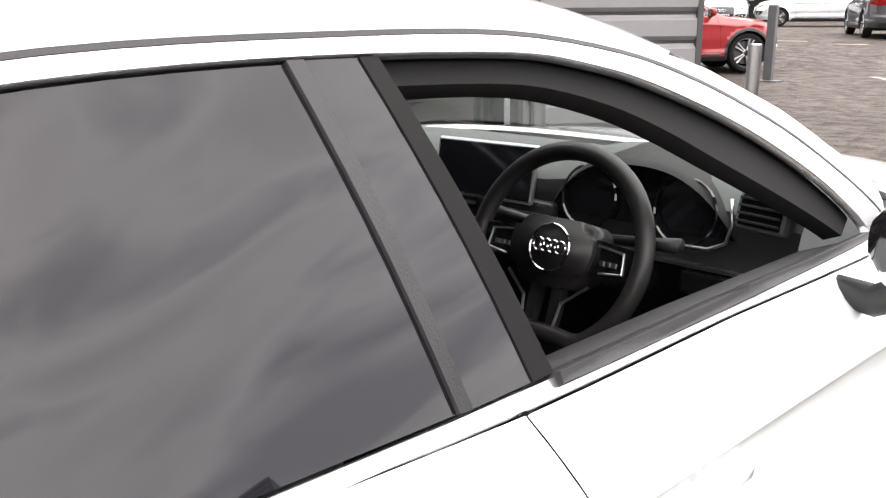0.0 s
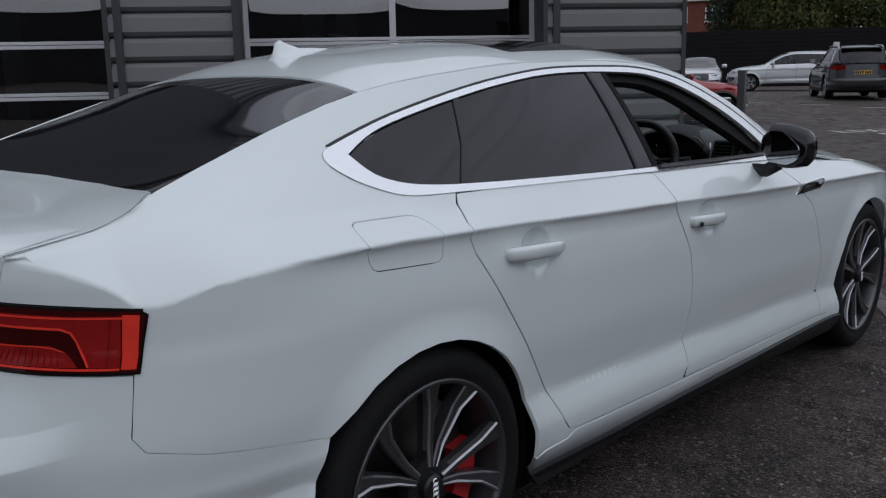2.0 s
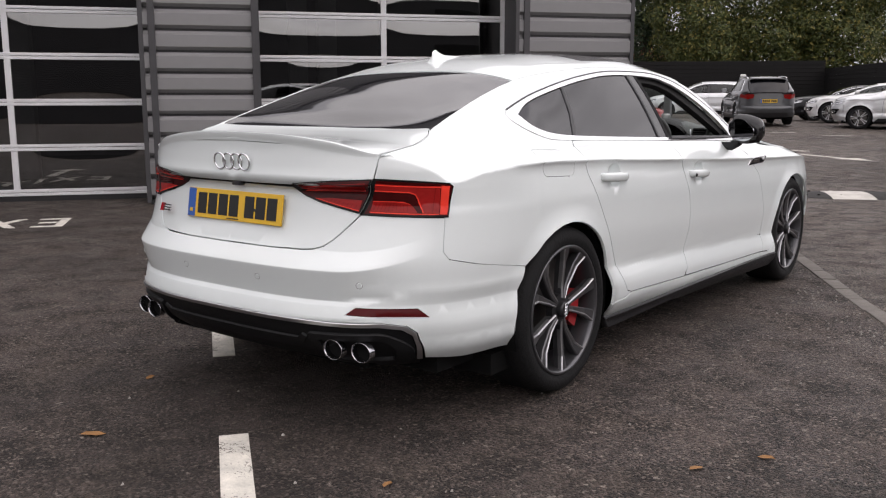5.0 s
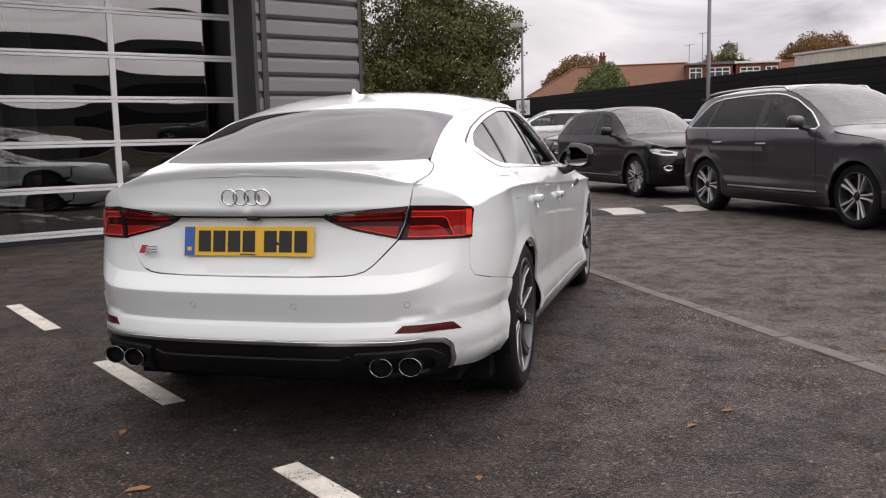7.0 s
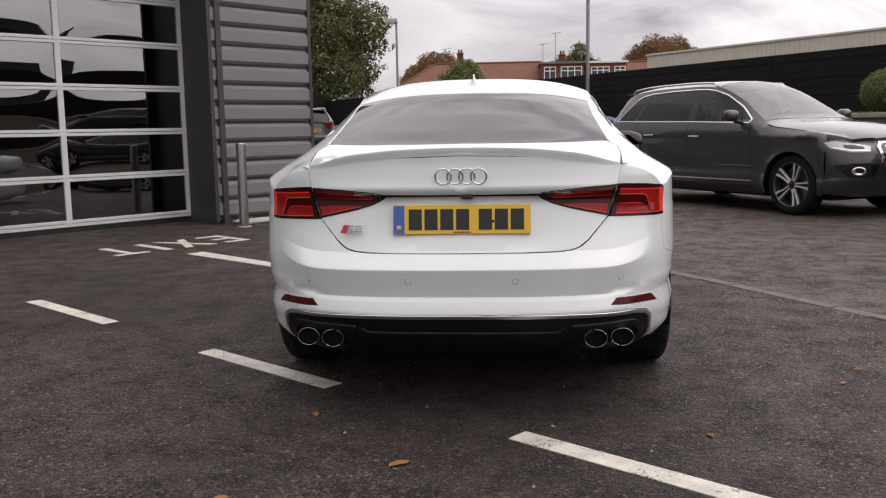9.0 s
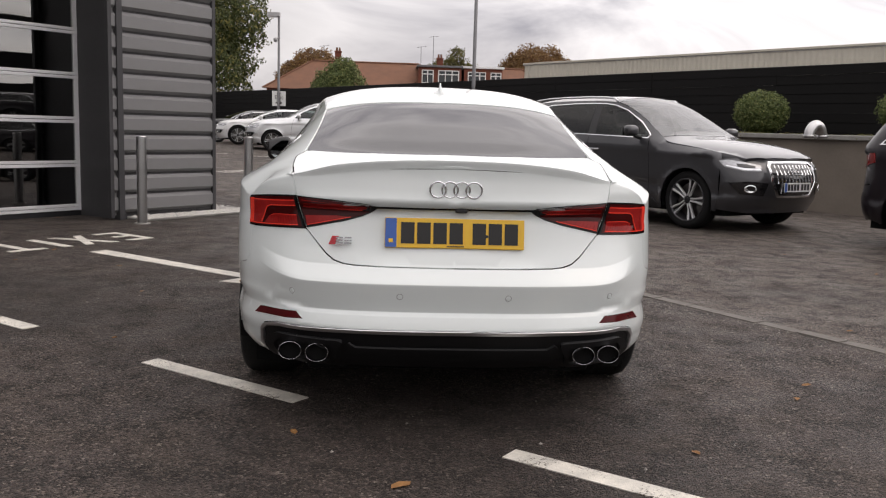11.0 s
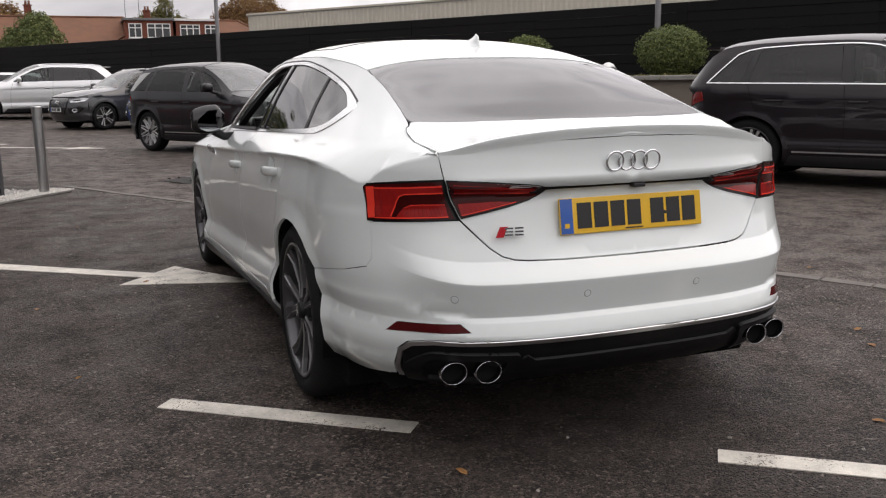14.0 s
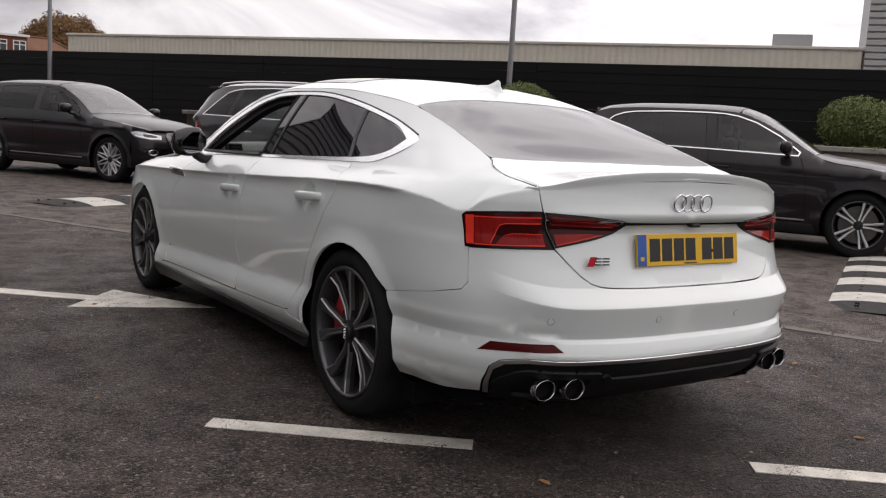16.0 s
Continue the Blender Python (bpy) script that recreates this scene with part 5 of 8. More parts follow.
plate("rear_bumper", [bumper, reflector], ring_f, WHITE, car, gap=0.0012, both=True, h=0.024, lines=[level(z) for z in (0.315, 0.35, 0.4675, 0.4725, 0.4815, 0.4865)] + [[(RING * k / 40, z + S5.lift_up(k / 40)) for k in range(24)] for z in (0.530, 0.560, 0.5815, 0.5865, 0.5885, 0.5935, 0.5995, 0.6045, 0.6475, 0.6525)])
for mr in (False, True):
    plate("reflector", [reflector], ring_f, REFLECTOR, car, "dark red bumper reflector", gap=0.001, mirror=mr, lift=0.001)
trim = [rx(0, 0.420), rx(0.4, 0.419), rx(0.66, 0.414), rx(0.713, 0.400), rx(0.733, 0.373), ry(-0.690, 0.272), ry(-0.704, 0.272), rx(0.724, 0.366), rx(0.703, 0.391), rx(0.65, 0.402), rx(0.4, 0.406), rx(0, 0.406)]
plate("diffuser_trim", [trim], ring_f, SATIN, car, "satin aluminium diffuser trim", both=True, lift=0.004, depth=0.02, h=0.02)
plate("diffuser", [[rx(0, 0.404), rx(0.4, 0.404), rx(0.65, 0.400), rx(0.701, 0.389), rx(0.722, 0.364), ry(-0.706, 0.270), ry(-0.66, 0.235), rx(0.6, 0.225), rx(0.45, 0.215), rx(0.38, 0.245), rx(0, 0.245)]],
      ring_f, DIFFUSER_BLACK, car, "black rear diffuser", both=True, lift=-0.006, h=0.02)
lid = [rx(0, 0.6485), rx(0.25, 0.6495), rx(0.370, 0.652), rx(0.410, 0.656), rx(0.4455, 0.667), rx(0.4765, 0.690), rx(0.5105, 0.726), rx(0.5545, 0.775), rx(0.577, 0.83), rx(0.594, 0.893), rx(0.601, 0.935), rx(0.606, 0.968), rx(0.5, 0.987), rx(0.3, 1.003), rx(0, 1.010)]
plate("boot_lid", [lid], ring_f, WHITE, car, both=True, lines=[level(z) for z in (0.845, 0.861, 0.868, 0.90)])
def seal_strip(name, ln, f, w, mr, lift=-0.003):
    tang = [(Vector(ln[min(k + 1, len(ln) - 1)]) - Vector(ln[max(k - 1, 0)])).normalized() * w for k in range(len(ln))]
    strip = [(q[0] - t.y, q[1] + t.x) for q, t in zip(ln, tang)] + [(q[0] + t.y, q[1] - t.x) for q, t in reversed(list(zip(ln, tang)))]
    return plate(name, [strip], f, DARK, car, h=0.02, lift=lift, depth=0.0, mirror=mr)


for mr in (False, True):
    seal_strip("deck_seal", curve([(0.6065, -0.785), (0.6165, -0.70), (0.6255, -0.63), (0.622, -0.545), (0.597, -0.506), (0.586, -0.482)]), top_f, 0.0012, mr, 0.0012)
deck = [(0, -0.895), (0.2, -0.888), (0.4, -0.862), (0.52, -0.825), (0.6045, -0.786), (0.6145, -0.70), (0.6235, -0.63), (0.621, -0.545), (0.5955, -0.507), (0.584, -0.484), (0.562, -0.4765), (0.3, -0.446), (0, -0.436)]
plate("lid_deck", [deck], top_f, WHITE, car, both=True)
glass = [(0, -0.433), (0.3, -0.443), (0.560, -0.4735), (0.577, -0.466), (0.5825, -0.445), (0.567, -0.30), (0.5525, -0.12), (0.547, 0.06), (0.541, 0.099), (0.3, 0.103), (0, 0.104)]
plate("rear_window", [glass], top_f, REAR_GLASS, car, "dark tinted rear window", both=True, lift=-0.003)
roof_loop = [(0, 0.112), (0.3, 0.112), (0.548, 0.108)] + [(S5.up(y, 5) - 0.004, y) for y in (0.22, 0.35, 0.5, 0.7, 0.9, 1.1, 1.3, 1.5, 1.62)] + [(0.3, 1.645), (0, 1.655)]
sunroof = [(0, 0.742)] + [(0.3, 0.742)] + rounded([(0.44, 0.742), (0.513, 0.745), (0.513, 0.82)], 0.03)[5:10] + [(0.513, 1.1), (0.505, 1.45), (0.3, 1.475), (0, 1.48)]
plate("roof_panel", [roof_loop, sunroof], top_f, WHITE, car, both=True)
plate("sunroof", [sunroof], top_f, BLACK_GLOSS, car, "black glass panoramic sunroof", both=True, gap=0.003, lift=0.002)
plate("windscreen", [[(0, 1.66), (0.3, 1.65), (0.60, 1.63), (0.655, 1.90), (0.69, 2.18), (0.72, 2.38), (0.4, 2.43), (0, 2.44)]], top_f, CLEAR, car, "clear windscreen", both=True, depth=0, lift=-0.003)
plate("bonnet", [[(0, 2.46), (0.4, 2.45), (0.735, 2.40), (0.80, 2.44), (0.83, 2.85), (0.78, 3.25), (0.6, 3.45), (0, 3.55)]], top_f, WHITE, car, both=True)
plate("front_bumper", [[fx(0, 0.80), fx(0.6, 0.77), fy(3.31, 0.74), fy(3.31, 0.42), fy(3.20, 0.30), fx(0.7, 0.22), fx(0, 0.22)]], nose_f, WHITE, car, both=True)

# ---- lamps, badges, handles, mirrors of the white car ----
lamp_outer = [rx(0.601, 0.8935), rx(0.68, 0.889), ry(-0.665, 0.8825), ry(-0.634, 0.879), ry(-0.622, 0.868), ry(-0.636, 0.80), ry(-0.645, 0.764), rx(0.66, 0.7675), rx(0.562, 0.7725), rx(0.585, 0.83)]
lamp_inner = [rx(0.591, 0.8935), rx(0.46, 0.886), rx(0.335, 0.8745), rx(0.296, 0.867), rx(0.286, 0.861), rx(0.298, 0.849), rx(0.315, 0.839), rx(0.345, 0.825), rx(0.41, 0.8065), rx(0.552, 0.7755), rx(0.574, 0.83)]


def on_lamp(u, v):
    """A place on the outer lamp: u from the lid's edge outwards, v from its foot to its top."""
    z = (0.7735 - 0.008 * u) + v * (0.1195 - 0.004 * u)
    a = rx(0.573 + 0.025 * v, z)[0]
    b = ry(-0.643 + 0.018 * v, z)[0]
    return (a + (b - a) * u, z)


def on_lid_lamp(u, v):
    """A place on the inner lamp: u from its tip to the lid's edge."""
    top = 0.866 + 0.0275 * u
    foot = 0.862 - 0.034 * min(1, u / 0.2) - 0.053 * max(0.0, (u - 0.2) / 0.8)
    z = foot + (top - foot) * v
    return rx(0.288 + u * (0.270 + 0.024 * v), z)


def stroke(pts, w):
    """A thin band along points."""
    t = [(Vector(pts[min(k + 1, len(pts) - 1)]) - Vector(pts[max(k - 1, 0)])).normalized() * w for k in range(len(pts))]
    return [(q[0] - d.y, q[1] + d.x) for q, d in zip(pts, t)] + [(q[0] + d.y, q[1] - d.x) for q, d in reversed(list(zip(pts, t)))]


for mr in (False, True):
    lamp = plate("rear_lamp", [lamp_outer], ring_f, LAMP_BLACK, car, "red rear lamp with black rim", mirror=mr, lift=0.003, depth=0.03, h=0.02)
    kw = dict(mirror=mr, depth=0.003, h=0.012)
    plate("lens", [inset_loop(lamp_outer, 0.005)], ring_f, DARK_LENS, lamp, lift=0.0045, **kw)
    plate("light_fill", [[on_lamp(*q) for q in ((0.03, 0.88), (0.40, 0.87), (0.84, 0.88), (0.86, 0.10), (0.66, 0.10), (0.58, 0.50), (0.53, 0.64), (0.46, 0.70), (0.03, 0.70))]], ring_f, MID_RED, lamp, lift=0.0058, **kw)
    plate("light_block", [[on_lamp(*q) for q in ((0.85, 0.90), (0.965, 0.89), (0.965, 0.07), (0.87, 0.07))]], ring_f, RED_GLOW, lamp, "bright red outer lens block", lift=0.0065, **kw)
    plate("lens_rib", [stroke([on_lamp(0.775, 0.83), on_lamp(0.775, 0.12)], 0.0010)], ring_f, RED_LENS, lamp, lift=0.0066, **kw)
    plate("light_band", [stroke([on_lamp(0.03, 0.845), on_lamp(0.40, 0.84), on_lamp(0.86, 0.85)], 0.0016)], ring_f, RED_GLOW, lamp, lift=0.0066, **kw)
    plate("light_bar", [stroke([on_lamp(*q) for q in ((0.03, 0.685), (0.28, 0.685), (0.46, 0.68), (0.53, 0.63), (0.575, 0.50), (0.62, 0.30), (0.665, 0.11))], 0.0019)], ring_f, RED_GLOW, lamp, lift=0.007, **kw)
    plate("light_strip", [stroke([on_lamp(0.04, 0.075), on_lamp(0.5, 0.070), on_lamp(0.86, 0.075)], 0.0019)], ring_f, RED_GLOW, lamp, lift=0.007, **kw)
    plate("light_panel", [[on_lamp(*q) for q in ((0.04, 0.40), (0.40, 0.42), (0.50, 0.34), (0.60, 0.10), (0.04, 0.10))]], ring_f, MID_RED, lamp, lift=0.0056, **kw)
    plate("light_bar", [stroke([on_lamp(0.04, 0.385), on_lamp(0.30, 0.405), on_lamp(0.42, 0.39), on_lamp(0.50, 0.33)], 0.0010)], ring_f, RED_GLOW, lamp, lift=0.0066, **kw)
    for k in range(10):
        plate("lens_rib", [stroke([on_lamp(0.07 + 0.045 * k, 0.13), on_lamp(0.09 + 0.040 * k, 0.35)], 0.0007)], ring_f, RED_LENS, lamp, lift=0.0064, **kw)
    lamp = plate("lid_lamp", [lamp_inner], ring_f, LAMP_BLACK, car, "smoked red lamp in the boot lid", mirror=mr, lift=0.003, depth=0.012, h=0.02)
    plate("lens", [inset_loop(lamp_inner, 0.005)], ring_f, DARK_LENS, lamp, lift=0.0045, **kw)
    plate("light_fill", [[on_lid_lamp(*q) for q in ((0.10, 0.76), (0.5, 0.86), (0.975, 0.88), (0.975, 0.64), (0.5, 0.56), (0.14, 0.44))]], ring_f, MID_RED, lamp, lift=0.0058, **kw)
    plate("light_band", [stroke([on_lid_lamp(0.20, 0.47), on_lid_lamp(0.5, 0.585), on_lid_lamp(0.975, 0.67)], 0.0014)], ring_f, RED_GLOW, lamp, lift=0.0065, **kw)
    plate("light_panel", [[on_lid_lamp(*q) for q in ((0.36, 0.06), (0.965, 0.07), (0.965, 0.37), (0.55, 0.26))]], ring_f, MID_RED, lamp, lift=0.0058, **kw)
    plate("light_strip", [stroke([on_lid_lamp(0.36, 0.07), on_lid_lamp(0.65, 0.07), on_lid_lamp(0.965, 0.07)], 0.0012)], ring_f, RED_GLOW, lamp, lift=0.0065, **kw)
    for k in range(7):
        plate("lens_rib", [stroke([on_lid_lamp(0.56 + 0.058 * k, 0.09), on_lid_lamp(0.59 + 0.055 * k, 0.24)], 0.0007)], ring_f, RED_LENS, lamp, lift=0.0064, **kw)
    plate("lamp_seal", [stroke([rx(0.5565, 0.772), rx(0.580, 0.83), rx(0.5965, 0.894)], 0.0034)], ring_f, DARK, car, mirror=mr, lift=0.0035, depth=0, h=0.012)

# number plate on its recess
number_plate = new("number_plate")
number_plate.parent = car
number_plate["label"] = "yellow number plate with blue band"
number_plate.matrix_basis = pose(0, -0.906, 0.7725, -9)
bm = bmesh.new()
box(bm, -0.26, -0.004, -0.0555, 0.26, 0.004, 0.0555, bevel=0.002)
part("backing", bm, PLATE_YELLOW, number_plate)
bm = bmesh.new()
box(bm, -0.258, -0.0052, -0.0535, -0.216, -0.0035, 0.0535)
part("band", bm, PLATE_BLUE, number_plate)
for s0, sw in ((-0.200, 0.050), (-0.140, 0.050), (-0.080, 0.050), (-0.020, 0.050), (0.066, 0.050), (0.126, 0.050), (0.186, 0.050)):
    bm = bmesh.new()
    box(bm, s0, -0.0054, -0.0395, s0 + sw, -0.0038, 0.0395)
    part("plate_bar", bm, INK, number_plate)
bm = bmesh.new()
box(bm, -0.03, -0.0054, -0.050, 0.035, -0.0038, -0.046)
part("plate_bar", bm, INK, number_plate)
for x in (-0.135, 0.12):
    bm = bmesh.new()
    lathe(bm, [(0, 0.0075), (0.005, 0.0065), (0.006, 0.004)], 12, Matrix.Translation((x, 0, -0.008)) @ Matrix.Rotation(radians(90), 4, "X"))
    part("screw", bm, INK, number_plate)
bm = bmesh.new()
box(bm, -0.245, -0.006, -0.036, -0.229, -0.0045, -0.022)
part("plate_bar", bm, PLATE_YELLOW, number_plate)

# four rings, red flash and bars on the lid
emblem = new("emblem")
emblem.parent = car
emblem["label"] = "chrome four-ring emblem"
for k in (-1.5, -0.5, 0.5, 1.5):
    bm = bmesh.new()
    lathe(bm, [(0.0295 + 0.004 * math.cos(a), 0.004 * math.sin(a)) for a in [j * math.pi / 4 for j in range(8)]], 40, Matrix.Translation((k * 0.0445, -0.9035 - (0.003 if int(k) % 2 else 0), 0.935)) @ Matrix.Rotation(radians(97), 4, "X"), closed=True)
    part("ring", bm, CHROME, emblem, smooth=True)
flash = new("model_badge")
flash.parent = car
flash.matrix_basis = pose(-0.425, -0.895, 0.738, -6, 0, -9)
bm = bmesh.new()
slab(bm, [(-0.042, -0.016), (-0.018, -0.016), (-0.004, 0.016), (-0.028, 0.016)], 0, 0.005, Matrix.Rotation(radians(90), 4, "X"))
part("flash", bm, RED_BADGE, flash, "red enamel flash")
for x in (-0.014, 0.018):
    for z in (-0.012, -0.002, 0.008):
        bm = bmesh.new()
        box(bm, x, -0.006, z, x + 0.026, 0, z + 0.005)
        part("badge_bar", bm, PIPE, flash)

# dark bar drawn as the shadow under the lid's edge; camera above the plate
bm = bmesh.new()
box(bm, -0.30, -0.896, 0.858, 0.30, -0.880, 0.866, bevel=0.002)
part("lid_grip", bm, DARK, car)
bm = bmesh.new()
box(bm, 0.0, -0.912, 0.850, 0.045, -0.885, 0.864, bevel=0.004)
part("reversing_camera", bm, BLACK_TRIM, car)

# lip spoiler along the edge of the deck
bm = bmesh.new()
rows = []
for k in range(61):
    x = -0.600 + 1.2 * k / 60
    e = max(0.0, min(1.0, (0.600 - abs(x)) / 0.16))
    e = e * e * (3 - 2 * e)
    ye = S5.ring(S5.ring_x(abs(x), 1.0), 1.0)[1]
    row = []
    for dy, up in ((0.150, 0.0012), (0.090, 0.0012 + 0.003 * e), (0.045, 0.0012 + 0.008 * e), (0.012, 0.0012 + 0.013 * e), (0.002, 0.0012 + 0.0145 * e), (-0.002 - 0.006 * e, 0.0012 + 0.012 * e), (-0.002 - 0.007 * e, 0.006 * e - 0.001), (-0.002 - 0.001 * e, -0.004 - 0.002 * e), (-0.0015, -0.018)):
        row.append(bm.verts.new((x, ye + dy, S5.roof(x, ye + max(0.0, dy)) + up)))
    rows.append(row)
for a, b in zip(rows, rows[1:]):
    for j in range(len(a) - 1):
        bm.faces.new((a[j], a[j + 1], b[j + 1], b[j]))
lip_ob = part("lip_spoiler", bm, WHITE, car, smooth=True)
lip_ob.data.set_sharp_from_angle(angle=radians(38))

# tail pipes in their surround
for sx in (-1, 1):
    for x in (0.505, 0.607):
        bm = bmesh.new()
        prof = [(0.042, -0.022), (0.0435, 0.003), (0.0430, 0.006), (0.0412, 0.005), (0.0400, -0.004), (0.0395, -0.024)]
        lathe(bm, prof, 36, Matrix.Translation((sx * x, -0.918 + (x - 0.5) * 0.28, 0.317)) @ Matrix.Rotation(radians(90), 4, "X") @ Matrix.Diagonal((1, 0.80, 1, 1)))
        pipe_end = part("tail_pipe", bm, PIPE, car, "oval chrome tail pipe", smooth=True)
        bm = bmesh.new()
        lathe(bm, [(0, -0.021), (0.0395, -0.021)], 24, Matrix.Translation((sx * x, -0.918 + (x - 0.5) * 0.28, 0.317)) @ Matrix.Rotation(radians(90), 4, "X") @ Matrix.Diagonal((1, 0.80, 1, 1)))
        part("bore", bm, DARK, pipe_end)
    v, fa, nn = skin([rounded([rx(0.40, 0.372), rx(0.66, 0.378), rx(0.715, 0.33), rx(0.69, 0.262), rx(0.44, 0.255)], 0.03), rounded([rx(0.435, 0.352), rx(0.655, 0.356), rx(0.675, 0.32), rx(0.65, 0.275), rx(0.455, 0.27)], 0.03)], ring_f, h=0.015, lift=0.008, depth=0.05, mirror=sx < 0)
    mesh_object("pipe_surround", v, fa, DIFFUSER_BLACK, car, "", True, nn)
plate("diffuser_blade", [[rx(0, 0.345), rx(0.36, 0.345), rx(0.385, 0.362), rx(0.40, 0.352), rx(0.375, 0.325), rx(0, 0.325)]], ring_f, DIFFUSER_BLACK, car, both=True, lift=0.004, h=0.02, depth=0.03)
bm = bmesh.new()
box(bm, -0.72, -0.62, 0.20, 0.72, -0.40, 0.40)
box(bm, -0.55, -0.80, 0.225, 0.55, -0.60, 0.26, bevel=0.01)
box(bm, -0.80, -0.40, 0.15, 0.80, 3.3, 0.23)
part("underbody", bm, DARK, car)
for x in (-0.60, -0.20, 0.20, 0.60):
    q = S5.ring_x(abs(x), 0.545)
    p = Vector(S5.ring(q, 0.545))
    n = (Vector(S5.ring(q + 0.01, 0.545)) - Vector(S5.ring(q - 0.01, 0.545))).cross(Vector(S5.ring(q, 0.552)) - Vector(S5.ring(q, 0.538))).normalized()
    n = -n if n.y > 0 else n
    p.x, n.x = math.copysign(p.x, x), math.copysign(n.x, x)
    face = Matrix.Translation(p) @ n.to_track_quat("Z", "Y").to_matrix().to_4x4()
    bm = bmesh.new()
    lathe(bm, [(0.0, 0.0026), (0.0095, 0.0024), (0.0102, 0.0004)], 20, face)
    part("parking_sensor", bm, WHITE, car)
    bm = bmesh.new()
    lathe(bm, [(0.0100, 0.0012), (0.0122, 0.0012)], 20, face)
    part("sensor_ring", bm, SENSOR_GREY, car)

# shark fin
bm = bmesh.new()
rows = []
for y, z0, w, top in ((0.262, 1.324, 0.010, 1.332), (0.272, 1.326, 0.030, 1.372), (0.29, 1.330, 0.036, 1.382), (0.32, 1.335, 0.040, 1.370), (0.36, 1.342, 0.042, 1.360), (0.42, 1.350, 0.036, 1.360), (0.48, 1.357, 0.010, 1.359)):
    rows.append([bm.verts.new((sx * w * q, y + (0.008 if zz > 0.5 else 0), z0 - 0.004 + (top - z0 + 0.004) * zz)) for sx, q, zz in ((-1, 1.25, 0), (-1, 0.55, 0.2), (-1, 0.18, 0.6), (-1, 0.07, 1), (1, 0.07, 1), (1, 0.18, 0.6), (1, 0.55, 0.2), (1, 1.25, 0))])
for a, b in zip(rows, rows[1:]):
    for j in range(7):
        bm.faces.new((a[j], a[j + 1], b[j + 1], b[j]))
bm.faces.new(rows[0])
bm.faces.new(rows[-1])
part("roof_fin", bm, WHITE, car, "white shark fin aerial", smooth=True)

# handles, mirrors, wing vents, roof seals
for sx in (1, -1):
    for cy, cz in ((0.375, 0.836), (1.320, 0.790)):
        bm = bmesh.new()
        rows = []
        for t, wz, out in ((-1, 0.010, 0.004), (-0.92, 0.017, 0.020), (-0.6, 0.0195, 0.031), (0, 0.020, 0.034), (0.6, 0.0185, 0.031), (0.92, 0.015, 0.018), (1, 0.008, 0.004)):
            y, z = cy + t * 0.118, cz - t * 0.006 * (1 if cy > 1 else 1)
            x = S5.plain(y, z) + out
            rows.append([bm.verts.new((sx * (x + dx), y, z + dz * wz)) for dx, dz in ((-0.020, 1), (-0.004, 0.95), (0, 0.5), (0, -0.4), (-0.006, -0.9), (-0.020, -1))])
        for a, b in zip(rows, rows[1:]):
            for j in range(6):
                bm.faces.new((a[j], a[(j + 1) % 6], b[(j + 1) % 6], b[j]))
        bm.faces.new(rows[0])
        bm.faces.new(rows[-1])
        handle = part("door_handle", bm, WHITE, car, smooth=True)
        if cy > 1 and sx > 0:
            bm = bmesh.new()
            lathe(bm, [(0, 0.002), (0.007, 0.0015), (0.008, -0.004)], 14, Matrix.Translation((S5.plain(1.225, cz) + 0.0305, 1.228, cz - 0.002)) @ Matrix.Rotation(radians(90), 4, "Y"))
            part("key_hole", bm, INK, handle)
    # door mirror
    mirror = new("door_mirror")
    mirror.parent = car
    mirror["label"] = "black gloss door mirror"
    bm = bmesh.new()
    rows = []
    for t in range(0, 13):
        u = t / 12
        x = 0.868 + 0.172 * u
        half_h = 0.078 * (1 - 0.55 * max(0, u - 0.55) ** 1.2 / 0.45 ** 0.2) * min(1, 0.35 + 3.2 * u) * (1 if u < 0.97 else 0.75)
        zc = 0.992 + 0.012 * (1 - u)
        yc = 1.765 + 0.015 * u
        dep = 0.085 * math.sin(math.pi * min(0.98, max(0.04, 0.12 + 0.76 * u))) + 0.01
        ring = []
        for j in range(16):
            a = 2 * math.pi * j / 16
            yy = math.cos(a)
            ring.append(bm.verts.new((sx * x, yc + (dep * yy if yy > 0 else 0.018 * yy), zc + half_h * math.sin(a))))
        rows.append(ring)
    for a, b in zip(rows, rows[1:]):
        for j in range(16):
            bm.faces.new((a[j], a[(j + 1) % 16], b[(j + 1) % 16], b[j]))
    bm.faces.new(rows[0])
    bm.faces.new(rows[-1])
    part("housing", bm, BLACK_GLOSS, mirror, smooth=True)
    bm = bmesh.new()
    vs = slab(bm, rounded([(0.880, 0.944), (0.884, 1.052), (0.95, 1.052), (1.018, 1.000), (1.016, 0.958), (0.97, 0.934)], 0.02), -0.004, 0.0, Matrix.Rotation(radians(90), 4, "X"))
    bmesh.ops.transform(bm, matrix=Matrix.Diagonal((sx, 1, 1, 1)) @ Matrix.Translation((0.95, 1.737, 0)) @ Matrix.Rotation(radians(-16 if sx > 0 else -20), 4, "Z") @ Matrix.Translation((-0.95, 0, 0)), verts=bm.verts)
    part("mirror_glass", bm, MIRROR, mirror, "mirror glass")
    bm = bmesh.new()
    tube(bm, [(sx * 0.80, 1.82, 0.905), (sx * 0.87, 1.80, 0.905), (sx * 0.912, 1.785, 0.930), (sx * 0.92, 1.78, 0.955)], [0.022, 0.024, 0.026, 0.024], 10)
    part("mirror_arm", bm, BLACK_TRIM, mirror, smooth=True)
    plate("wing_vent", [[(2.055, 0.786), (2.105, 0.830), (2.330, 0.834), (2.285, 0.792)]], side_f, CHROME, car, "chrome-edged wing vent badge", mirror=sx < 0, lift=0.003, h=0.02, depth=0.006)
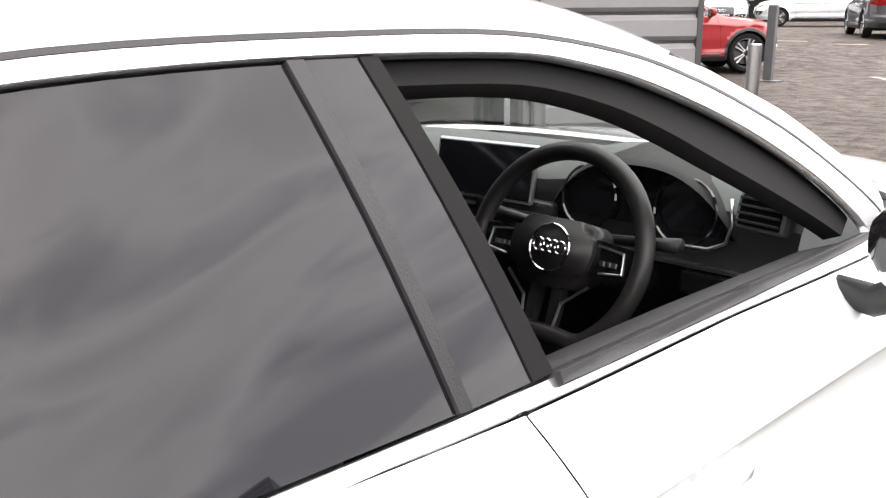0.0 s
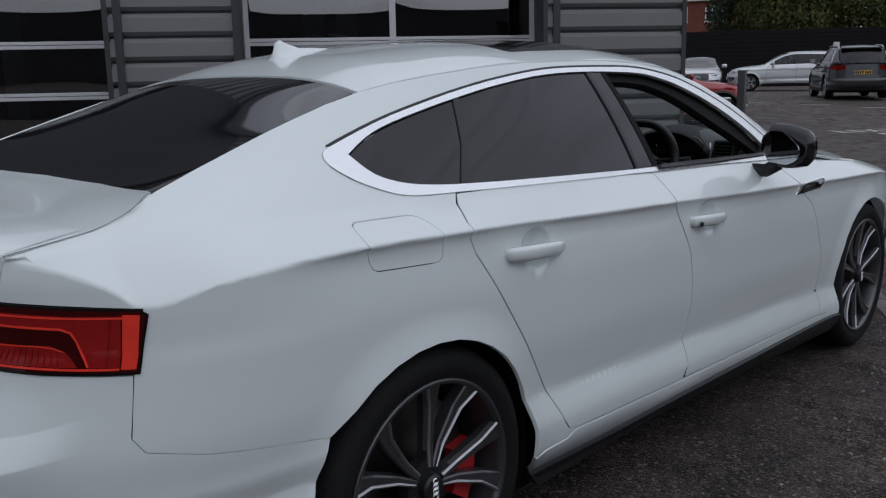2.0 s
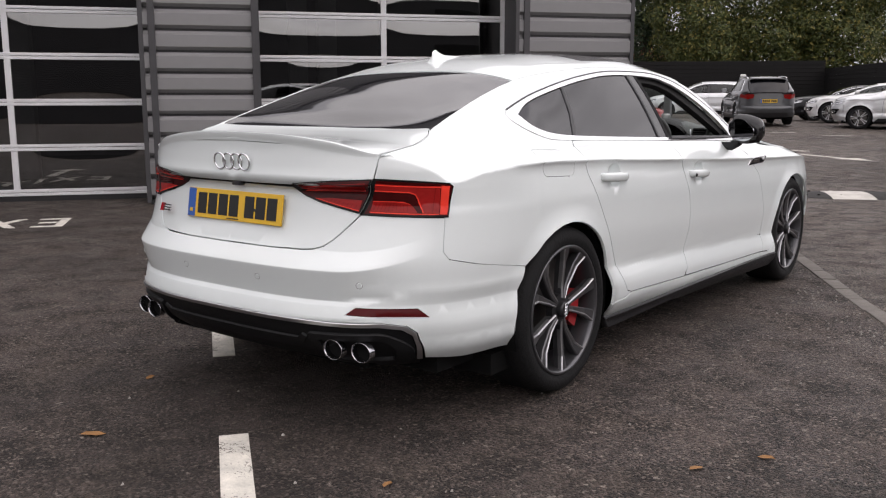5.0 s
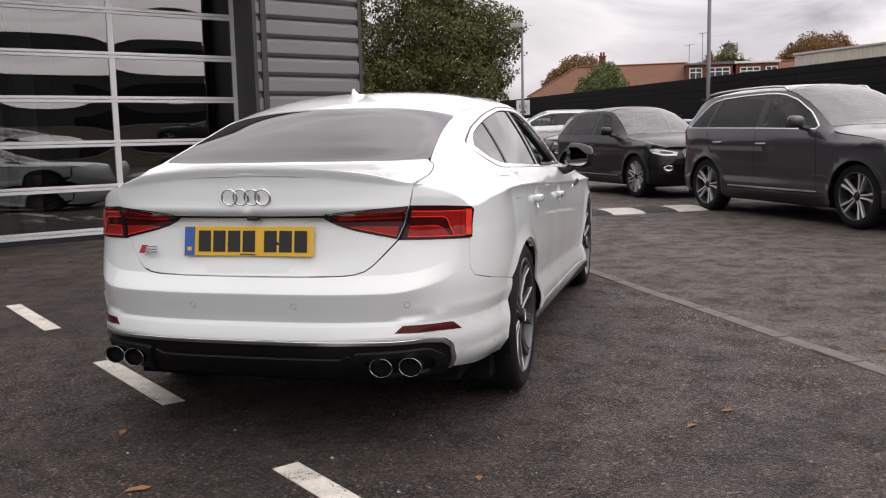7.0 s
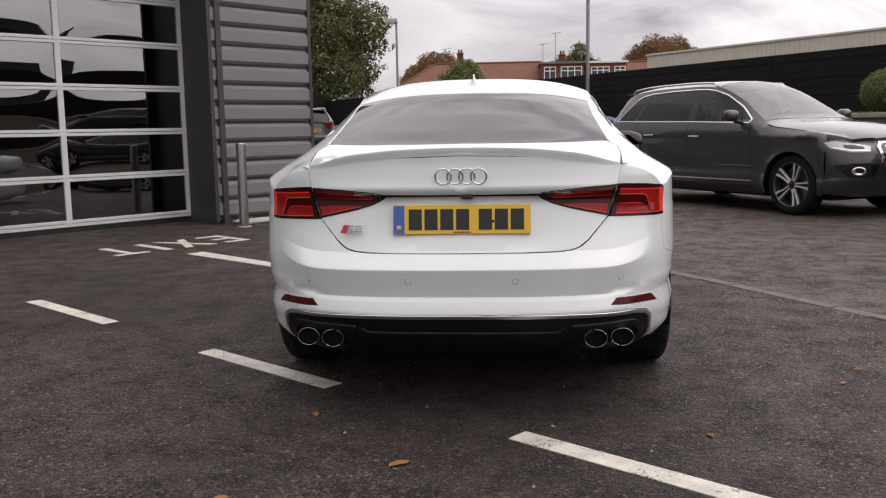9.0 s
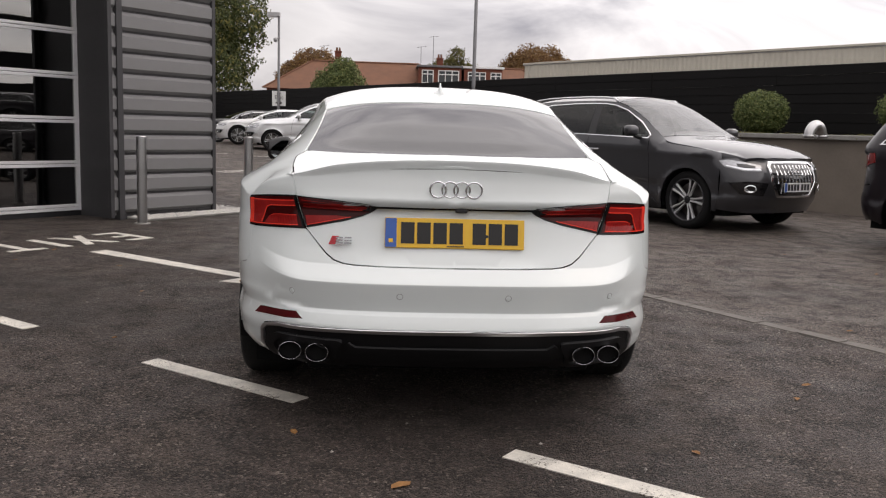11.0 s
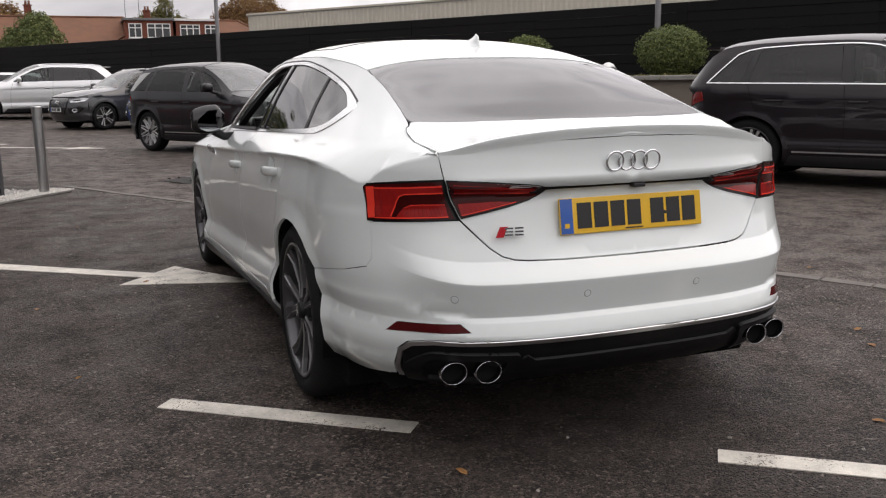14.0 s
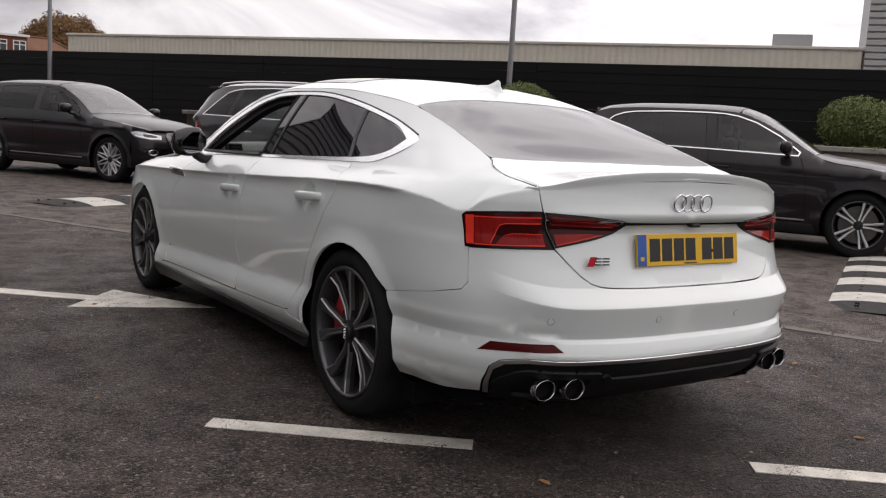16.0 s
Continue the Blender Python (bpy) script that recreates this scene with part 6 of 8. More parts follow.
    plate("wing_vent_grille", [[(2.075, 0.7915), (2.112, 0.8245), (2.312, 0.828), (2.277, 0.797)]], side_f, BLACK_GLOSS, car, mirror=sx < 0, lift=0.005, h=0.02, depth=0.006)
    upper_edge = head_line
    off = inset_loop(upper_edge + [(1.0, 0.5)], -0.0050)[:len(upper_edge)]
    plate("roof_seal", [upper_edge + list(reversed(off))], side_f, BLACK_TRIM, car, "black rubber roof seal", mirror=sx < 0, lift=0.004, h=0.02, depth=0.008)
    # rubber line at the foot of the open window
    plate("belt_seal", [[(1.150, 0.976), (1.50, 0.966), (2.01, 0.950), (2.01, 0.937), (1.50, 0.950), (1.150, 0.961)]], side_f, BLACK_TRIM, car, mirror=sx < 0, lift=0.0125, h=0.010, depth=0.022)


# ---- the other parked cars ----
def paint(name, c, metal=0.0, rough=0.35):
    return material(name, c, rough, metal, 0.25 if max(c) < 0.1 else 0.35, 0.4 if max(c) < 0.015 else 0.9, 0.06, 1.5)


PAINT_GREY = paint("dark_grey_metallic_paint", (0.045, 0.045, 0.050), 0.5)
PAINT_BLACK = paint("black_metallic_paint", (0.007, 0.007, 0.009), 0.2)
PAINT_PLUM = paint("black_plum_paint", (0.010, 0.007, 0.010), 0.2)
PAINT_SILVER = paint("silver_paint", (0.62, 0.63, 0.64), 0.6)
PAINT_SLATE = paint("slate_grey_paint", (0.060, 0.062, 0.066), 0.5)
PAINT_RED = paint("red_paint", (0.28, 0.015, 0.018), 0.1)
PAINT_BLUE = paint("blue_paint", (0.02, 0.05, 0.20), 0.3)
PAINT_OFFWHITE = paint("white_car_paint", (0.70, 0.70, 0.70))
DOOR_GLASS = clear_glass("door_glass", (0.36, 0.41, 0.40), 0.02, 0.05)
SCREEN_GLASS = clear_glass("windscreen_glass", (0.42, 0.47, 0.46), 0.02, 0.20)
TINT = clear_glass("tinted_car_glass", (0.10, 0.11, 0.11), 0.02)
HEADLAMP = material("headlamp_lens", (0.46, 0.47, 0.49), 0.14, 0.6, 0.5, 0.6, 0.5, 26)
DRL = material("white_lamp_strip", (0.85, 0.86, 0.9), 0.15, 0.2, 0.6, 1.0)

SUV_UPPER = [
    (-0.90, 0.62, 0.95, 0.62, 1.00, 0.55, 1.04, 1.06), (-0.75, 0.81, 0.95, 0.78, 1.08, 0.64, 1.20, 1.25), (-0.62, 0.85, 0.95, 0.82, 1.10, 0.63, 1.36, 1.43),
    (-0.50, 0.87, 0.95, 0.835, 1.10, 0.62, 1.47, 1.545), (-0.30, 0.89, 0.95, 0.845, 1.10, 0.615, 1.535, 1.60), (0.20, 0.90, 0.94, 0.85, 1.095, 0.615, 1.565, 1.64),
    (0.90, 0.905, 0.93, 0.855, 1.085, 0.615, 1.572, 1.65), (1.30, 0.905, 0.925, 0.855, 1.08, 0.615, 1.55, 1.635), (1.60, 0.905, 0.92, 0.85, 1.07, 0.63, 1.46, 1.555),
    (1.90, 0.905, 0.915, 0.845, 1.06, 0.665, 1.31, 1.40), (2.15, 0.905, 0.91, 0.835, 1.055, 0.72, 1.165, 1.245), (2.32, 0.905, 0.905, 0.825, 1.045, 0.76, 1.085, 1.145),
    (2.50, 0.905, 0.90, 0.82, 1.02, 0.75, 1.055, 1.11), (2.80, 0.905, 0.895, 0.815, 0.99, 0.72, 1.03, 1.085), (3.20, 0.88, 0.865, 0.79, 0.94, 0.66, 0.975, 1.025),
    (3.50, 0.80, 0.81, 0.70, 0.86, 0.55, 0.89, 0.93), (3.68, 0.50, 0.74, 0.48, 0.75, 0.40, 0.76, 0.79)]
SUV_BELOW = [(0, 0), (0.02, -0.006), (0.10, 0.0), (0.30, 0.006), (0.43, -0.006), (0.50, 0.010), (0.62, 0.0), (0.72, -0.05)]
SUV_REAR = [(0.25, -0.82, 3), (0.40, -0.90, 3), (0.55, -0.93, 3), (0.62, -0.90, 3), (0.85, -0.885, 3), (1.06, -0.875, 3)]
SUV_FRONT = [(0.25, 3.55, 2.6), (0.45, 3.66, 2.7), (0.60, 3.68, 2.7), (0.75, 3.64, 2.6), (0.85, 3.55, 2.5), (0.95, 3.42, 2.4)]


def parked_car(name, label, m, col, sy=1.0, sx=1.0, sz=1.0, wheels="five", plate_front=True, rails=True, low=0.0, chrome=True, glass_mat=None, wheel_r=0.365, rim=0.268, blade=None):
    """A five-door car from one set of proportions. sy, sx, sz: its size against the base; low: how far the roof is brought down."""
    def zz(z):
        return z * sz if z < 1.0 else sz + (z - 1.0) * (sz - low)
    fm = Form([(r[0] * sy, r[1] * sx, zz(r[2]), r[3] * sx, zz(r[4]), r[5] * sx, zz(r[6]), zz(r[7])) for r in SUV_UPPER], [(a * sz, b) for a, b in SUV_BELOW],
              [(zz(z), y * sy, p) for z, y, p in SUV_REAR], [(zz(z), y * sy, p) for z, y, p in SUV_FRONT], -0.25 * sy, 2.95 * sy,
              [(0, wheel_r, wheel_r + 0.035, 0.016), (2.807 * sy, wheel_r, wheel_r + 0.035, 0.016)])
    wb = 2.807 * sy
    ob = thing(name, label, "car", m, "parked cars")

    def sf(y, z):
        return fm.half(y, z), y, z

    def tf(x, y):
        return x, y, fm.roof(x, y)

    def rf(s, z):
        return fm.ring(s / RING, z)

    def nf(s, z):
        return fm.ring(s / RING, z, True)

    def RX(x, z):
        return (fm.ring_x(x * sx, zz(z)) * RING, zz(z))

    def RY(y, z):
        return (fm.ring_y(y * sy, zz(z)) * RING, zz(z))

    def FX(x, z):
        return (fm.ring_x(x * sx, zz(z), True) * RING, zz(z))

    def FY(y, z):
        return (fm.ring_y(y * sy, zz(z), True) * RING, zz(z))

    def S(*pts):
        return [(y * sy, zz(z)) for y, z in pts]
    ar = wheel_r + 0.035
    a1 = arc(0, wheel_r, ar, 200, -20, 18)
    a2 = arc(wb, wheel_r, ar, 200, -20, 18)
    cant = [(y, fm.up(y, 6)) for y in [v * sy for v in (-0.86, -0.75, -0.65, -0.55, -0.42, -0.30, 0.0, 0.3, 0.6, 0.9, 1.2, 1.4, 1.6, 1.8, 2.0, 2.15, 2.28)]]
    bonnet_line = [(y, fm.up(y, 4)) for y in [v * sy for v in (2.40, 2.5, 2.65, 2.8, 3.0, 3.2)]]
    window = S((-0.54, 1.13), (-0.40, 1.27), (-0.22, 1.44), (-0.10, 1.483), (0.05, 1.507), (0.5, 1.528), (0.95, 1.532), (1.15, 1.526), (1.32, 1.505), (1.55, 1.437), (1.85, 1.288), (2.09, 1.122), (2.07, 1.085), (1.2, 1.105), (0.2, 1.12))
    body = cant + bonnet_line + S((3.24, 0.875), (3.25, 0.80), (3.25, 0.42)) + [(wb + ar * 0.94, 0.24)] + [p for p in a2[::-1] if p[1] > 0.24] + [(wb - ar, 0.24), (ar, 0.24)] + [p for p in a1[::-1] if p[1] > 0.24] + [(-ar * 0.98, 0.26)] + S((-0.62, 0.30), (-0.62, 0.70), (-0.66, 0.95))
    gmat = glass_mat or TINT
    for mr in (False, True):
        plate("body_side", [body, window], sf, col, ob, h=0.07, mirror=mr, depth=0.01, lines=[[(y * sy, fm.up(y * sy, 2) + d) for y in (-0.55, -0.3, 0.2, 0.9, 1.4, 1.8, 2.2, 2.45, 2.8, 3.2)] for d in (0.0, -0.02)])
        if chrome:
            plate("window_trim", [inset_loop(window, -0.007), inset_loop(window, 0.005)], sf, WINDOW_TRIM, ob, "bright window trim", h=0.05, mirror=mr, lift=0.005, depth=0.008)
        panes = [S((-0.51, 1.136), (-0.39, 1.265), (-0.22, 1.428), (-0.11, 1.472), (-0.03, 1.487), (-0.12, 1.130)), S((0.05, 1.498), (0.5, 1.519), (0.95, 1.523), (1.00, 1.114), (-0.05, 1.129)), S((1.07, 1.52), (1.15, 1.518), (1.31, 1.497), (1.55, 1.428), (1.85, 1.279), (2.07, 1.125), (2.05, 1.093), (1.13, 1.112))]
        for k, q in enumerate(panes):
            plate("side_window", [inset_loop(q, 0.004)], sf, DOOR_GLASS if k == 2 and gmat is TINT else gmat, ob, h=0.1, mirror=mr, lift=-0.004, depth=0.0)
        plate("pillar_trim", [inset_loop(window, -0.002)] + [inset_loop(q, 0.0) for q in panes], sf, BLACK_TRIM, ob, h=0.06, mirror=mr, lift=-0.002, depth=0.01)
        if blade:
            plate("pillar_blade", [S((-0.52, 1.125), (-0.38, 1.26), (-0.22, 1.425), (-0.13, 1.468), (-0.36, 1.46), (-0.50, 1.42), (-0.66, 1.14))], sf, blade, ob, "silver rear pillar panel", h=0.05, mirror=mr, lift=0.004, depth=0.006)
        # door seams and lower trim
        for pts in (((1.03, 1.09), (1.06, 0.80), (1.06, 0.55), (1.02, 0.36)), ((-0.05, 1.11), (0.05, 0.85), (0.30, 0.66), (0.44, 0.42), (0.48, 0.36)), ((2.10, 1.07), (2.18, 0.85), (2.20, 0.60), (2.20, 0.36)), ((0.48, 0.36), (1.0, 0.35), (2.20, 0.355))):
            q = S(*pts)
            o2 = [(y + 0.006, z + 0.005) for y, z in q]
            plate("door_seam", [q + list(reversed(o2))], sf, DARK, ob, h=0.05, mirror=mr, lift=0.0012, depth=0.0)
        plate("sill_trim", [[(ar + 0.01, 0.23)] + [(wb - ar - 0.01, 0.23)] + S((2.30, 0.335), (0.50, 0.335))], sf, BLACK_TRIM, ob, h=0.1, mirror=mr, lift=0.010)
        plate("sill_strip", [S((0.52, 0.385), (2.22, 0.385), (2.22, 0.37), (0.52, 0.37))], sf, SATIN, ob, h=0.1, mirror=mr, lift=0.006)
        s_ = -1 if mr else 1
        for cy, cz in ((0.28, 0.93), (1.20, 0.915)):
            bm = bmesh.new()
            x = fm.half(cy * sy, zz(cz))
            box(bm, s_ * (x + 0.005), cy * sy - 0.10, zz(cz) - 0.013, s_ * (x + 0.030), cy * sy + 0.10, zz(cz) + 0.013, bevel=0.009)
            part("door_handle", bm, CHROME if chrome and rails else col, ob)
        for cy in (0, wb):
            wheel(ob, (s_ * (0.905 * sx - 0.012), cy, wheel_r), not mr, wheel_r, rim, 0.24, 10 if wheels == "mesh" else 5, wheels)
            bm = bmesh.new()
            lathe(bm, [(ar + 0.004, -0.02), (ar + 0.008, -0.32), (0.0, -0.33)], 32, Matrix.Translation((s_ * 0.90 * sx, cy, wheel_r)) @ Matrix.Rotation(radians(90 * s_), 4, "Y"))
            bmesh.ops.bisect_plane(bm, geom=bm.verts[:] + bm.edges[:] + bm.faces[:], plane_co=(0, 0, 0.26), plane_no=(0, 0, -1), clear_outer=True)
            part("arch_liner", bm, DARK, ob)
            lips = [(cy + (ar + d) * math.cos(radians(a)), wheel_r + (ar + d) * math.sin(radians(a))) for d, rng in ((0.0, range(-14, 195, 8)), (0.045, range(194, -15, -8))) for a in rng]
            plate("arch_trim", [[p for p in lips if p[1] > 0.25]], sf, col if chrome else BLACK_TRIM, ob, h=0.06, mirror=mr, lift=0.006, depth=0.02)
        mir = new("door_mirror")
        mir.parent = ob
        bm = bmesh.new()
        box(bm, s_ * 0.90 * sx, 1.88 * sy, zz(1.10), s_ * (0.90 * sx + 0.20), 2.01 * sy, zz(1.10) + 0.145, bevel=0.05)
        part("housing", bm, col, mir, smooth=True)
        bm = bmesh.new()
        box(bm, s_ * (0.90 * sx + 0.02), 1.874 * sy, zz(1.11), s_ * (0.90 * sx + 0.18), 1.878 * sy, zz(1.10) + 0.125)
        part("mirror_glass", bm, MIRROR, mir)
        bm = bmesh.new()
        tube(bm, [(s_ * 0.82 * sx, 1.96 * sy, zz(1.08)), (s_ * 0.94 * sx, 1.95 * sy, zz(1.11))], 0.028, 8)
        part("mirror_arm", bm, BLACK_TRIM, mir)
        if rails:
            bm = bmesh.new()
            ys = [v * sy for v in (-0.42, -0.36, -0.1, 0.3, 0.8, 1.1, 1.24, 1.30)]
            tube(bm, [(s_ * (fm.up(y, 5) - 0.01), y, fm.up(y, 6) + (0.012 if i in (0, 7) else 0.05)) for i, y in enumerate(ys)], 0.016, 8)
            part("roof_rail", bm, SATIN, ob, "satin metal roof rail")
        # lamps
        plate("rear_lamp", [[RX(0.45, 1.01), RX(0.66, 1.035), RY(-0.60, 1.03), RY(-0.57, 0.93), RX(0.66, 0.86), RX(0.47, 0.89)]], rf, RED_LENS, ob, "red rear lamp", h=0.05, mirror=mr, lift=0.010, depth=0.02)
        hl = plate("headlamp", [[FX(0.50, 0.80), FX(0.66, 0.835), FY(3.30, 0.86), FY(3.22, 0.845), FY(3.30, 0.775), FX(0.70, 0.735), FX(0.53, 0.735)]], nf, HEADLAMP, ob, "clear headlamp", h=0.04, mirror=mr, lift=0.008, depth=0.03)
        plate("projector", [[FX(0.575, 0.79), FX(0.66, 0.81), FX(0.745, 0.815), FX(0.745, 0.785), FX(0.70, 0.772), FX(0.59, 0.77)]], nf, BLACK_GLOSS, hl, "dark lamp projector", h=0.03, mirror=mr, lift=0.012, depth=0.004)
        plate("lamp_strip", [[FX(0.53, 0.745), FX(0.70, 0.745), FY(3.31, 0.785), FY(3.30, 0.80), FX(0.70, 0.765), FX(0.53, 0.762)]], nf, DRL, hl, h=0.03, mirror=mr, lift=0.013, depth=0.004)
        plate("air_intake", [[FX(0.46, 0.60), FX(0.70, 0.62), FY(3.36, 0.60), FX(0.74, 0.47), FX(0.50, 0.45)]], nf, BLACK_GLOSS, ob, h=0.05, mirror=mr, lift=0.006)
        bm = bmesh.new()
        q = Vector(nf(*FX(0.66, 0.53)))
        lathe(bm, [(0.062, -0.01), (0.062, 0.012), (0.05, 0.014), (0.045, 0.004), (0, 0.0)], 20, Matrix.Translation((s_ * q.x, q.y, q.z)) @ Matrix.Rotation(radians(-32 * s_), 4, "Z") @ Matrix.Rotation(radians(-90), 4, "X") @ Matrix.Diagonal((1.3, 0.8, 1, 1)))
        part("fog_lamp", bm, CHROME, ob)
    # ends and top
    plate("front_bumper", [[FX(0, 0.905), FX(0.30, 0.90), FX(0.52, 0.89), FX(0.66, 0.885), FY(3.35, 0.88), FY(3.245, 0.875), FY(3.25, 0.77), FY(3.25, 0.42), FY(3.20, 0.28), FX(0.6, 0.24), FX(0, 0.24)]], nf, col, ob, h=0.06, both=True, depth=0.01)
    grille = plate("grille", [[FX(0, 0.825), FX(0.36, 0.82), FX(0.41, 0.78), FX(0.40, 0.62), FX(0.30, 0.46), FX(0, 0.45)]], nf, BLACK_GLOSS, ob, "black grille with chrome surround", h=0.05, both=True, lift=0.012, depth=0.02)
    plate("grille_frame", [[FX(0, 0.845), FX(0.375, 0.84), FX(0.435, 0.79), FX(0.425, 0.61), FX(0.315, 0.44), FX(0, 0.43)], [FX(0, 0.822), FX(0.355, 0.818), FX(0.405, 0.78), FX(0.395, 0.625), FX(0.295, 0.462), FX(0, 0.453)]], nf, CHROME if chrome else BLACK_GLOSS, grille, h=0.04, both=True, lift=0.02, depth=0.02)
    for k in range(-5, 6):
        bm = bmesh.new()
        x = k * 0.065 * sx
        pts = [Vector(nf(*FX(abs(x) / sx, z))) for z in (0.48, 0.60, 0.70, 0.81)]
        if abs(k) > 4:
            pts = pts[1:]
        tube(bm, [(x, p.y + 0.016, p.z) for p in pts], 0.008, 5)
        part("grille_bar", bm, CHROME if chrome else BLACK_TRIM, grille)
    q = nf(*FX(0.0, 0.74))
    for k in (-1.5, -0.5, 0.5, 1.5):
        bm = bmesh.new()
        lathe(bm, [(0.040 + 0.005 * math.cos(a), 0.005 * math.sin(a)) for a in [j * math.pi / 3 for j in range(6)]], 20, Matrix.Translation((k * 0.06, q[1] + 0.034, q[2])) @ Matrix.Rotation(radians(-84), 4, "X"), closed=True)
        part("ring", bm, CHROME, grille)
    for front in (True, False):
        npl = new("number_plate")
        npl.parent = ob
        f = nf if front else rf
        q = f(*(FX(0.0, 0.555) if front else RX(0.0, 0.80)))
        npl.matrix_basis = Matrix.Translation((0, q[1] + (0.03 if front else -0.012), q[2])) @ Matrix.Rotation(0 if not front else math.pi, 4, "Z")
        bm = bmesh.new()
        box(bm, -0.26, -0.005, -0.0555, 0.26, 0.005, 0.0555)
        part("backing", bm, PLATE_WHITE if front else PLATE_YELLOW, npl)
        for s0 in (-0.20, -0.14, -0.08, -0.02, 0.066, 0.126, 0.186):
            bm = bmesh.new()
            box(bm, s0, -0.0065, -0.038, s0 + 0.046, -0.004, 0.038)
            part("plate_bar", bm, INK, npl)
        bm = bmesh.new()
        box(bm, -0.258, -0.0065, -0.054, -0.216, -0.004, 0.054)
        part("band", bm, PLATE_BLUE, npl)
    plate("rear_bumper", [[RX(0, 0.64), RX(0.55, 0.64), RY(-0.60, 0.68), RY(-0.60, 0.40), RY(-0.55, 0.30), RX(0.6, 0.27), RX(0, 0.27)]], rf, col, ob, h=0.06, both=True)
    plate("bumper_trim", [[RX(0, 0.42), RX(0.6, 0.42), RX(0.62, 0.27), RX(0, 0.26)]], rf, BLACK_TRIM, ob, h=0.08, both=True, lift=0.006)
    plate("tailgate", [[RX(0, 0.645), RX(0.55, 0.645), RY(-0.62, 0.69), RY(-0.66, 0.95), RX(0.62, 1.04), RX(0, 1.05)]], rf, col, ob, h=0.06, both=True)
    ru = [v * sy for v in (-0.88, -0.80, -0.70, -0.58, -0.52)]
    plate("rear_window", [[(0, ru[0])] + [((fm.up(y, 5) - 0.02), y) for y in ru] + [(0, -0.52 * sy)]], tf, gmat if gmat is not TINT else PRIVACY, ob, h=0.05, both=True, lift=-0.002)
    plate("roof_panel", [[(0, -0.50 * sy)] + [(fm.up(y, 5) + 0.004, y) for y in [v * sy for v in (-0.50, -0.3, 0.2, 0.9, 1.2, 1.33)]] + [(0.3 * sx, 1.38 * sy), (0, 1.40 * sy)]], tf, col, ob, h=0.08, both=True)
    bm = bmesh.new()
    w = fm.up(-0.5 * sy, 5)
    zt = fm.roof(0, -0.5 * sy)
    vs = slab(bm, [(-w * 0.95, -0.48 * sy), (w * 0.95, -0.48 * sy), (w * 0.90, -0.66 * sy), (-w * 0.90, -0.66 * sy)], zt - 0.035, zt - 0.005)
    part("roof_spoiler", bm, col, ob)
    plate("windscreen", [[(0, 1.41 * sy), (0.3 * sx, 1.39 * sy), (0.60 * sx, 1.345 * sy), (0.617 * sx, 1.55 * sy), (0.655 * sx, 1.88 * sy), (0.71 * sx, 2.13 * sy), (0.75 * sx, 2.26 * sy), (0.4 * sx, 2.34 * sy), (0, 2.37 * sy)]], tf, SCREEN_GLASS if gmat is TINT else gmat, ob, h=0.08, both=True, depth=0, lift=-0.002)
    plate("bonnet", [[(0, 2.385 * sy), (0.4 * sx, 2.355 * sy), (0.757 * sx, 2.27 * sy), (0.80 * sx, 2.36 * sy), (0.82 * sx, 2.5 * sy), (0.815 * sx, 2.8 * sy), (0.79 * sx, 3.2 * sy), (0.66 * sx, 3.45 * sy), (0.4 * sx, 3.54 * sy), (0, 3.56 * sy)]], tf, col, ob, h=0.07, both=True, depth=0.07, lift=-0.004)
    bm = bmesh.new()
    box(bm, -0.78 * sx, -0.6 * sy, 0.20, 0.78 * sx, 3.3 * sy, 0.34)
    part("underbody", bm, DARK, ob)
    bm = bmesh.new()
    box(bm, -0.70 * sx, -0.5 * sy, 0.34, 0.70 * sx, 2.4 * sy, zz(0.92))
    for x in (-0.38, 0.38):
        for y in (0.1, 1.15):
            box(bm, x - 0.24, y * sy, zz(0.9), x + 0.24, y * sy + 0.14, zz(1.25), bevel=0.05)
            box(bm, x - 0.13, y * sy - 0.02, zz(1.26), x + 0.13, y * sy + 0.08, zz(1.42), bevel=0.04)
    part("interior", bm, SOFT_BLACK, ob, "dark cabin with seats")
    return ob


def parked(rear, front, side, offset=0.90):
    """A pose from where two wheels of one side touch the ground. side: 1 where those are the car's right wheels."""
    d = (Vector(front) - Vector(rear)).normalized()
    left = Vector((-d.y, d.x))
    c = Vector(rear) + left * offset * side
    mid_point = c + d * 1.35
    return Matrix(((d.y, d.x, 0, c.x), (-d.x, d.y, 0, c.y), (0, 0, 1, rise(mid_point.x, mid_point.y)), (0, 0, 0, 1)))


parked_car("grey_suv", "dark grey metallic estate with roof rails, parked on tarmac", parked((2.02, 9.30), (3.55, 6.73), 1), PAINT_GREY, 1.04, 1.03, 1.03)
parked_car("black_suv", "black compact crossover with many-spoked silver wheels", parked((-0.50, 14.10), (0.88, 11.80), 1), PAINT_BLACK, 0.975, 0.99, 0.97, "mesh", rails=False, chrome=False, blade=GREY_SHEET)
parked_car("plum_suv", "glossy black crossover with bright window trim, beside a planter", parked((5.34, 4.85), (6.75, 2.59), 1), PAINT_PLUM, 0.949, 1.0, 1.0, "five", rails=False)
parked_car("silver_suv", "silver estate car facing the drive, by the black fence", parked((-1.3, 28.0), (-4.15, 27.6), -1), PAINT_SILVER, 1.07, 1.04, 1.05)
parked_car("slate_suv", "slate grey crossover with black grille parked by the fence", parked((1.45, 24.6), (-0.8, 23.3), -1), PAINT_SLATE, 1.02, 1.02, 1.02, chrome=False)
parked_car("pale_suv", "pale silver estate parked across the yard", parked((-11.8, 37.4), (-14.3, 36.2), -1), PAINT_SILVER, 1.05, 1.03, 1.0)
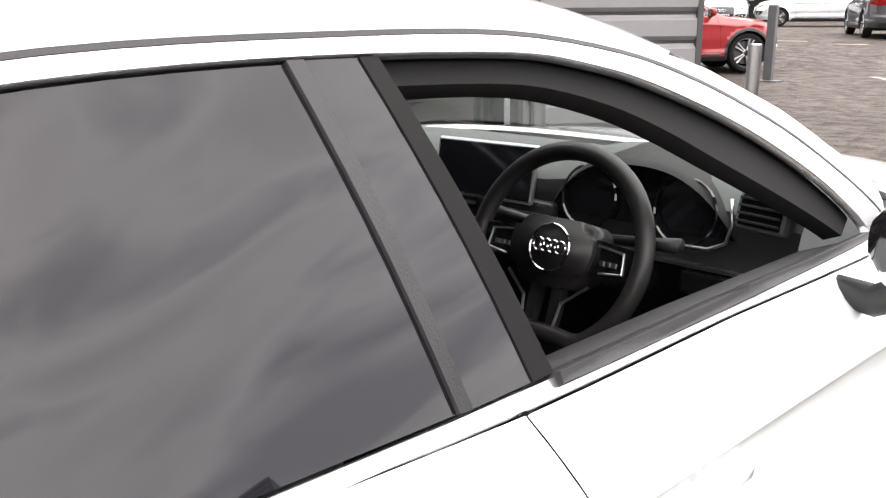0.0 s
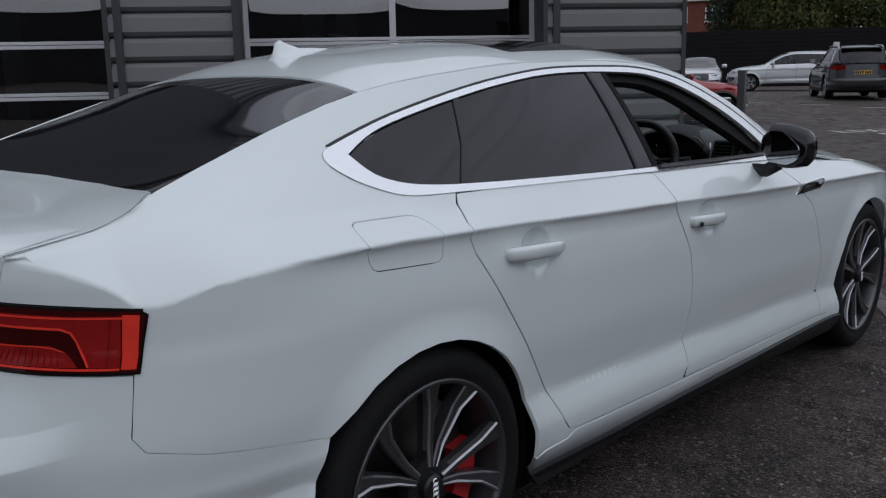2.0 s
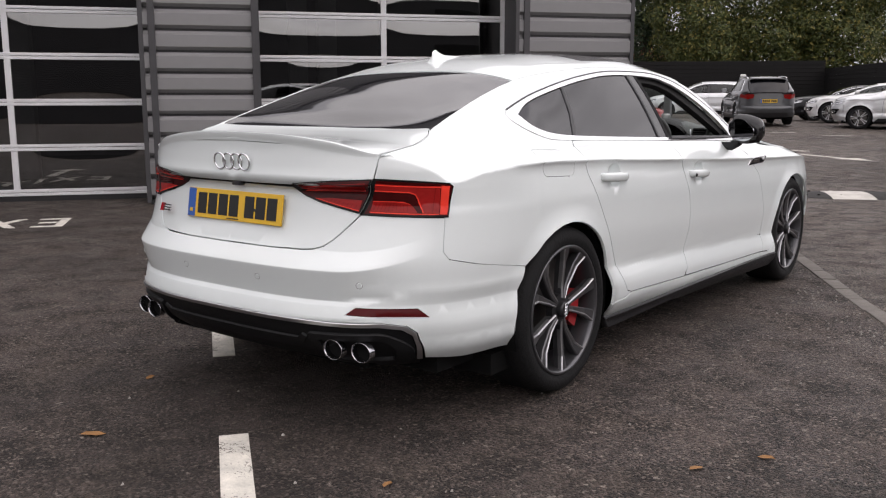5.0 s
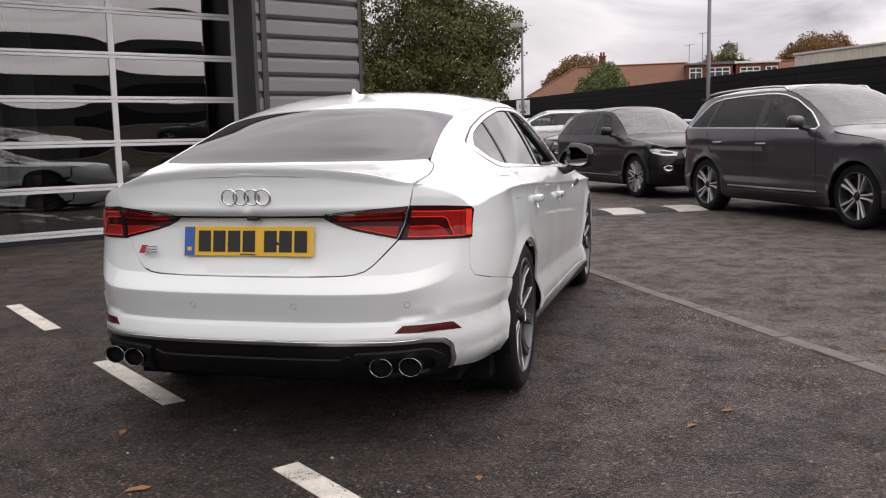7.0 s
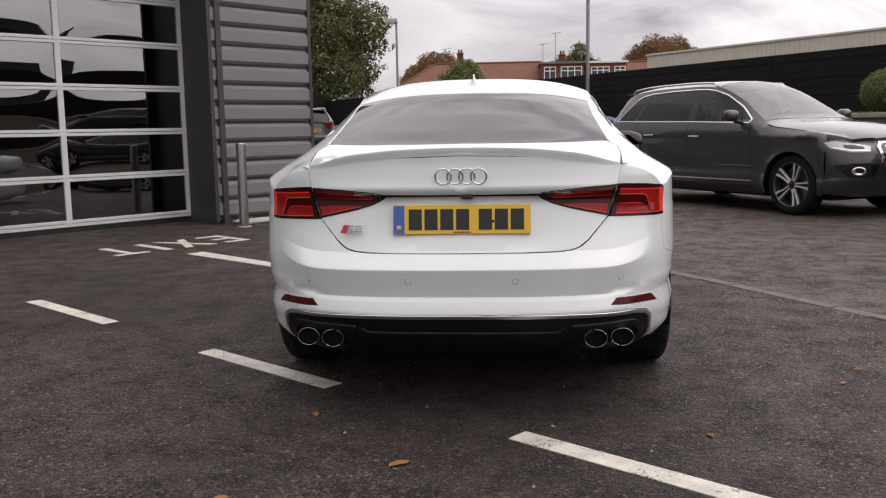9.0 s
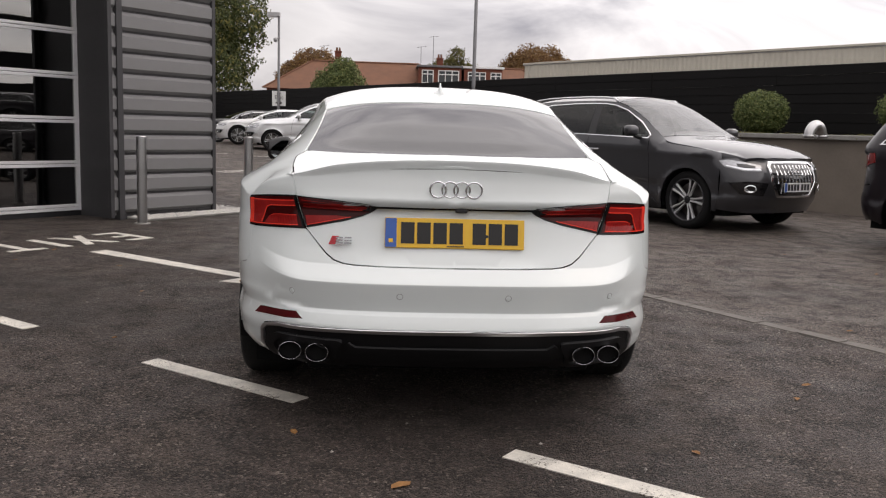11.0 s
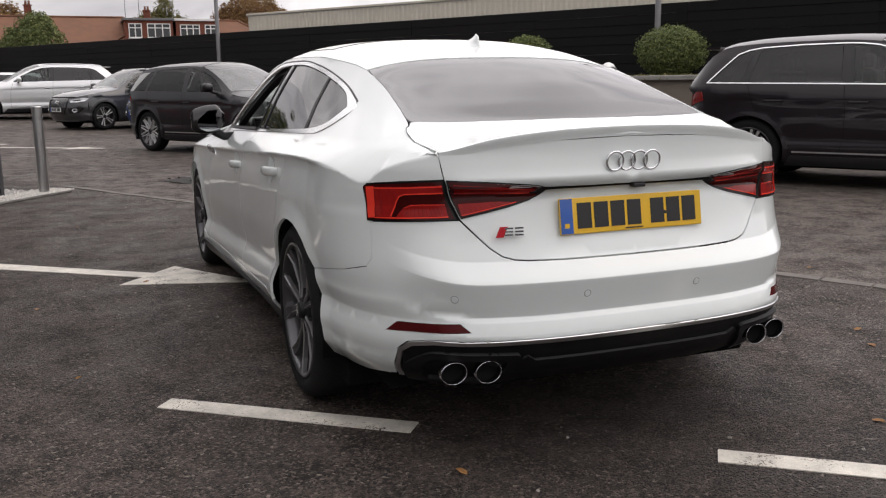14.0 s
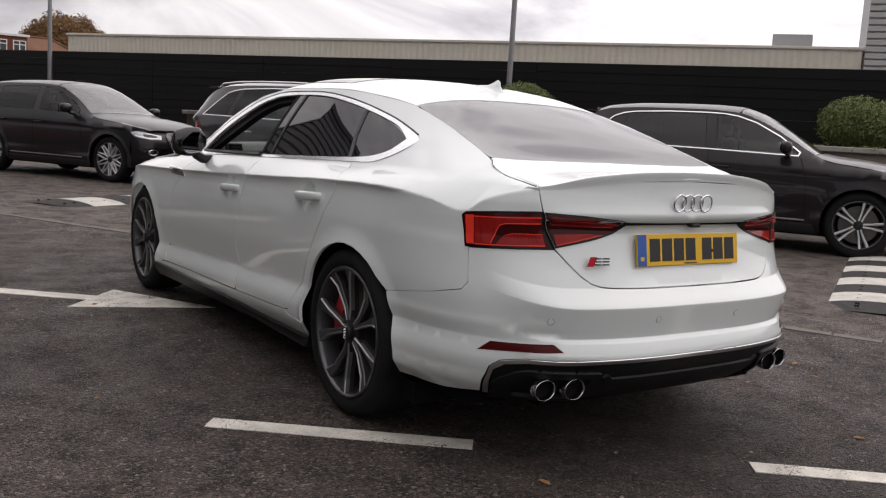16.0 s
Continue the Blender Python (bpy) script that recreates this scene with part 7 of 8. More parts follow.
parked_car("dark_suv", "dark grey crossover seen from behind in the yard", parked((-8.0, 26.9), (-9.25, 29.2), -1), PAINT_SLATE, 0.98, 1.0, 0.98)
parked_car("black_saloon", "low black saloon with multi-spoke wheels in a row of cars", parked((-4.6, 34.9), (-7.2, 33.7), -1), PAINT_BLACK, 1.05, 1.02, 0.92, low=0.22, rails=False)
parked_car("silver_saloon", "low silver car in a row of parked cars", parked((-3.0, 39.9), (-6.2, 38.6), -1), PAINT_SILVER, 1.0, 1.0, 0.92, low=0.22, rails=False)
parked_car("red_hatchback", "red hatchback parked beyond the end of the showroom wall", parked((-7.95, 14.75), (-6.30, 16.62), 1), PAINT_RED, 0.87, 0.94, 0.95, low=0.12, rails=False, chrome=False)
parked_car("blue_hatchback", "small blue car between the parked estates", parked((3.0, 22.6), (0.85, 21.3), -1), PAINT_BLUE, 0.9, 0.95, 0.93, low=0.14, rails=False, chrome=False)
parked_car("white_saloon", "white car beside the silver estate", parked((-3.2, 31.2), (-6.1, 30.7), -1), PAINT_OFFWHITE, 1.0, 1.0, 0.93, low=0.2, rails=False)
parked_car("grey_hatchback", "small pale grey hatchback facing the yard by the fence", parked((-14.3, 33.2), (-13.2, 30.9), -1), PAINT_SILVER, 0.92, 0.95, 0.93, low=0.14, rails=False, chrome=False)


# ---- cabin of the white car ----
bm = bmesh.new()
TOP = [(2.46, 0.945), (2.38, 0.968), (2.26, 0.995), (2.14, 1.010), (2.06, 1.008), (2.01, 0.990), (1.985, 0.958)]
FRONT = [(1.985, 0.958), (1.975, 0.93), (1.985, 0.90), (1.97, 0.86), (1.99, 0.80), (2.06, 0.66), (2.16, 0.52)]


def dash_sheet(prof, mat, name, label, x0=-0.69, x1=0.69):
    bm = bmesh.new()
    rows = []
    for k in range(29):
        x = x0 + (x1 - x0) * k / 28
        hood = 0.028 * math.exp(-((x - 0.37) / 0.17) ** 4)      # rise over the instruments
        bow = 0.10 * (abs(x) / 0.69) ** 2.2
        rows.append([bm.verts.new((x, y - bow * (0.5 if y > 2.3 else 0.1), z + (hood if 1.98 < y < 2.2 else 0) - 0.022 * (abs(x) / 0.69) ** 3)) for y, z in prof])
    for a, b in zip(rows, rows[1:]):
        for j in range(len(prof) - 1):
            bm.faces.new((a[j], a[j + 1], b[j + 1], b[j]))
    return part(name, bm, mat, dash, label, smooth=True)


dash = new("dashboard")
dash.parent = car
dash_sheet(TOP, GREY_DASH, "dash_top", "grey soft dashboard top")
dash_sheet(FRONT, SOFT_BLACK, "dash_front", "black lower dashboard")
# instrument hood, a dark cowl behind the wheel
bm = bmesh.new()
rows = []
for k in range(25):
    u = -1 + 2 * k / 24
    x = 0.375 + 0.205 * u
    z = 0.905 + 0.118 * (1 - abs(u) ** 2.6)
    rows.append([bm.verts.new((x, 1.935 + 0.03 * abs(u), z)), bm.verts.new((x, 1.945 + 0.03 * abs(u), z + 0.010)), bm.verts.new((x, 2.10, z + 0.022))])
for a, b in zip(rows, rows[1:]):
    for j in range(2):
        bm.faces.new((a[j], a[j + 1], b[j + 1], b[j]))
part("instrument_hood", bm, SOFT_BLACK, dash, "black cowl over the instruments", smooth=True)
bm = bmesh.new()
slab(bm, [(0.375 + 0.20 * u, 0.905 + 0.116 * (1 - abs(u) ** 2.6)) for u in [-1 + k / 10 for k in range(21)]], 0, 0.004, Matrix.Translation((0, 1.972, 0)) @ Matrix.Rotation(radians(90), 4, "X"))
part("instrument_panel", bm, SCREEN, dash, "dark glass instrument panel")
for u in (-0.105, 0.105):
    bm = bmesh.new()
    lathe(bm, [(0.062 + 0.003 * math.cos(q), 0.003 * math.sin(q)) for q in (0, 1.57, 3.14, 4.71)], 32, Matrix.Translation((0.375 + u, 1.960, 0.945)) @ Matrix.Rotation(radians(80), 4, "X"), closed=True)
    part("dial_ring", bm, BLACK_GLOSS, dash)
bm = bmesh.new()
tube(bm, [(0.575, 1.948, 0.985), (0.580, 1.945, 0.94), (0.572, 1.943, 0.905), (0.54, 1.940, 0.890), (0.44, 1.938, 0.886)], 0.0035, 6)
part("instrument_trim", bm, SATIN, dash, "thin satin trim line", smooth=True)
# air vents
for cx in (0.622, -0.622):
    vent = new("air_vent")
    vent.parent = dash
    vent.matrix_basis = pose(cx, 1.972, 0.962, -14, 0, -10 if cx > 0 else 10)
    bm = bmesh.new()
    box(bm, -0.052, -0.008, -0.034, 0.052, 0.03, 0.036, bevel=0.012)
    part("vent_surround", bm, GREY_DASH, vent)
    bm = bmesh.new()
    box(bm, -0.042, -0.010, -0.026, 0.042, 0.0, 0.028, bevel=0.003)
    part("vent_opening", bm, DARK, vent)
    for k in range(4):
        bm = bmesh.new()
        box(bm, -0.041, -0.016, -0.021 + 0.0135 * k, 0.041, -0.004, -0.0165 + 0.0135 * k, bevel=0.001)
        part("vent_slat", bm, SOFT_BLACK, vent)
for cx in (-0.10, 0.10):
    bm = bmesh.new()
    box(bm, cx - 0.09, 1.945, 0.872, cx + 0.09, 1.975, 0.918, bevel=0.008)
    part("centre_vent", bm, BLACK_TRIM, dash)
    bm = bmesh.new()
    box(bm, cx - 0.085, 1.938, 0.889, cx + 0.085, 1.95, 0.895)
    part("vent_strip", bm, SATIN, dash)
bm = bmesh.new()
box(bm, -0.64, 1.950, 0.846, 0.66, 1.972, 0.852)
part("dash_strip", bm, SATIN, dash, "thin aluminium strip")
# screen standing on the dash
screen = new("centre_screen")
screen.parent = dash
screen.matrix_basis = pose(0.02, 1.935, 0.972, -12, 0, 6)
bm = bmesh.new()
box(bm, -0.128, -0.006, -0.062, 0.128, 0.008, 0.062, bevel=0.005)
part("bezel", bm, SATIN, screen, "silver screen bezel")
bm = bmesh.new()
box(bm, -0.122, -0.0085, -0.056, 0.122, -0.004, 0.056, bevel=0.002)
part("display", bm, SCREEN, screen, "switched-off black display")
bm = bmesh.new()
box(bm, 0.49, 1.938, 0.80, 0.66, 1.972, 0.842, bevel=0.006)
box(bm, 0.585, 1.93, 0.812, 0.625, 1.95, 0.834, bevel=0.004)
part("light_switch", bm, BLACK_GLOSS, dash)
# steering wheel
helm = new("steering_wheel")
helm.parent = car
helm["label"] = "black leather steering wheel with silver emblem"
helm.matrix_basis = Matrix.Translation((0.37, 1.72, 0.905)) @ Matrix.Rotation(radians(70), 4, "X")
bm = bmesh.new()
ring = []
for k in range(56):
    a = 2 * math.pi * k / 56
    x, y = 0.172 * math.cos(a), 0.172 * math.sin(a)
    if y < -0.150:
        y = -0.150 - (y + 0.150) * 0.2
    ring.append((x, y, 0))
tube(bm, ring, 0.0168, 12, True)
part("rim", bm, LEATHER, helm, smooth=True)
bm = bmesh.new()
slab(bm, rounded([(-0.075, 0.052), (0.075, 0.052), (0.088, 0.0), (0.062, -0.066), (-0.062, -0.066), (-0.088, 0.0)], 0.045, 6), -0.05, 0.018)
bmesh.ops.bevel(bm, geom=[e for e in bm.edges if all(v.co.z > 0.01 for v in e.verts)], offset=0.014, segments=3, affect="EDGES")
part("airbag_pad", bm, LEATHER, helm, smooth=True)
for sx in (-1, 1):
    bm = bmesh.new()
    slab(bm, [(sx * 0.07, 0.030), (sx * 0.158, 0.022), (sx * 0.158, -0.028), (sx * 0.07, -0.030)], -0.022, 0.004)
    part("spoke", bm, BLACK_GLOSS, helm)
    bm = bmesh.new()
    tube(bm, [(sx * 0.088, 0.020, 0.006), (sx * 0.138, 0.014, 0.006), (sx * 0.142, -0.020, 0.006), (sx * 0.098, -0.026, 0.006)], 0.0022, 6)
    part("button_frame", bm, SATIN, helm)
    for j in range(3):
        bm = bmesh.new()
        box(bm, sx * (0.10 + 0.012 * j) - 0.004, -0.012, 0.004, sx * (0.10 + 0.012 * j) + 0.004, -0.004, 0.007)
        part("button", bm, SATIN, helm)
    bm = bmesh.new()
    slab(bm, [(sx * 0.012, -0.065), (sx * 0.034, -0.065), (sx * 0.030, -0.150), (sx * 0.016, -0.150)], -0.02, 0.0)
    part("lower_spoke", bm, LEATHER, helm)
    bm = bmesh.new()
    tube(bm, [(sx * 0.085, -0.052, 0.004), (sx * 0.040, -0.090, 0.004), (sx * 0.034, -0.135, 0.004)], 0.003, 6)
    part("spoke_trim", bm, SATIN, helm)
    bm = bmesh.new()
    tube(bm, [(sx * 0.04, 0.035, -0.06), (sx * 0.16, 0.045, -0.06), (sx * 0.20, 0.048, -0.055)], [0.008, 0.011, 0.013], 8)
    part("stalk", bm, BLACK_TRIM, helm, smooth=True)
bm = bmesh.new()
lathe(bm, [(0.0405 + 0.0018 * math.cos(q), 0.0018 * math.sin(q)) for q in (0, 1.57, 3.14, 4.71)], 36, Matrix.Translation((0, 0, 0.019)), closed=True)
part("badge_ring", bm, CHROME, helm)
for k in (-1.5, -0.5, 0.5, 1.5):
    bm = bmesh.new()
    lathe(bm, [(0.0108 + 0.0017 * math.cos(q), 0.0017 * math.sin(q)) for q in (0, 1.57, 3.14, 4.71)], 24, Matrix.Translation((k * 0.0150, 0.002, 0.0195)), closed=True)
    part("emblem_ring", bm, CHROME, helm)
bm = bmesh.new()
tube(bm, [(0.37, 1.74, 0.89), (0.37, 2.0, 0.80)], 0.045, 14)
part("steering_column", bm, SOFT_BLACK, car)
# door cards, pillar trims, headlining, mirror, seats
for right in (True, False):
    mr = not right
    plate("door_card", [[(0.98, 0.975), (1.20, 0.972), (1.60, 0.960), (1.93, 0.945), (2.03, 0.86), (2.05, 0.60), (0.98, 0.60)]], side_f, SOFT_BLACK, car, "black inner door panel", h=0.06, lift=-0.07, depth=0.0, mirror=mr)
    plate("door_top", [[(1.12, 0.978), (1.50, 0.967), (1.94, 0.950), (1.94, 0.935), (1.50, 0.951), (1.12, 0.962)]], side_f, SOFT_BLACK, car, h=0.03, lift=-0.012, depth=0.075, mirror=mr)
    band = top_run(1.075, 2.010, -0.016)
    lower = curve([(1.080, 1.250), (1.290, 1.238), (1.435, 1.206), (1.540, 1.166), (1.640, 1.118), (1.790, 1.046), (1.900, 0.990), (1.96, 0.957)])
    plate("door_frame_trim", [band + list(reversed(lower))], side_f, FRAME_BLACK, car, "black inner window frame and pillar trim", h=0.02, lift=-0.020, depth=0.03, mirror=mr)
plate("headlining", [[(0, 0.12), (0.50, 0.12), (0.53, 0.5), (0.55, 1.0), (0.53, 1.5), (0.50, 1.63), (0, 1.66)]], top_f, SOFT_BLACK, car, "black headlining", h=0.08, both=True, lift=-0.045, depth=0)
plate("screen_shade", [[(0, 1.655), (0.3, 1.645), (0.60, 1.625), (0.61, 1.69), (0.3, 1.71), (0, 1.72)]], top_f, BLACK_TRIM, car, h=0.05, both=True, lift=-0.006, depth=0.004)
cabin_mirror = new("cabin_mirror")
cabin_mirror.parent = car
bm = bmesh.new()
box(bm, -0.125, 1.765, 1.148, 0.125, 1.795, 1.212, bevel=0.018)
part("mirror_body", bm, BLACK_TRIM, cabin_mirror, "black rear-view mirror")
bm = bmesh.new()
box(bm, -0.115, 1.762, 1.156, 0.115, 1.766, 1.204)
part("mirror_face", bm, SCREEN, cabin_mirror)
bm = bmesh.new()
tube(bm, [(0, 1.785, 1.19), (0, 1.82, 1.22), (0, 1.84, 1.235)], 0.012, 8)
part("mirror_stem", bm, BLACK_TRIM, cabin_mirror)


def car_seat(x, y):
    seat = new("front_seat" if y > 0.7 else "rear_seat")
    seat.parent = car
    seat.matrix_basis = Matrix.Translation((x, y, 0))
    bm = bmesh.new()
    box(bm, -0.25, -0.02, 0.33, 0.25, 0.50, 0.52, bevel=0.05)
    for sx in (-1, 1):
        box(bm, sx * 0.25 - 0.04, 0.0, 0.40, sx * 0.25 + 0.04, 0.44, 0.57, bevel=0.03)
    part("seat_cushion", bm, LEATHER, seat)
    lean = Matrix.Translation((0, 0, 0.45)) @ Matrix.Rotation(radians(20), 4, "X")
    bm = bmesh.new()
    box(bm, -0.23, -0.12, 0.0, 0.23, 0.03, 0.54, lean, bevel=0.05)
    for sx in (-1, 1):
        box(bm, sx * 0.23 - 0.045, -0.10, 0.06, sx * 0.23 + 0.045, 0.07, 0.42, lean, bevel=0.03)
    part("backrest", bm, LEATHER, seat)
    bm = bmesh.new()
    box(bm, -0.125, -0.09, 0.555, 0.125, 0.0, 0.70, lean, bevel=0.04)
    part("headrest", bm, LEATHER, seat)


for x, y in ((0.37, 0.98), (-0.37, 0.98), (0.36, 0.25), (-0.36, 0.25)):
    car_seat(x, y)
bm = bmesh.new()
box(bm, -0.70, -0.10, 0.22, 0.70, 2.3, 0.27)
box(bm, -0.11, 0.9, 0.27, 0.11, 2.05, 0.62, bevel=0.03)
part("cabin_floor", bm, DARK, car)

# ---- trees, bushes, leaves ----
def foliage(name, dark, light, yellow, share=0.25):
    """Leaf surface with a tone of its own for every leaf."""
    m = bpy.data.materials.new(name)
    m.use_nodes = True
    n, l = m.node_tree.nodes, m.node_tree.links
    b = n["Principled BSDF"]
    geo, ramp = n.new("ShaderNodeNewGeometry"), n.new("ShaderNodeValToRGB")
    e = ramp.color_ramp.elements
    e[0].position, e[0].color = 0.0, (*dark, 1)
    e[1].position, e[1].color = 1.0, (*yellow, 1)
    k = e.new(1 - share)
    k.color = (*light, 1)
    l.new(geo.outputs["Random Per Island"], ramp.inputs["Fac"])
    l.new(ramp.outputs["Color"], b.inputs["Base Color"])
    b.inputs["Roughness"].default_value, b.inputs["Specular IOR Level"].default_value = 0.55, 0.35
    tr, mx = n.new("ShaderNodeBsdfTranslucent"), n.new("ShaderNodeMixShader")
    l.new(ramp.outputs["Color"], tr.inputs["Color"])
    mx.inputs["Fac"].default_value = 0.25
    l.new(b.outputs["BSDF"], mx.inputs[1])
    l.new(tr.outputs["BSDF"], mx.inputs[2])
    l.new(mx.outputs["Shader"], n["Material Output"].inputs["Surface"])
    return m


LEAF_GREEN = foliage("tree_leaves", (0.034, 0.048, 0.013), (0.082, 0.096, 0.024), (0.20, 0.17, 0.045), 0.24)
LEAF_DARK = foliage("conifer_leaves", (0.014, 0.026, 0.012), (0.030, 0.048, 0.018), (0.05, 0.06, 0.02), 0.15)
LEAF_BROWN = foliage("autumn_leaves", (0.13, 0.070, 0.028), (0.22, 0.12, 0.045), (0.28, 0.18, 0.06), 0.3)
LEAF_OLIVE = foliage("olive_leaves", (0.07, 0.07, 0.02), (0.13, 0.13, 0.04), (0.20, 0.16, 0.05), 0.3)
LEAF_BUSH = foliage("bush_leaves", (0.055, 0.080, 0.022), (0.13, 0.165, 0.055), (0.25, 0.27, 0.10), 0.35)
BARK = material("bark", (0.085, 0.065, 0.048), 0.9, 0, 0.2, 0, 0.4, 6, 0.8, 20)


def leaf_cloud(rng, blobs, count, size, ragged=0.25, clumps=40):
    """Folded leaves over lumpy blobs (centre, radii), denser near the surface and gathered in clumps."""
    vol = np.array([b[1][0] * b[1][1] + b[1][0] * b[1][2] for b in blobs])
    pick = rng.choice(len(blobs), count, p=vol / vol.sum())
    cen = np.array([b[0] for b in blobs])[pick]
    rad = np.array([b[1] for b in blobs])[pick]
    d = rng.normal(size=(count, 3))
    d /= np.linalg.norm(d, axis=1)[:, None]
    lumps = rng.normal(size=(clumps, 3))
    lumps /= np.linalg.norm(lumps, axis=1)[:, None]
    swell = np.max(np.exp(-((1 - d @ lumps.T) / 0.035)), axis=1)
    r = 1 - ragged + ragged * swell + rng.normal(0, 0.035, count) - np.abs(rng.normal(0, 0.12, count))
    p = cen + d * rad * r[:, None]
    nrm = d + rng.normal(0, 0.55, (count, 3))
    nrm /= np.linalg.norm(nrm, axis=1)[:, None]
    a = np.cross(nrm, rng.normal(size=(count, 3)))
    a /= np.linalg.norm(a, axis=1)[:, None]
    b = np.cross(nrm, a)
    s = size * rng.uniform(0.6, 1.25, count)[:, None]
    fold = nrm * s * 0.22
    quad = np.stack([p - a * s, p - b * s * 0.55 + fold, p + a * s, p + b * s * 0.55 + fold], 1)
    return quad.reshape(-1, 3), np.arange(count * 4).reshape(-1, 4)


def crown(name, blobs, count, size, mat, parent, seed, ragged=0.25, clumps=40):
    v, f = leaf_cloud(np.random.default_rng(seed), blobs, count, size, ragged, clumps)
    me = bpy.data.meshes.new(name)
    me.from_pydata(v.tolist(), [], f.tolist())
    me.materials.append(mat)
    ob = new(name, me)
    ob.parent = parent
    return ob


def tree(label, x, y, blobs, count, size, mat, seed, trunk=0.25, ragged=0.3, clumps=40):
    ob = thing("tree", label, "tree", Matrix.Translation((x, y, 0)))
    rng = random.Random(seed)
    low = min(b[0][2] - b[1][2] for b in blobs)
    mid = sum(b[0][2] for b in blobs) / len(blobs)
    bm = bmesh.new()
    tube(bm, [(0, 0, 0), (0.1, 0.05, max(0.8, low) * 0.6), (0.05, 0.1, max(1.0, low)), (0, 0, mid)], [trunk * 1.25, trunk, trunk * 0.85, trunk * 0.35], 10)
    part("trunk", bm, BARK, ob, smooth=True)
    for b in blobs:
        bm = bmesh.new()
        s = Vector((0, 0, max(1.0, low) * rng.uniform(0.85, 1.05)))
        e = Vector(b[0])
        tube(bm, [s, s.lerp(e, 0.5) + Vector((rng.uniform(-.3, .3), rng.uniform(-.3, .3), 0.2)), e], [trunk * 0.5, trunk * 0.35, trunk * 0.12], 7)
        part("limb", bm, BARK, ob, smooth=True)
    crown("crown", blobs, count, size, mat, ob, seed, ragged, clumps)
    return ob


tree("large leafy green tree turning yellow behind the fence", -14.8, 61.0, [((0, 0, 7.2), (5.6, 5.2, 4.6)), ((1.5, -1, 4.6), (4.6, 4.2, 3.0)), ((-1.5, 0.5, 10.2), (4.2, 4.2, 3.6)), ((-2.5, -2, 4.5), (4, 4, 3)), ((0.2, 0, 12.2), (2.6, 2.6, 2.2)), ((3.6, 0, 8.2), (3.0, 3.0, 2.6))], 48000, 0.135, LEAF_GREEN, 11, 0.35, 0.32, 60)
tree("broad green tree with yellowing leaves behind the fence", -21.6, 57.5, [((0, 0, 6.6), (4.2, 4.4, 4.6)), ((1.2, -1, 4.2), (3.6, 3.6, 2.8)), ((-0.8, 0, 9.8), (3.4, 3.4, 3.4)), ((0.6, 0.2, 12.0), (2.2, 2.4, 2.2))], 38000, 0.125, LEAF_GREEN, 12, 0.3, 0.32, 50)
tree("dark narrow conifer behind the fence", -25.6, 58.0, [((0, 0, 4.5), (1.9, 1.9, 4.0)), ((0, 0, 8.5), (1.6, 1.6, 4.0)), ((0, 0, 12.0), (1.1, 1.1, 3.2))], 9000, 0.14, LEAF_DARK, 13, 0.2, 0.25, 40)
tree("round brown autumn tree beyond the warehouse", 17.8, 106.0, [((0, 0, 7.2), (4.9, 4.4, 4.8)), ((-2.2, 0, 6.8), (3.2, 3.2, 3.8)), ((2.4, 0, 6.8), (3.2, 3.2, 3.8))], 42000, 0.15, LEAF_BROWN, 14, 0.3, 0.2, 50)
tree("thin olive tree behind the roofs", 7.2, 104.0, [((0, 0, 7.6), (2.7, 2.4, 3.2)), ((0.6, 0, 9.6), (1.2, 1.2, 1.9)), ((-1.5, 0, 7.6), (1.6, 1.6, 2.2)), ((2.0, 0, 7.8), (1.4, 1.5, 1.9))], 11000, 0.11, LEAF_OLIVE, 15, 0.2, 0.4, 30)
tree("dense green bushy tree before the tiled roof", -5.2, 90.0, [((0, 0, 4.9), (2.9, 2.6, 3.0)), ((0.3, 0, 6.6), (1.7, 1.7, 1.7)), ((-1.6, 0, 4.4), (1.9, 2, 2.6))], 16000, 0.12, LEAF_BUSH, 16, 0.25, 0.2, 40)
tree("brown autumn tree behind the tiled roof", -9.5, 112.0, [((0, 0, 7.2), (4.6, 4.0, 3.7)), ((-2.6, 0, 6.4), (3.0, 3, 2.8)), ((2.6, 0, 6.6), (3.0, 3, 2.6))], 30000, 0.16, LEAF_BROWN, 17, 0.3, 0.25, 40)
tree("low tree tops beyond the warehouse", 46.0, 92.0, [((0, 0, 6.6), (4.2, 3.0, 3.0)), ((4.5, 0, 6.2), (3.0, 3.0, 2.6))], 5000, 0.22, LEAF_OLIVE, 18, 0.3, 0.25, 30)

for i, (x, y, z, rx_, rz_) in enumerate(((8.4, 16.3, 1.74, 0.63, 0.53), (10.3, 13.2, 1.76, 0.79, 0.57), (13.9, 7.2, 1.72, 0.80, 0.56))):
    bush = thing("bush", "round clipped evergreen bush in the planter", "bush", Matrix.Translation((x, y, 1.2)), "clipped bushes")
    bm = bmesh.new()
    for k in range(5):
        a = 1.26 * k
        tube(bm, [(0.03 * math.cos(a), 0.03 * math.sin(a), -0.02), (0.2 * math.cos(a), 0.2 * math.sin(a), 0.3), (0.3 * math.cos(a), 0.3 * math.sin(a), 0.6)], [0.02, 0.015, 0.006], 6)
    part("stem", bm, BARK, bush)
    crown("crown", [((0, 0, z - 1.2), (rx_, rx_, rz_)), ((0, 0, z - 1.24), (rx_ * 0.86, rx_ * 0.86, rz_ * 0.88))], 11000, 0.030, LEAF_BUSH, bush, 30 + i, 0.09, 90)

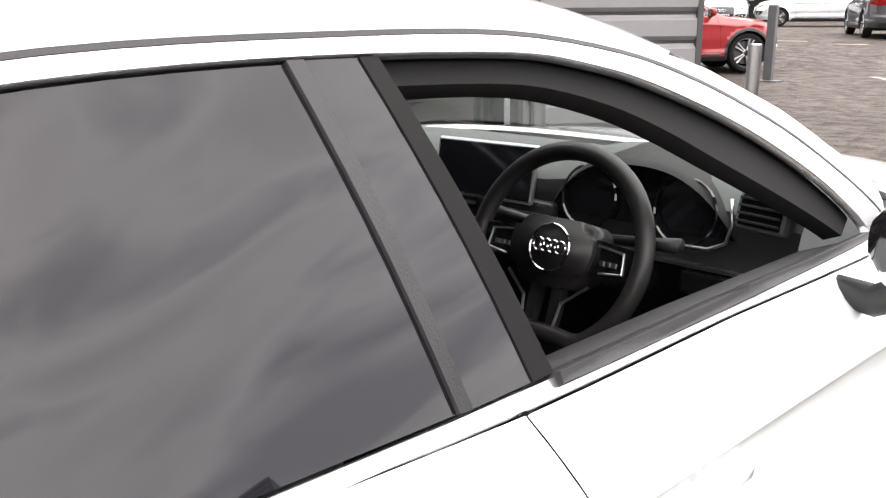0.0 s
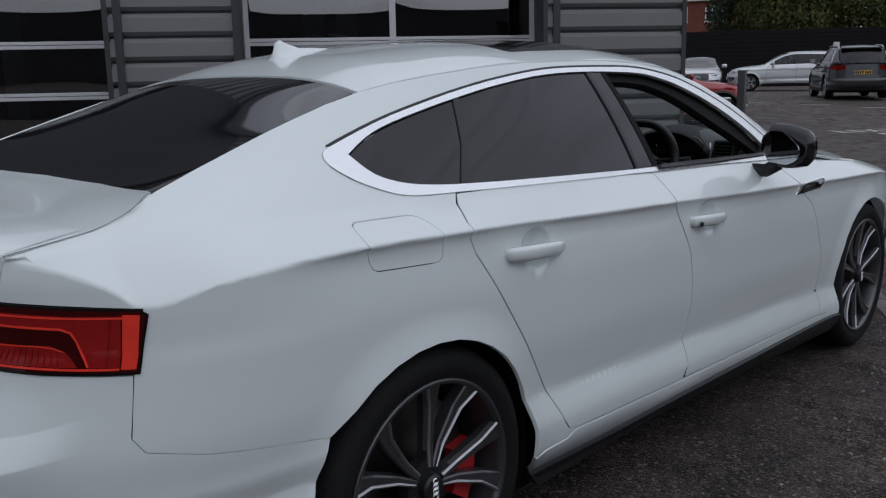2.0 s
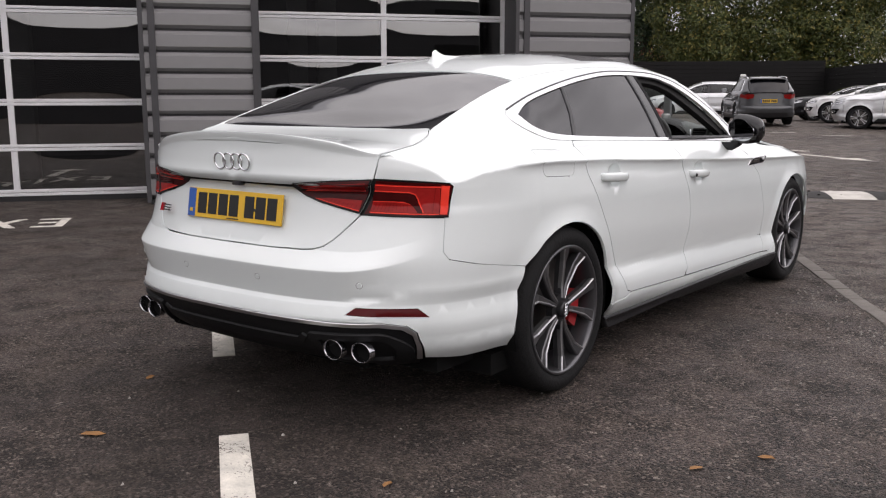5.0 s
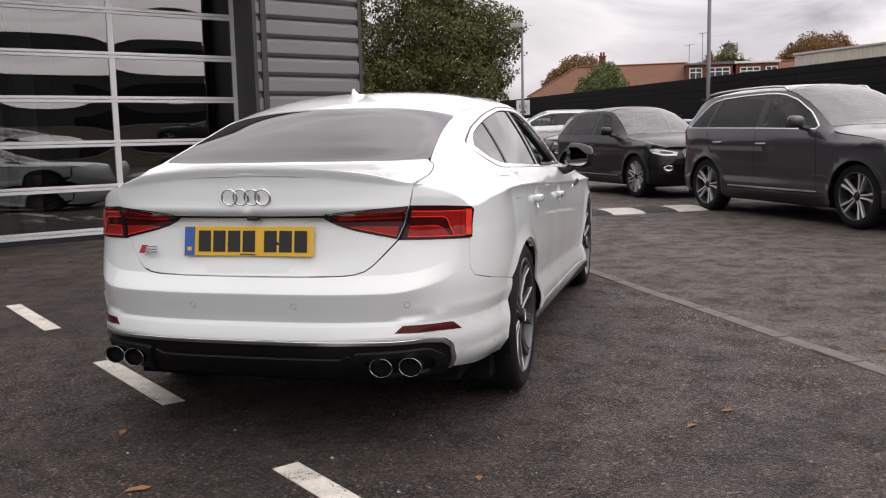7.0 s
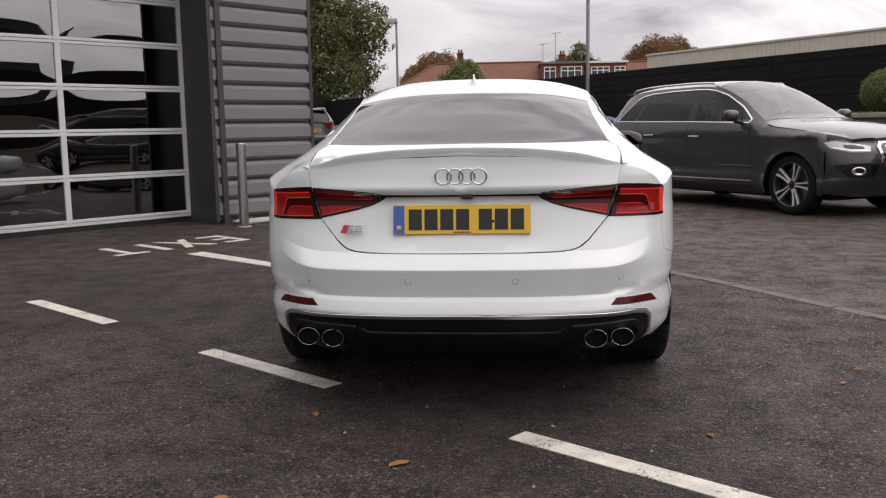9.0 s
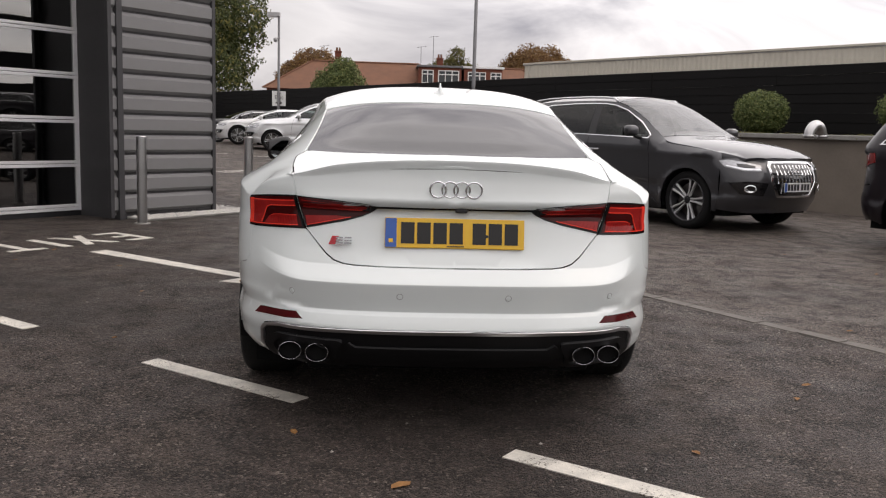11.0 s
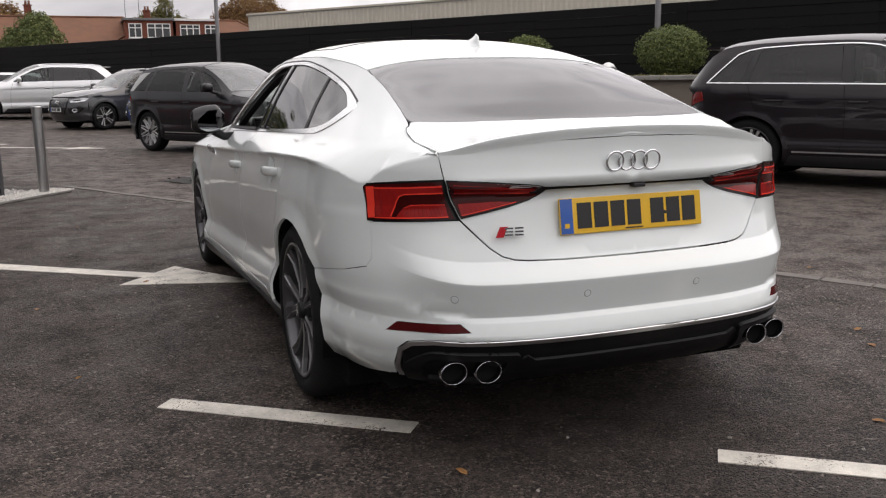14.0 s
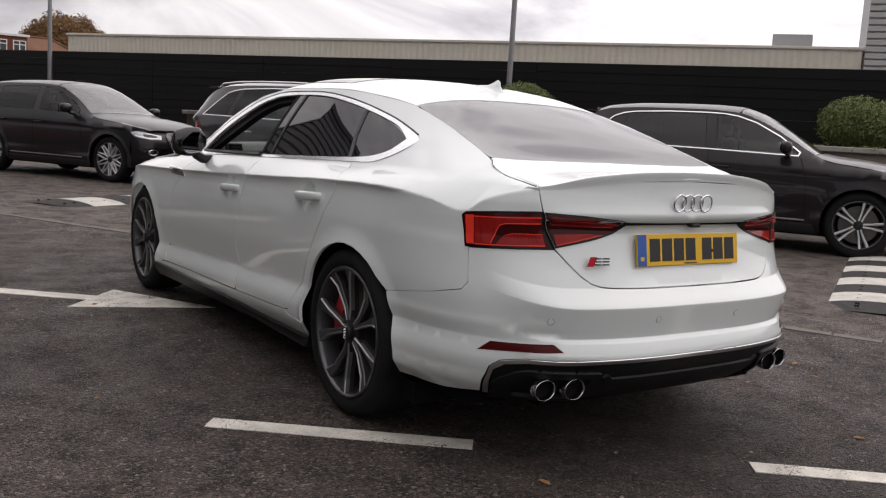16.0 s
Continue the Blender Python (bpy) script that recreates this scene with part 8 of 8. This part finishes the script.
# silver cowl of a vent pipe beside the planter
vent_pipe = thing("vent_pipe", "bent galvanised vent pipe behind the planter capping", "pipe", Matrix.Translation((6.45, 9.55, 1.2)))
bm = bmesh.new()
tube(bm, [(0.13 * math.cos(a), 0.05 * math.cos(a), -0.02 + 0.20 * math.sin(a)) for a in [math.pi * k / 14 for k in range(15)]], 0.082, 18)
part("bend", bm, STEEL, vent_pipe, smooth=True)
for sx in (-1, 1):
    bm = bmesh.new()
    lathe(bm, [(0.084, -0.02), (0.090, 0.0), (0.090, 0.02), (0.084, 0.03)], 20, Matrix.Translation((sx * 0.13, sx * 0.05, 0.0)))
    part("collar", bm, STEEL, vent_pipe, smooth=True)
# low creeping plants over the soil
v, f = leaf_cloud(np.random.default_rng(41), [((10.9 + 0.9 * k, -5.2 + 0.5 * math.sin(2.1 * k), 1.19), (0.75, 0.55, 0.085)) for k in range(26)], 14000, 0.022, 0.2, 60)
v = np.array([tuple(FENCE_M @ Vector(q)) for q in v])
cover = mesh_object("ground_cover", v, f.tolist(), LEAF_OLIVE, smooth=False)
tagged(cover, "low olive creeping plants over the planter soil", "plants", kind="stuff")

# ---- lamp posts ----
LAMP_GLASS = material("lamp_lens", (0.75, 0.76, 0.75), 0.25, 0, 0.5, 0, 0.1, 8)


def lamp_post(x, y, h, turn, label, r=0.07):
    ob = thing("lamp_post", label, "lamp post", Matrix.Translation((x, y, rise(x, y))) @ Matrix.Rotation(radians(turn), 4, "Z"), "lamp posts")
    bm = bmesh.new()
    lathe(bm, [(r * 1.25, 0), (r * 1.25, 0.9), (r, 0.98), (r * 0.75, h), (0, h + 0.02)], 16)
    part("pole", bm, POLE, ob, smooth=True)
    bm = bmesh.new()
    box(bm, -0.55, -0.16, h - 0.02, 0.06, 0.16, h + 0.20, bevel=0.03)
    part("lamp_head", bm, GREY_SHEET, ob, "grey box lamp head")
    bm = bmesh.new()
    box(bm, -0.52, -0.13, h - 0.035, -0.06, 0.13, h - 0.02)
    part("lamp_glass", bm, LAMP_GLASS, ob)
    bm = bmesh.new()
    lathe(bm, [(0.0, 0.0), (0.13, 0.0), (0.13, 0.02), (0, 0.02)], 12)
    part("base_plate", bm, POLE, ob)
    return ob


lamp = lamp_post(-5.58, 40.30, 5.95, 0, "tall grey lamp post with box lamp head and camera")
bm = bmesh.new()
lathe(bm, [(0.0, 0.10), (0.09, 0.08), (0.10, 0.0), (0.07, -0.09), (0, -0.12)], 14, Matrix.Translation((-0.16, -0.05, 4.85)))
box(bm, -0.16, -0.09, 4.91, 0.0, -0.01, 4.95)
part("dome_camera", bm, GREY_SHEET, lamp, "grey dome camera on a bracket", smooth=True)
lamp_post(2.70, 27.25, 8.2, 55, "tall grey lamp post in front of the fence")
lamp_post(10.60, 14.15, 8.2, 200, "tall grey lamp post standing in the planter")
WHITE_SIGN = material("white_sign_board", (0.74, 0.74, 0.72), 0.45, 0, 0.4, 0, 0.06, 5)
sign = thing("exit_sign", "white sign board with the word Exit clamped to a lamp post", "sign", Matrix.Translation((-5.58, 40.40, rise(-5.58, 40.40))))
bm = bmesh.new()
box(bm, -0.33, -0.015, 1.70, 0.33, 0.015, 2.42, bevel=0.01)
part("board", bm, WHITE_SIGN, sign)
bm = bmesh.new()
for z in (1.85, 2.28):
    box(bm, -0.09, -0.13, z, 0.09, -0.014, z + 0.03)
part("clamp", bm, POLE, sign)
txt = bpy.data.curves.new("word", "FONT")
txt.body, txt.size, txt.align_x, txt.extrude = "Exit", 0.27, "CENTER", 0.003
txt.materials.append(INK)
word = new("word", txt)
word.parent = sign
word.matrix_basis = pose(0, -0.019, 2.03, 90)
bm = bmesh.new()
slab(bm, [(-0.16, -0.03), (0.06, -0.03), (0.06, -0.08), (0.17, 0), (0.06, 0.08), (0.06, 0.03), (-0.16, 0.03)], 0.0, 0.003, Matrix.Translation((0, -0.016, 1.85)) @ Matrix.Rotation(radians(90), 4, "X"))
part("arrow", bm, INK, sign)

# ---- houses beyond the yard ----
BRICK = material("red_brick", (0.19, 0.060, 0.038), 0.85, 0, 0.3, 0, 0.35, 1.6, 0.3, 12, second=(0.12, 0.045, 0.03))
TILE = material("clay_roof_tiles", (0.20, 0.095, 0.058), 0.85, 0, 0.3, 0, 0.3, 1.2, 0.4, 9, second=(0.14, 0.075, 0.05))
UPVC = material("white_window_frame", (0.72, 0.72, 0.71), 0.45, 0, 0.4, 0, 0.05, 4)
HOUSE_GLASS = material("house_window_glass", (0.03, 0.035, 0.04), 0.06, 0, 0.5)


def window(parent, x, z, w, h, panes, y=0.0):
    win = new("window")
    win.parent = parent
    bm = bmesh.new()
    for a in [x - w / 2 + w * k / panes for k in range(panes + 1)]:
        box(bm, a - 0.05, y - 0.06, z - h / 2, a + 0.05, y + 0.02, z + h / 2)
    for q in (z - h / 2, z + h * 0.2, z + h / 2):
        box(bm, x - w / 2 - 0.05, y - 0.055, q - 0.045, x + w / 2 + 0.05, y + 0.02, q + 0.045)
    part("window_frame", bm, UPVC, win)
    for k in range(panes):
        bm = bmesh.new()
        box(bm, x - w / 2 + w * k / panes + 0.05, y - 0.02, z - h / 2 + 0.04, x - w / 2 + w * (k + 1) / panes - 0.05, y - 0.005, z + h / 2 - 0.04)
        part("pane", bm, HOUSE_GLASS, win)
    bm = bmesh.new()
    box(bm, x - w / 2 - 0.12, y - 0.14, z - h / 2 - 0.12, x + w / 2 + 0.12, y + 0.02, z - h / 2 - 0.05)
    part("window_sill", bm, UPVC, win)


def hip_roof(parent, x0, x1, y0, y1, z0, z1, over=0.4):
    bm = bmesh.new()
    d = (y1 - y0) / 2
    a = [bm.verts.new(v) for v in ((x0 - over, y0 - over, z0), (x1 + over, y0 - over, z0), (x1 + over, y1 + over, z0), (x0 - over, y1 + over, z0))]
    r = [bm.verts.new(v) for v in ((x0 + d, (y0 + y1) / 2, z1), (x1 - d, (y0 + y1) / 2, z1))]
    bm.faces.new((a[0], a[1], r[1], r[0]))
    bm.faces.new((a[1], a[2], r[1]))
    bm.faces.new((a[2], a[3], r[0], r[1]))
    bm.faces.new((a[3], a[0], r[0]))
    bm.faces.new(list(reversed(a)))
    roof = part("roof", bm, TILE, parent)
    bm = bmesh.new()
    tube(bm, [(x0 - over, y0 - over, z0 + 0.04), (x0 + d, (y0 + y1) / 2, z1 + 0.06), (x1 - d, (y0 + y1) / 2, z1 + 0.06), (x1 + over, y0 - over, z0 + 0.04)], 0.10, 6)
    part("ridge", bm, TILE, roof)
    return roof


def chimney(parent, x, y, z, pots=2):
    bm = bmesh.new()
    box(bm, x - 0.35, y - 0.25, z - 1.6, x + 0.35, y + 0.25, z, bevel=0.02)
    box(bm, x - 0.42, y - 0.32, z - 0.12, x + 0.42, y + 0.32, z - 0.02)
    stack = part("chimney", bm, BRICK, parent)
    for k in range(pots):
        bm = bmesh.new()
        lathe(bm, [(0.10, 0), (0.13, 0.05), (0.10, 0.35), (0.12, 0.4)], 10, Matrix.Translation((x - 0.15 + 0.3 * k, y, z)))
        part("chimney_pot", bm, TILE, stack)


def aerial(parent, x, y, z, h):
    bm = bmesh.new()
    tube(bm, [(x, y, z), (x, y, z + h)], 0.03, 6)
    tube(bm, [(x - 0.5, y, z + h - 0.15), (x + 0.6, y, z + h)], 0.02, 5)
    for k in range(6):
        tube(bm, [(x - 0.4 + 0.18 * k, y - 0.25, z + h - 0.12 + 0.025 * k), (x - 0.4 + 0.18 * k, y + 0.25, z + h - 0.12 + 0.025 * k)], 0.014, 4)
    part("aerial", bm, POLE, parent, "thin television aerial")


house = thing("house", "brick house with a hipped clay tile roof beyond the fence", "house", Matrix.Translation((0, 95, 0)))
bm = bmesh.new()
box(bm, -13.4, 0, 0, 1.9, 9, 5.1)
part("wall", bm, BRICK, house)
hip_roof(house, -13.4, 7.6, 0, 9, 5.0, 8.3)
for x in (-9.0, -5.0, -1.0):
    window(house, x, 3.8, 1.8, 1.3, 3)
chimney(house, -6.0, 4.5, 9.5)
aerial(house, -7.6, 4.5, 8.6, 1.5)
house = thing("house", "brick terrace with flat-roofed dormers and white windows", "house", Matrix.Translation((0, 93, 0)))
bm = bmesh.new()
box(bm, 2.0, 2, 0, 19.0, 11, 5.2)
part("wall", bm, BRICK, house)
hip_roof(house, 1.5, 19.5, 2, 11, 5.1, 8.1)
for x0, x1 in ((3.0, 7.7), (8.0, 12.2)):
    bm = bmesh.new()
    box(bm, x0, 1.9, 5.0, x1, 6.0, 7.75)
    dormer = part("dormer", bm, BRICK, house, "brick dormer with a flat roof")
    bm = bmesh.new()
    box(bm, x0 - 0.2, 1.7, 7.75, x1 + 0.2, 6.2, 7.98, bevel=0.03)
    part("dormer_roof", bm, UPVC if x0 > 4 else POLE, dormer)
window(house, 4.0, 6.75, 1.2, 1.35, 2, 1.9)
window(house, 6.3, 6.75, 2.2, 1.35, 3, 1.9)
window(house, 9.4, 6.75, 1.9, 1.2, 3, 1.9)
window(house, 11.5, 6.75, 1.1, 1.2, 2, 1.9)
chimney(house, 5.6, 7.5, 9.2)
aerial(house, 4.8, 7.0, 8.0, 3.6)
aerial(house, 3.4, 7.0, 8.0, 2.4)
house = thing("house", "red-brick house with white windows and a flat roof", "house", along((-44.6, 75.2), (-31.4, 82.6)))
bm = bmesh.new()
box(bm, 0, 0, 0, 15, 9, 7.6)
part("wall", bm, BRICK, house)
bm = bmesh.new()
box(bm, -0.3, -0.35, 7.6, 15.3, 9.3, 7.95, bevel=0.03)
part("roof", bm, UPVC, house)
for x in (2.0, 5.0, 8.4, 11.6):
    window(house, x, 6.4, 1.7, 1.3, 3)
    window(house, x, 3.6, 1.7, 1.3, 3)

# white meter box on the fence, fallen leaves, loose stones
bm = bmesh.new()
box(bm, -0.15, -0.16, 0, 0.15, 0, 0.38, bevel=0.02)
meter = tagged(part("meter_box", bm, WHITE_SIGN), "small white meter box fixed to the fence", "box")
meter.matrix_world = fence_b.matrix_world @ Matrix.Translation((4.6, 0.2, 2.2)) @ Matrix.Rotation(math.pi, 4, "Z")

DRY_LEAF = material("dry_leaf", (0.30, 0.15, 0.055), 0.7, 0, 0.3, 0, 0.4, 60)
rl = random.Random(5)
for k in range(34):
    if k < 4:
        x, y = ((-0.19, -1.41), (0.9, -1.1), (-1.9, 1.9), (1.75, -0.2))[k]
    else:
        x, y = rl.uniform(-4.5, 4.5), rl.uniform(-2.2, 6.5)
        if -1.0 < x < 1.0 and -0.9 < y < 3.9:
            x += 2.2
    bm = bmesh.new()
    s = rl.uniform(0.014, 0.030) if k else 0.046
    q = [bm.verts.new(v) for v in ((-s, 0, 0.001), (-0.3 * s, -0.5 * s, 0.004), (0.6 * s, -0.35 * s, 0.007), (s, 0, 0.003), (0.5 * s, 0.4 * s, 0.008), (-0.4 * s, 0.5 * s, 0.005))]
    for i in range(1, 5):
        bm.faces.new((q[0], q[i], q[i + 1]))
    ob = tagged(part("fallen_leaf", bm, DRY_LEAF), "curled dry brown leaf on the tarmac", "leaf", "fallen leaves")
    ob.matrix_world = pose(x, y, 0.002, 0, 0, rl.uniform(0, 360))
CHIP = material("loose_chipping", (0.34, 0.32, 0.29), 0.85, 0, 0.3, 0, 0.35, 40)
rng = np.random.default_rng(8)
vs, fs = [], []
for k in range(1400):
    x, y = rng.uniform(-6, 7), rng.uniform(-3, 11)
    if rng.random() < 0.4:
        t = rng.uniform(0, 14)
        x, y = -2.05 + 0.483 * t + rng.normal(0, 0.10), 8.33 - 0.8755 * t + rng.normal(0, 0.10)
    r = rng.uniform(0.003, 0.008)
    k0 = len(vs)
    j = rng.uniform(0.7, 1.3, 5) * r
    vs += [(x - j[0], y, 0), (x, y - j[1], 0), (x + j[2], y, 0), (x, y + j[3], 0), (x, y, j[4])]
    fs += [(k0, k0 + 1, k0 + 4), (k0 + 1, k0 + 2, k0 + 4), (k0 + 2, k0 + 3, k0 + 4), (k0 + 3, k0, k0 + 4)]
tagged(mesh_object("loose_chippings", vs, fs, CHIP, smooth=False), "scattered pale loose stone chippings on tarmac", "gravel", kind="stuff")

# the dark building across the road, seen in the glass of the doors
across = thing("neighbour_building", "long dark ribbed building across the road", "building", along((52, -8), (-4, -62)))
bm = bmesh.new()
for k in range(19):
    v = [bm.verts.new((x, y, 0.32 * k + z)) for x in (0, 78) for y, z in ((0.0, 0.0), (-0.06, 0.05), (-0.06, 0.25), (0.0, 0.32))]
    for i in range(3):
        bm.faces.new((v[i], v[i + 4], v[i + 5], v[i + 1]))
part("wall_cladding", bm, CLAD_DARK, across)
bm = bmesh.new()
box(bm, -0.2, -0.2, 6.08, 78.2, 14, 6.3)
box(bm, 0, 0.02, 0, 78, 13.8, 6.08)
part("roof", bm, CLAD_DARK, across)

# white chippings along the foot of the showroom wall
GRAVEL = material("white_chippings", (0.62, 0.60, 0.56), 0.85, 0, 0.3, 0, 0.35, 30)
rng = np.random.default_rng(19)
vs, fs = [], []
for k in range(1500):
    if k % 3:
        q = Vector((rng.uniform(0.12, 2.15), FACE + rng.uniform(-0.02, 0.36), 0.03))
    else:
        q = Vector((rng.uniform(1.44, 1.95), rng.uniform(-5.0, FACE), 0.03))
    q = WALL_M @ q
    k0 = len(vs)
    j = rng.uniform(0.7, 1.3, 5) * rng.uniform(0.009, 0.019)
    vs += [(q.x - j[0], q.y, q.z), (q.x, q.y - j[1], q.z), (q.x + j[2], q.y, q.z), (q.x, q.y + j[3], q.z), (q.x, q.y, q.z + j[4] * 0.8)]
    fs += [(k0, k0 + 1, k0 + 4), (k0 + 1, k0 + 2, k0 + 4), (k0 + 2, k0 + 3, k0 + 4), (k0 + 3, k0, k0 + 4)]
tagged(mesh_object("white_gravel", vs, fs, GRAVEL, smooth=False), "white stone chippings along the foot of the wall", "gravel", kind="stuff")
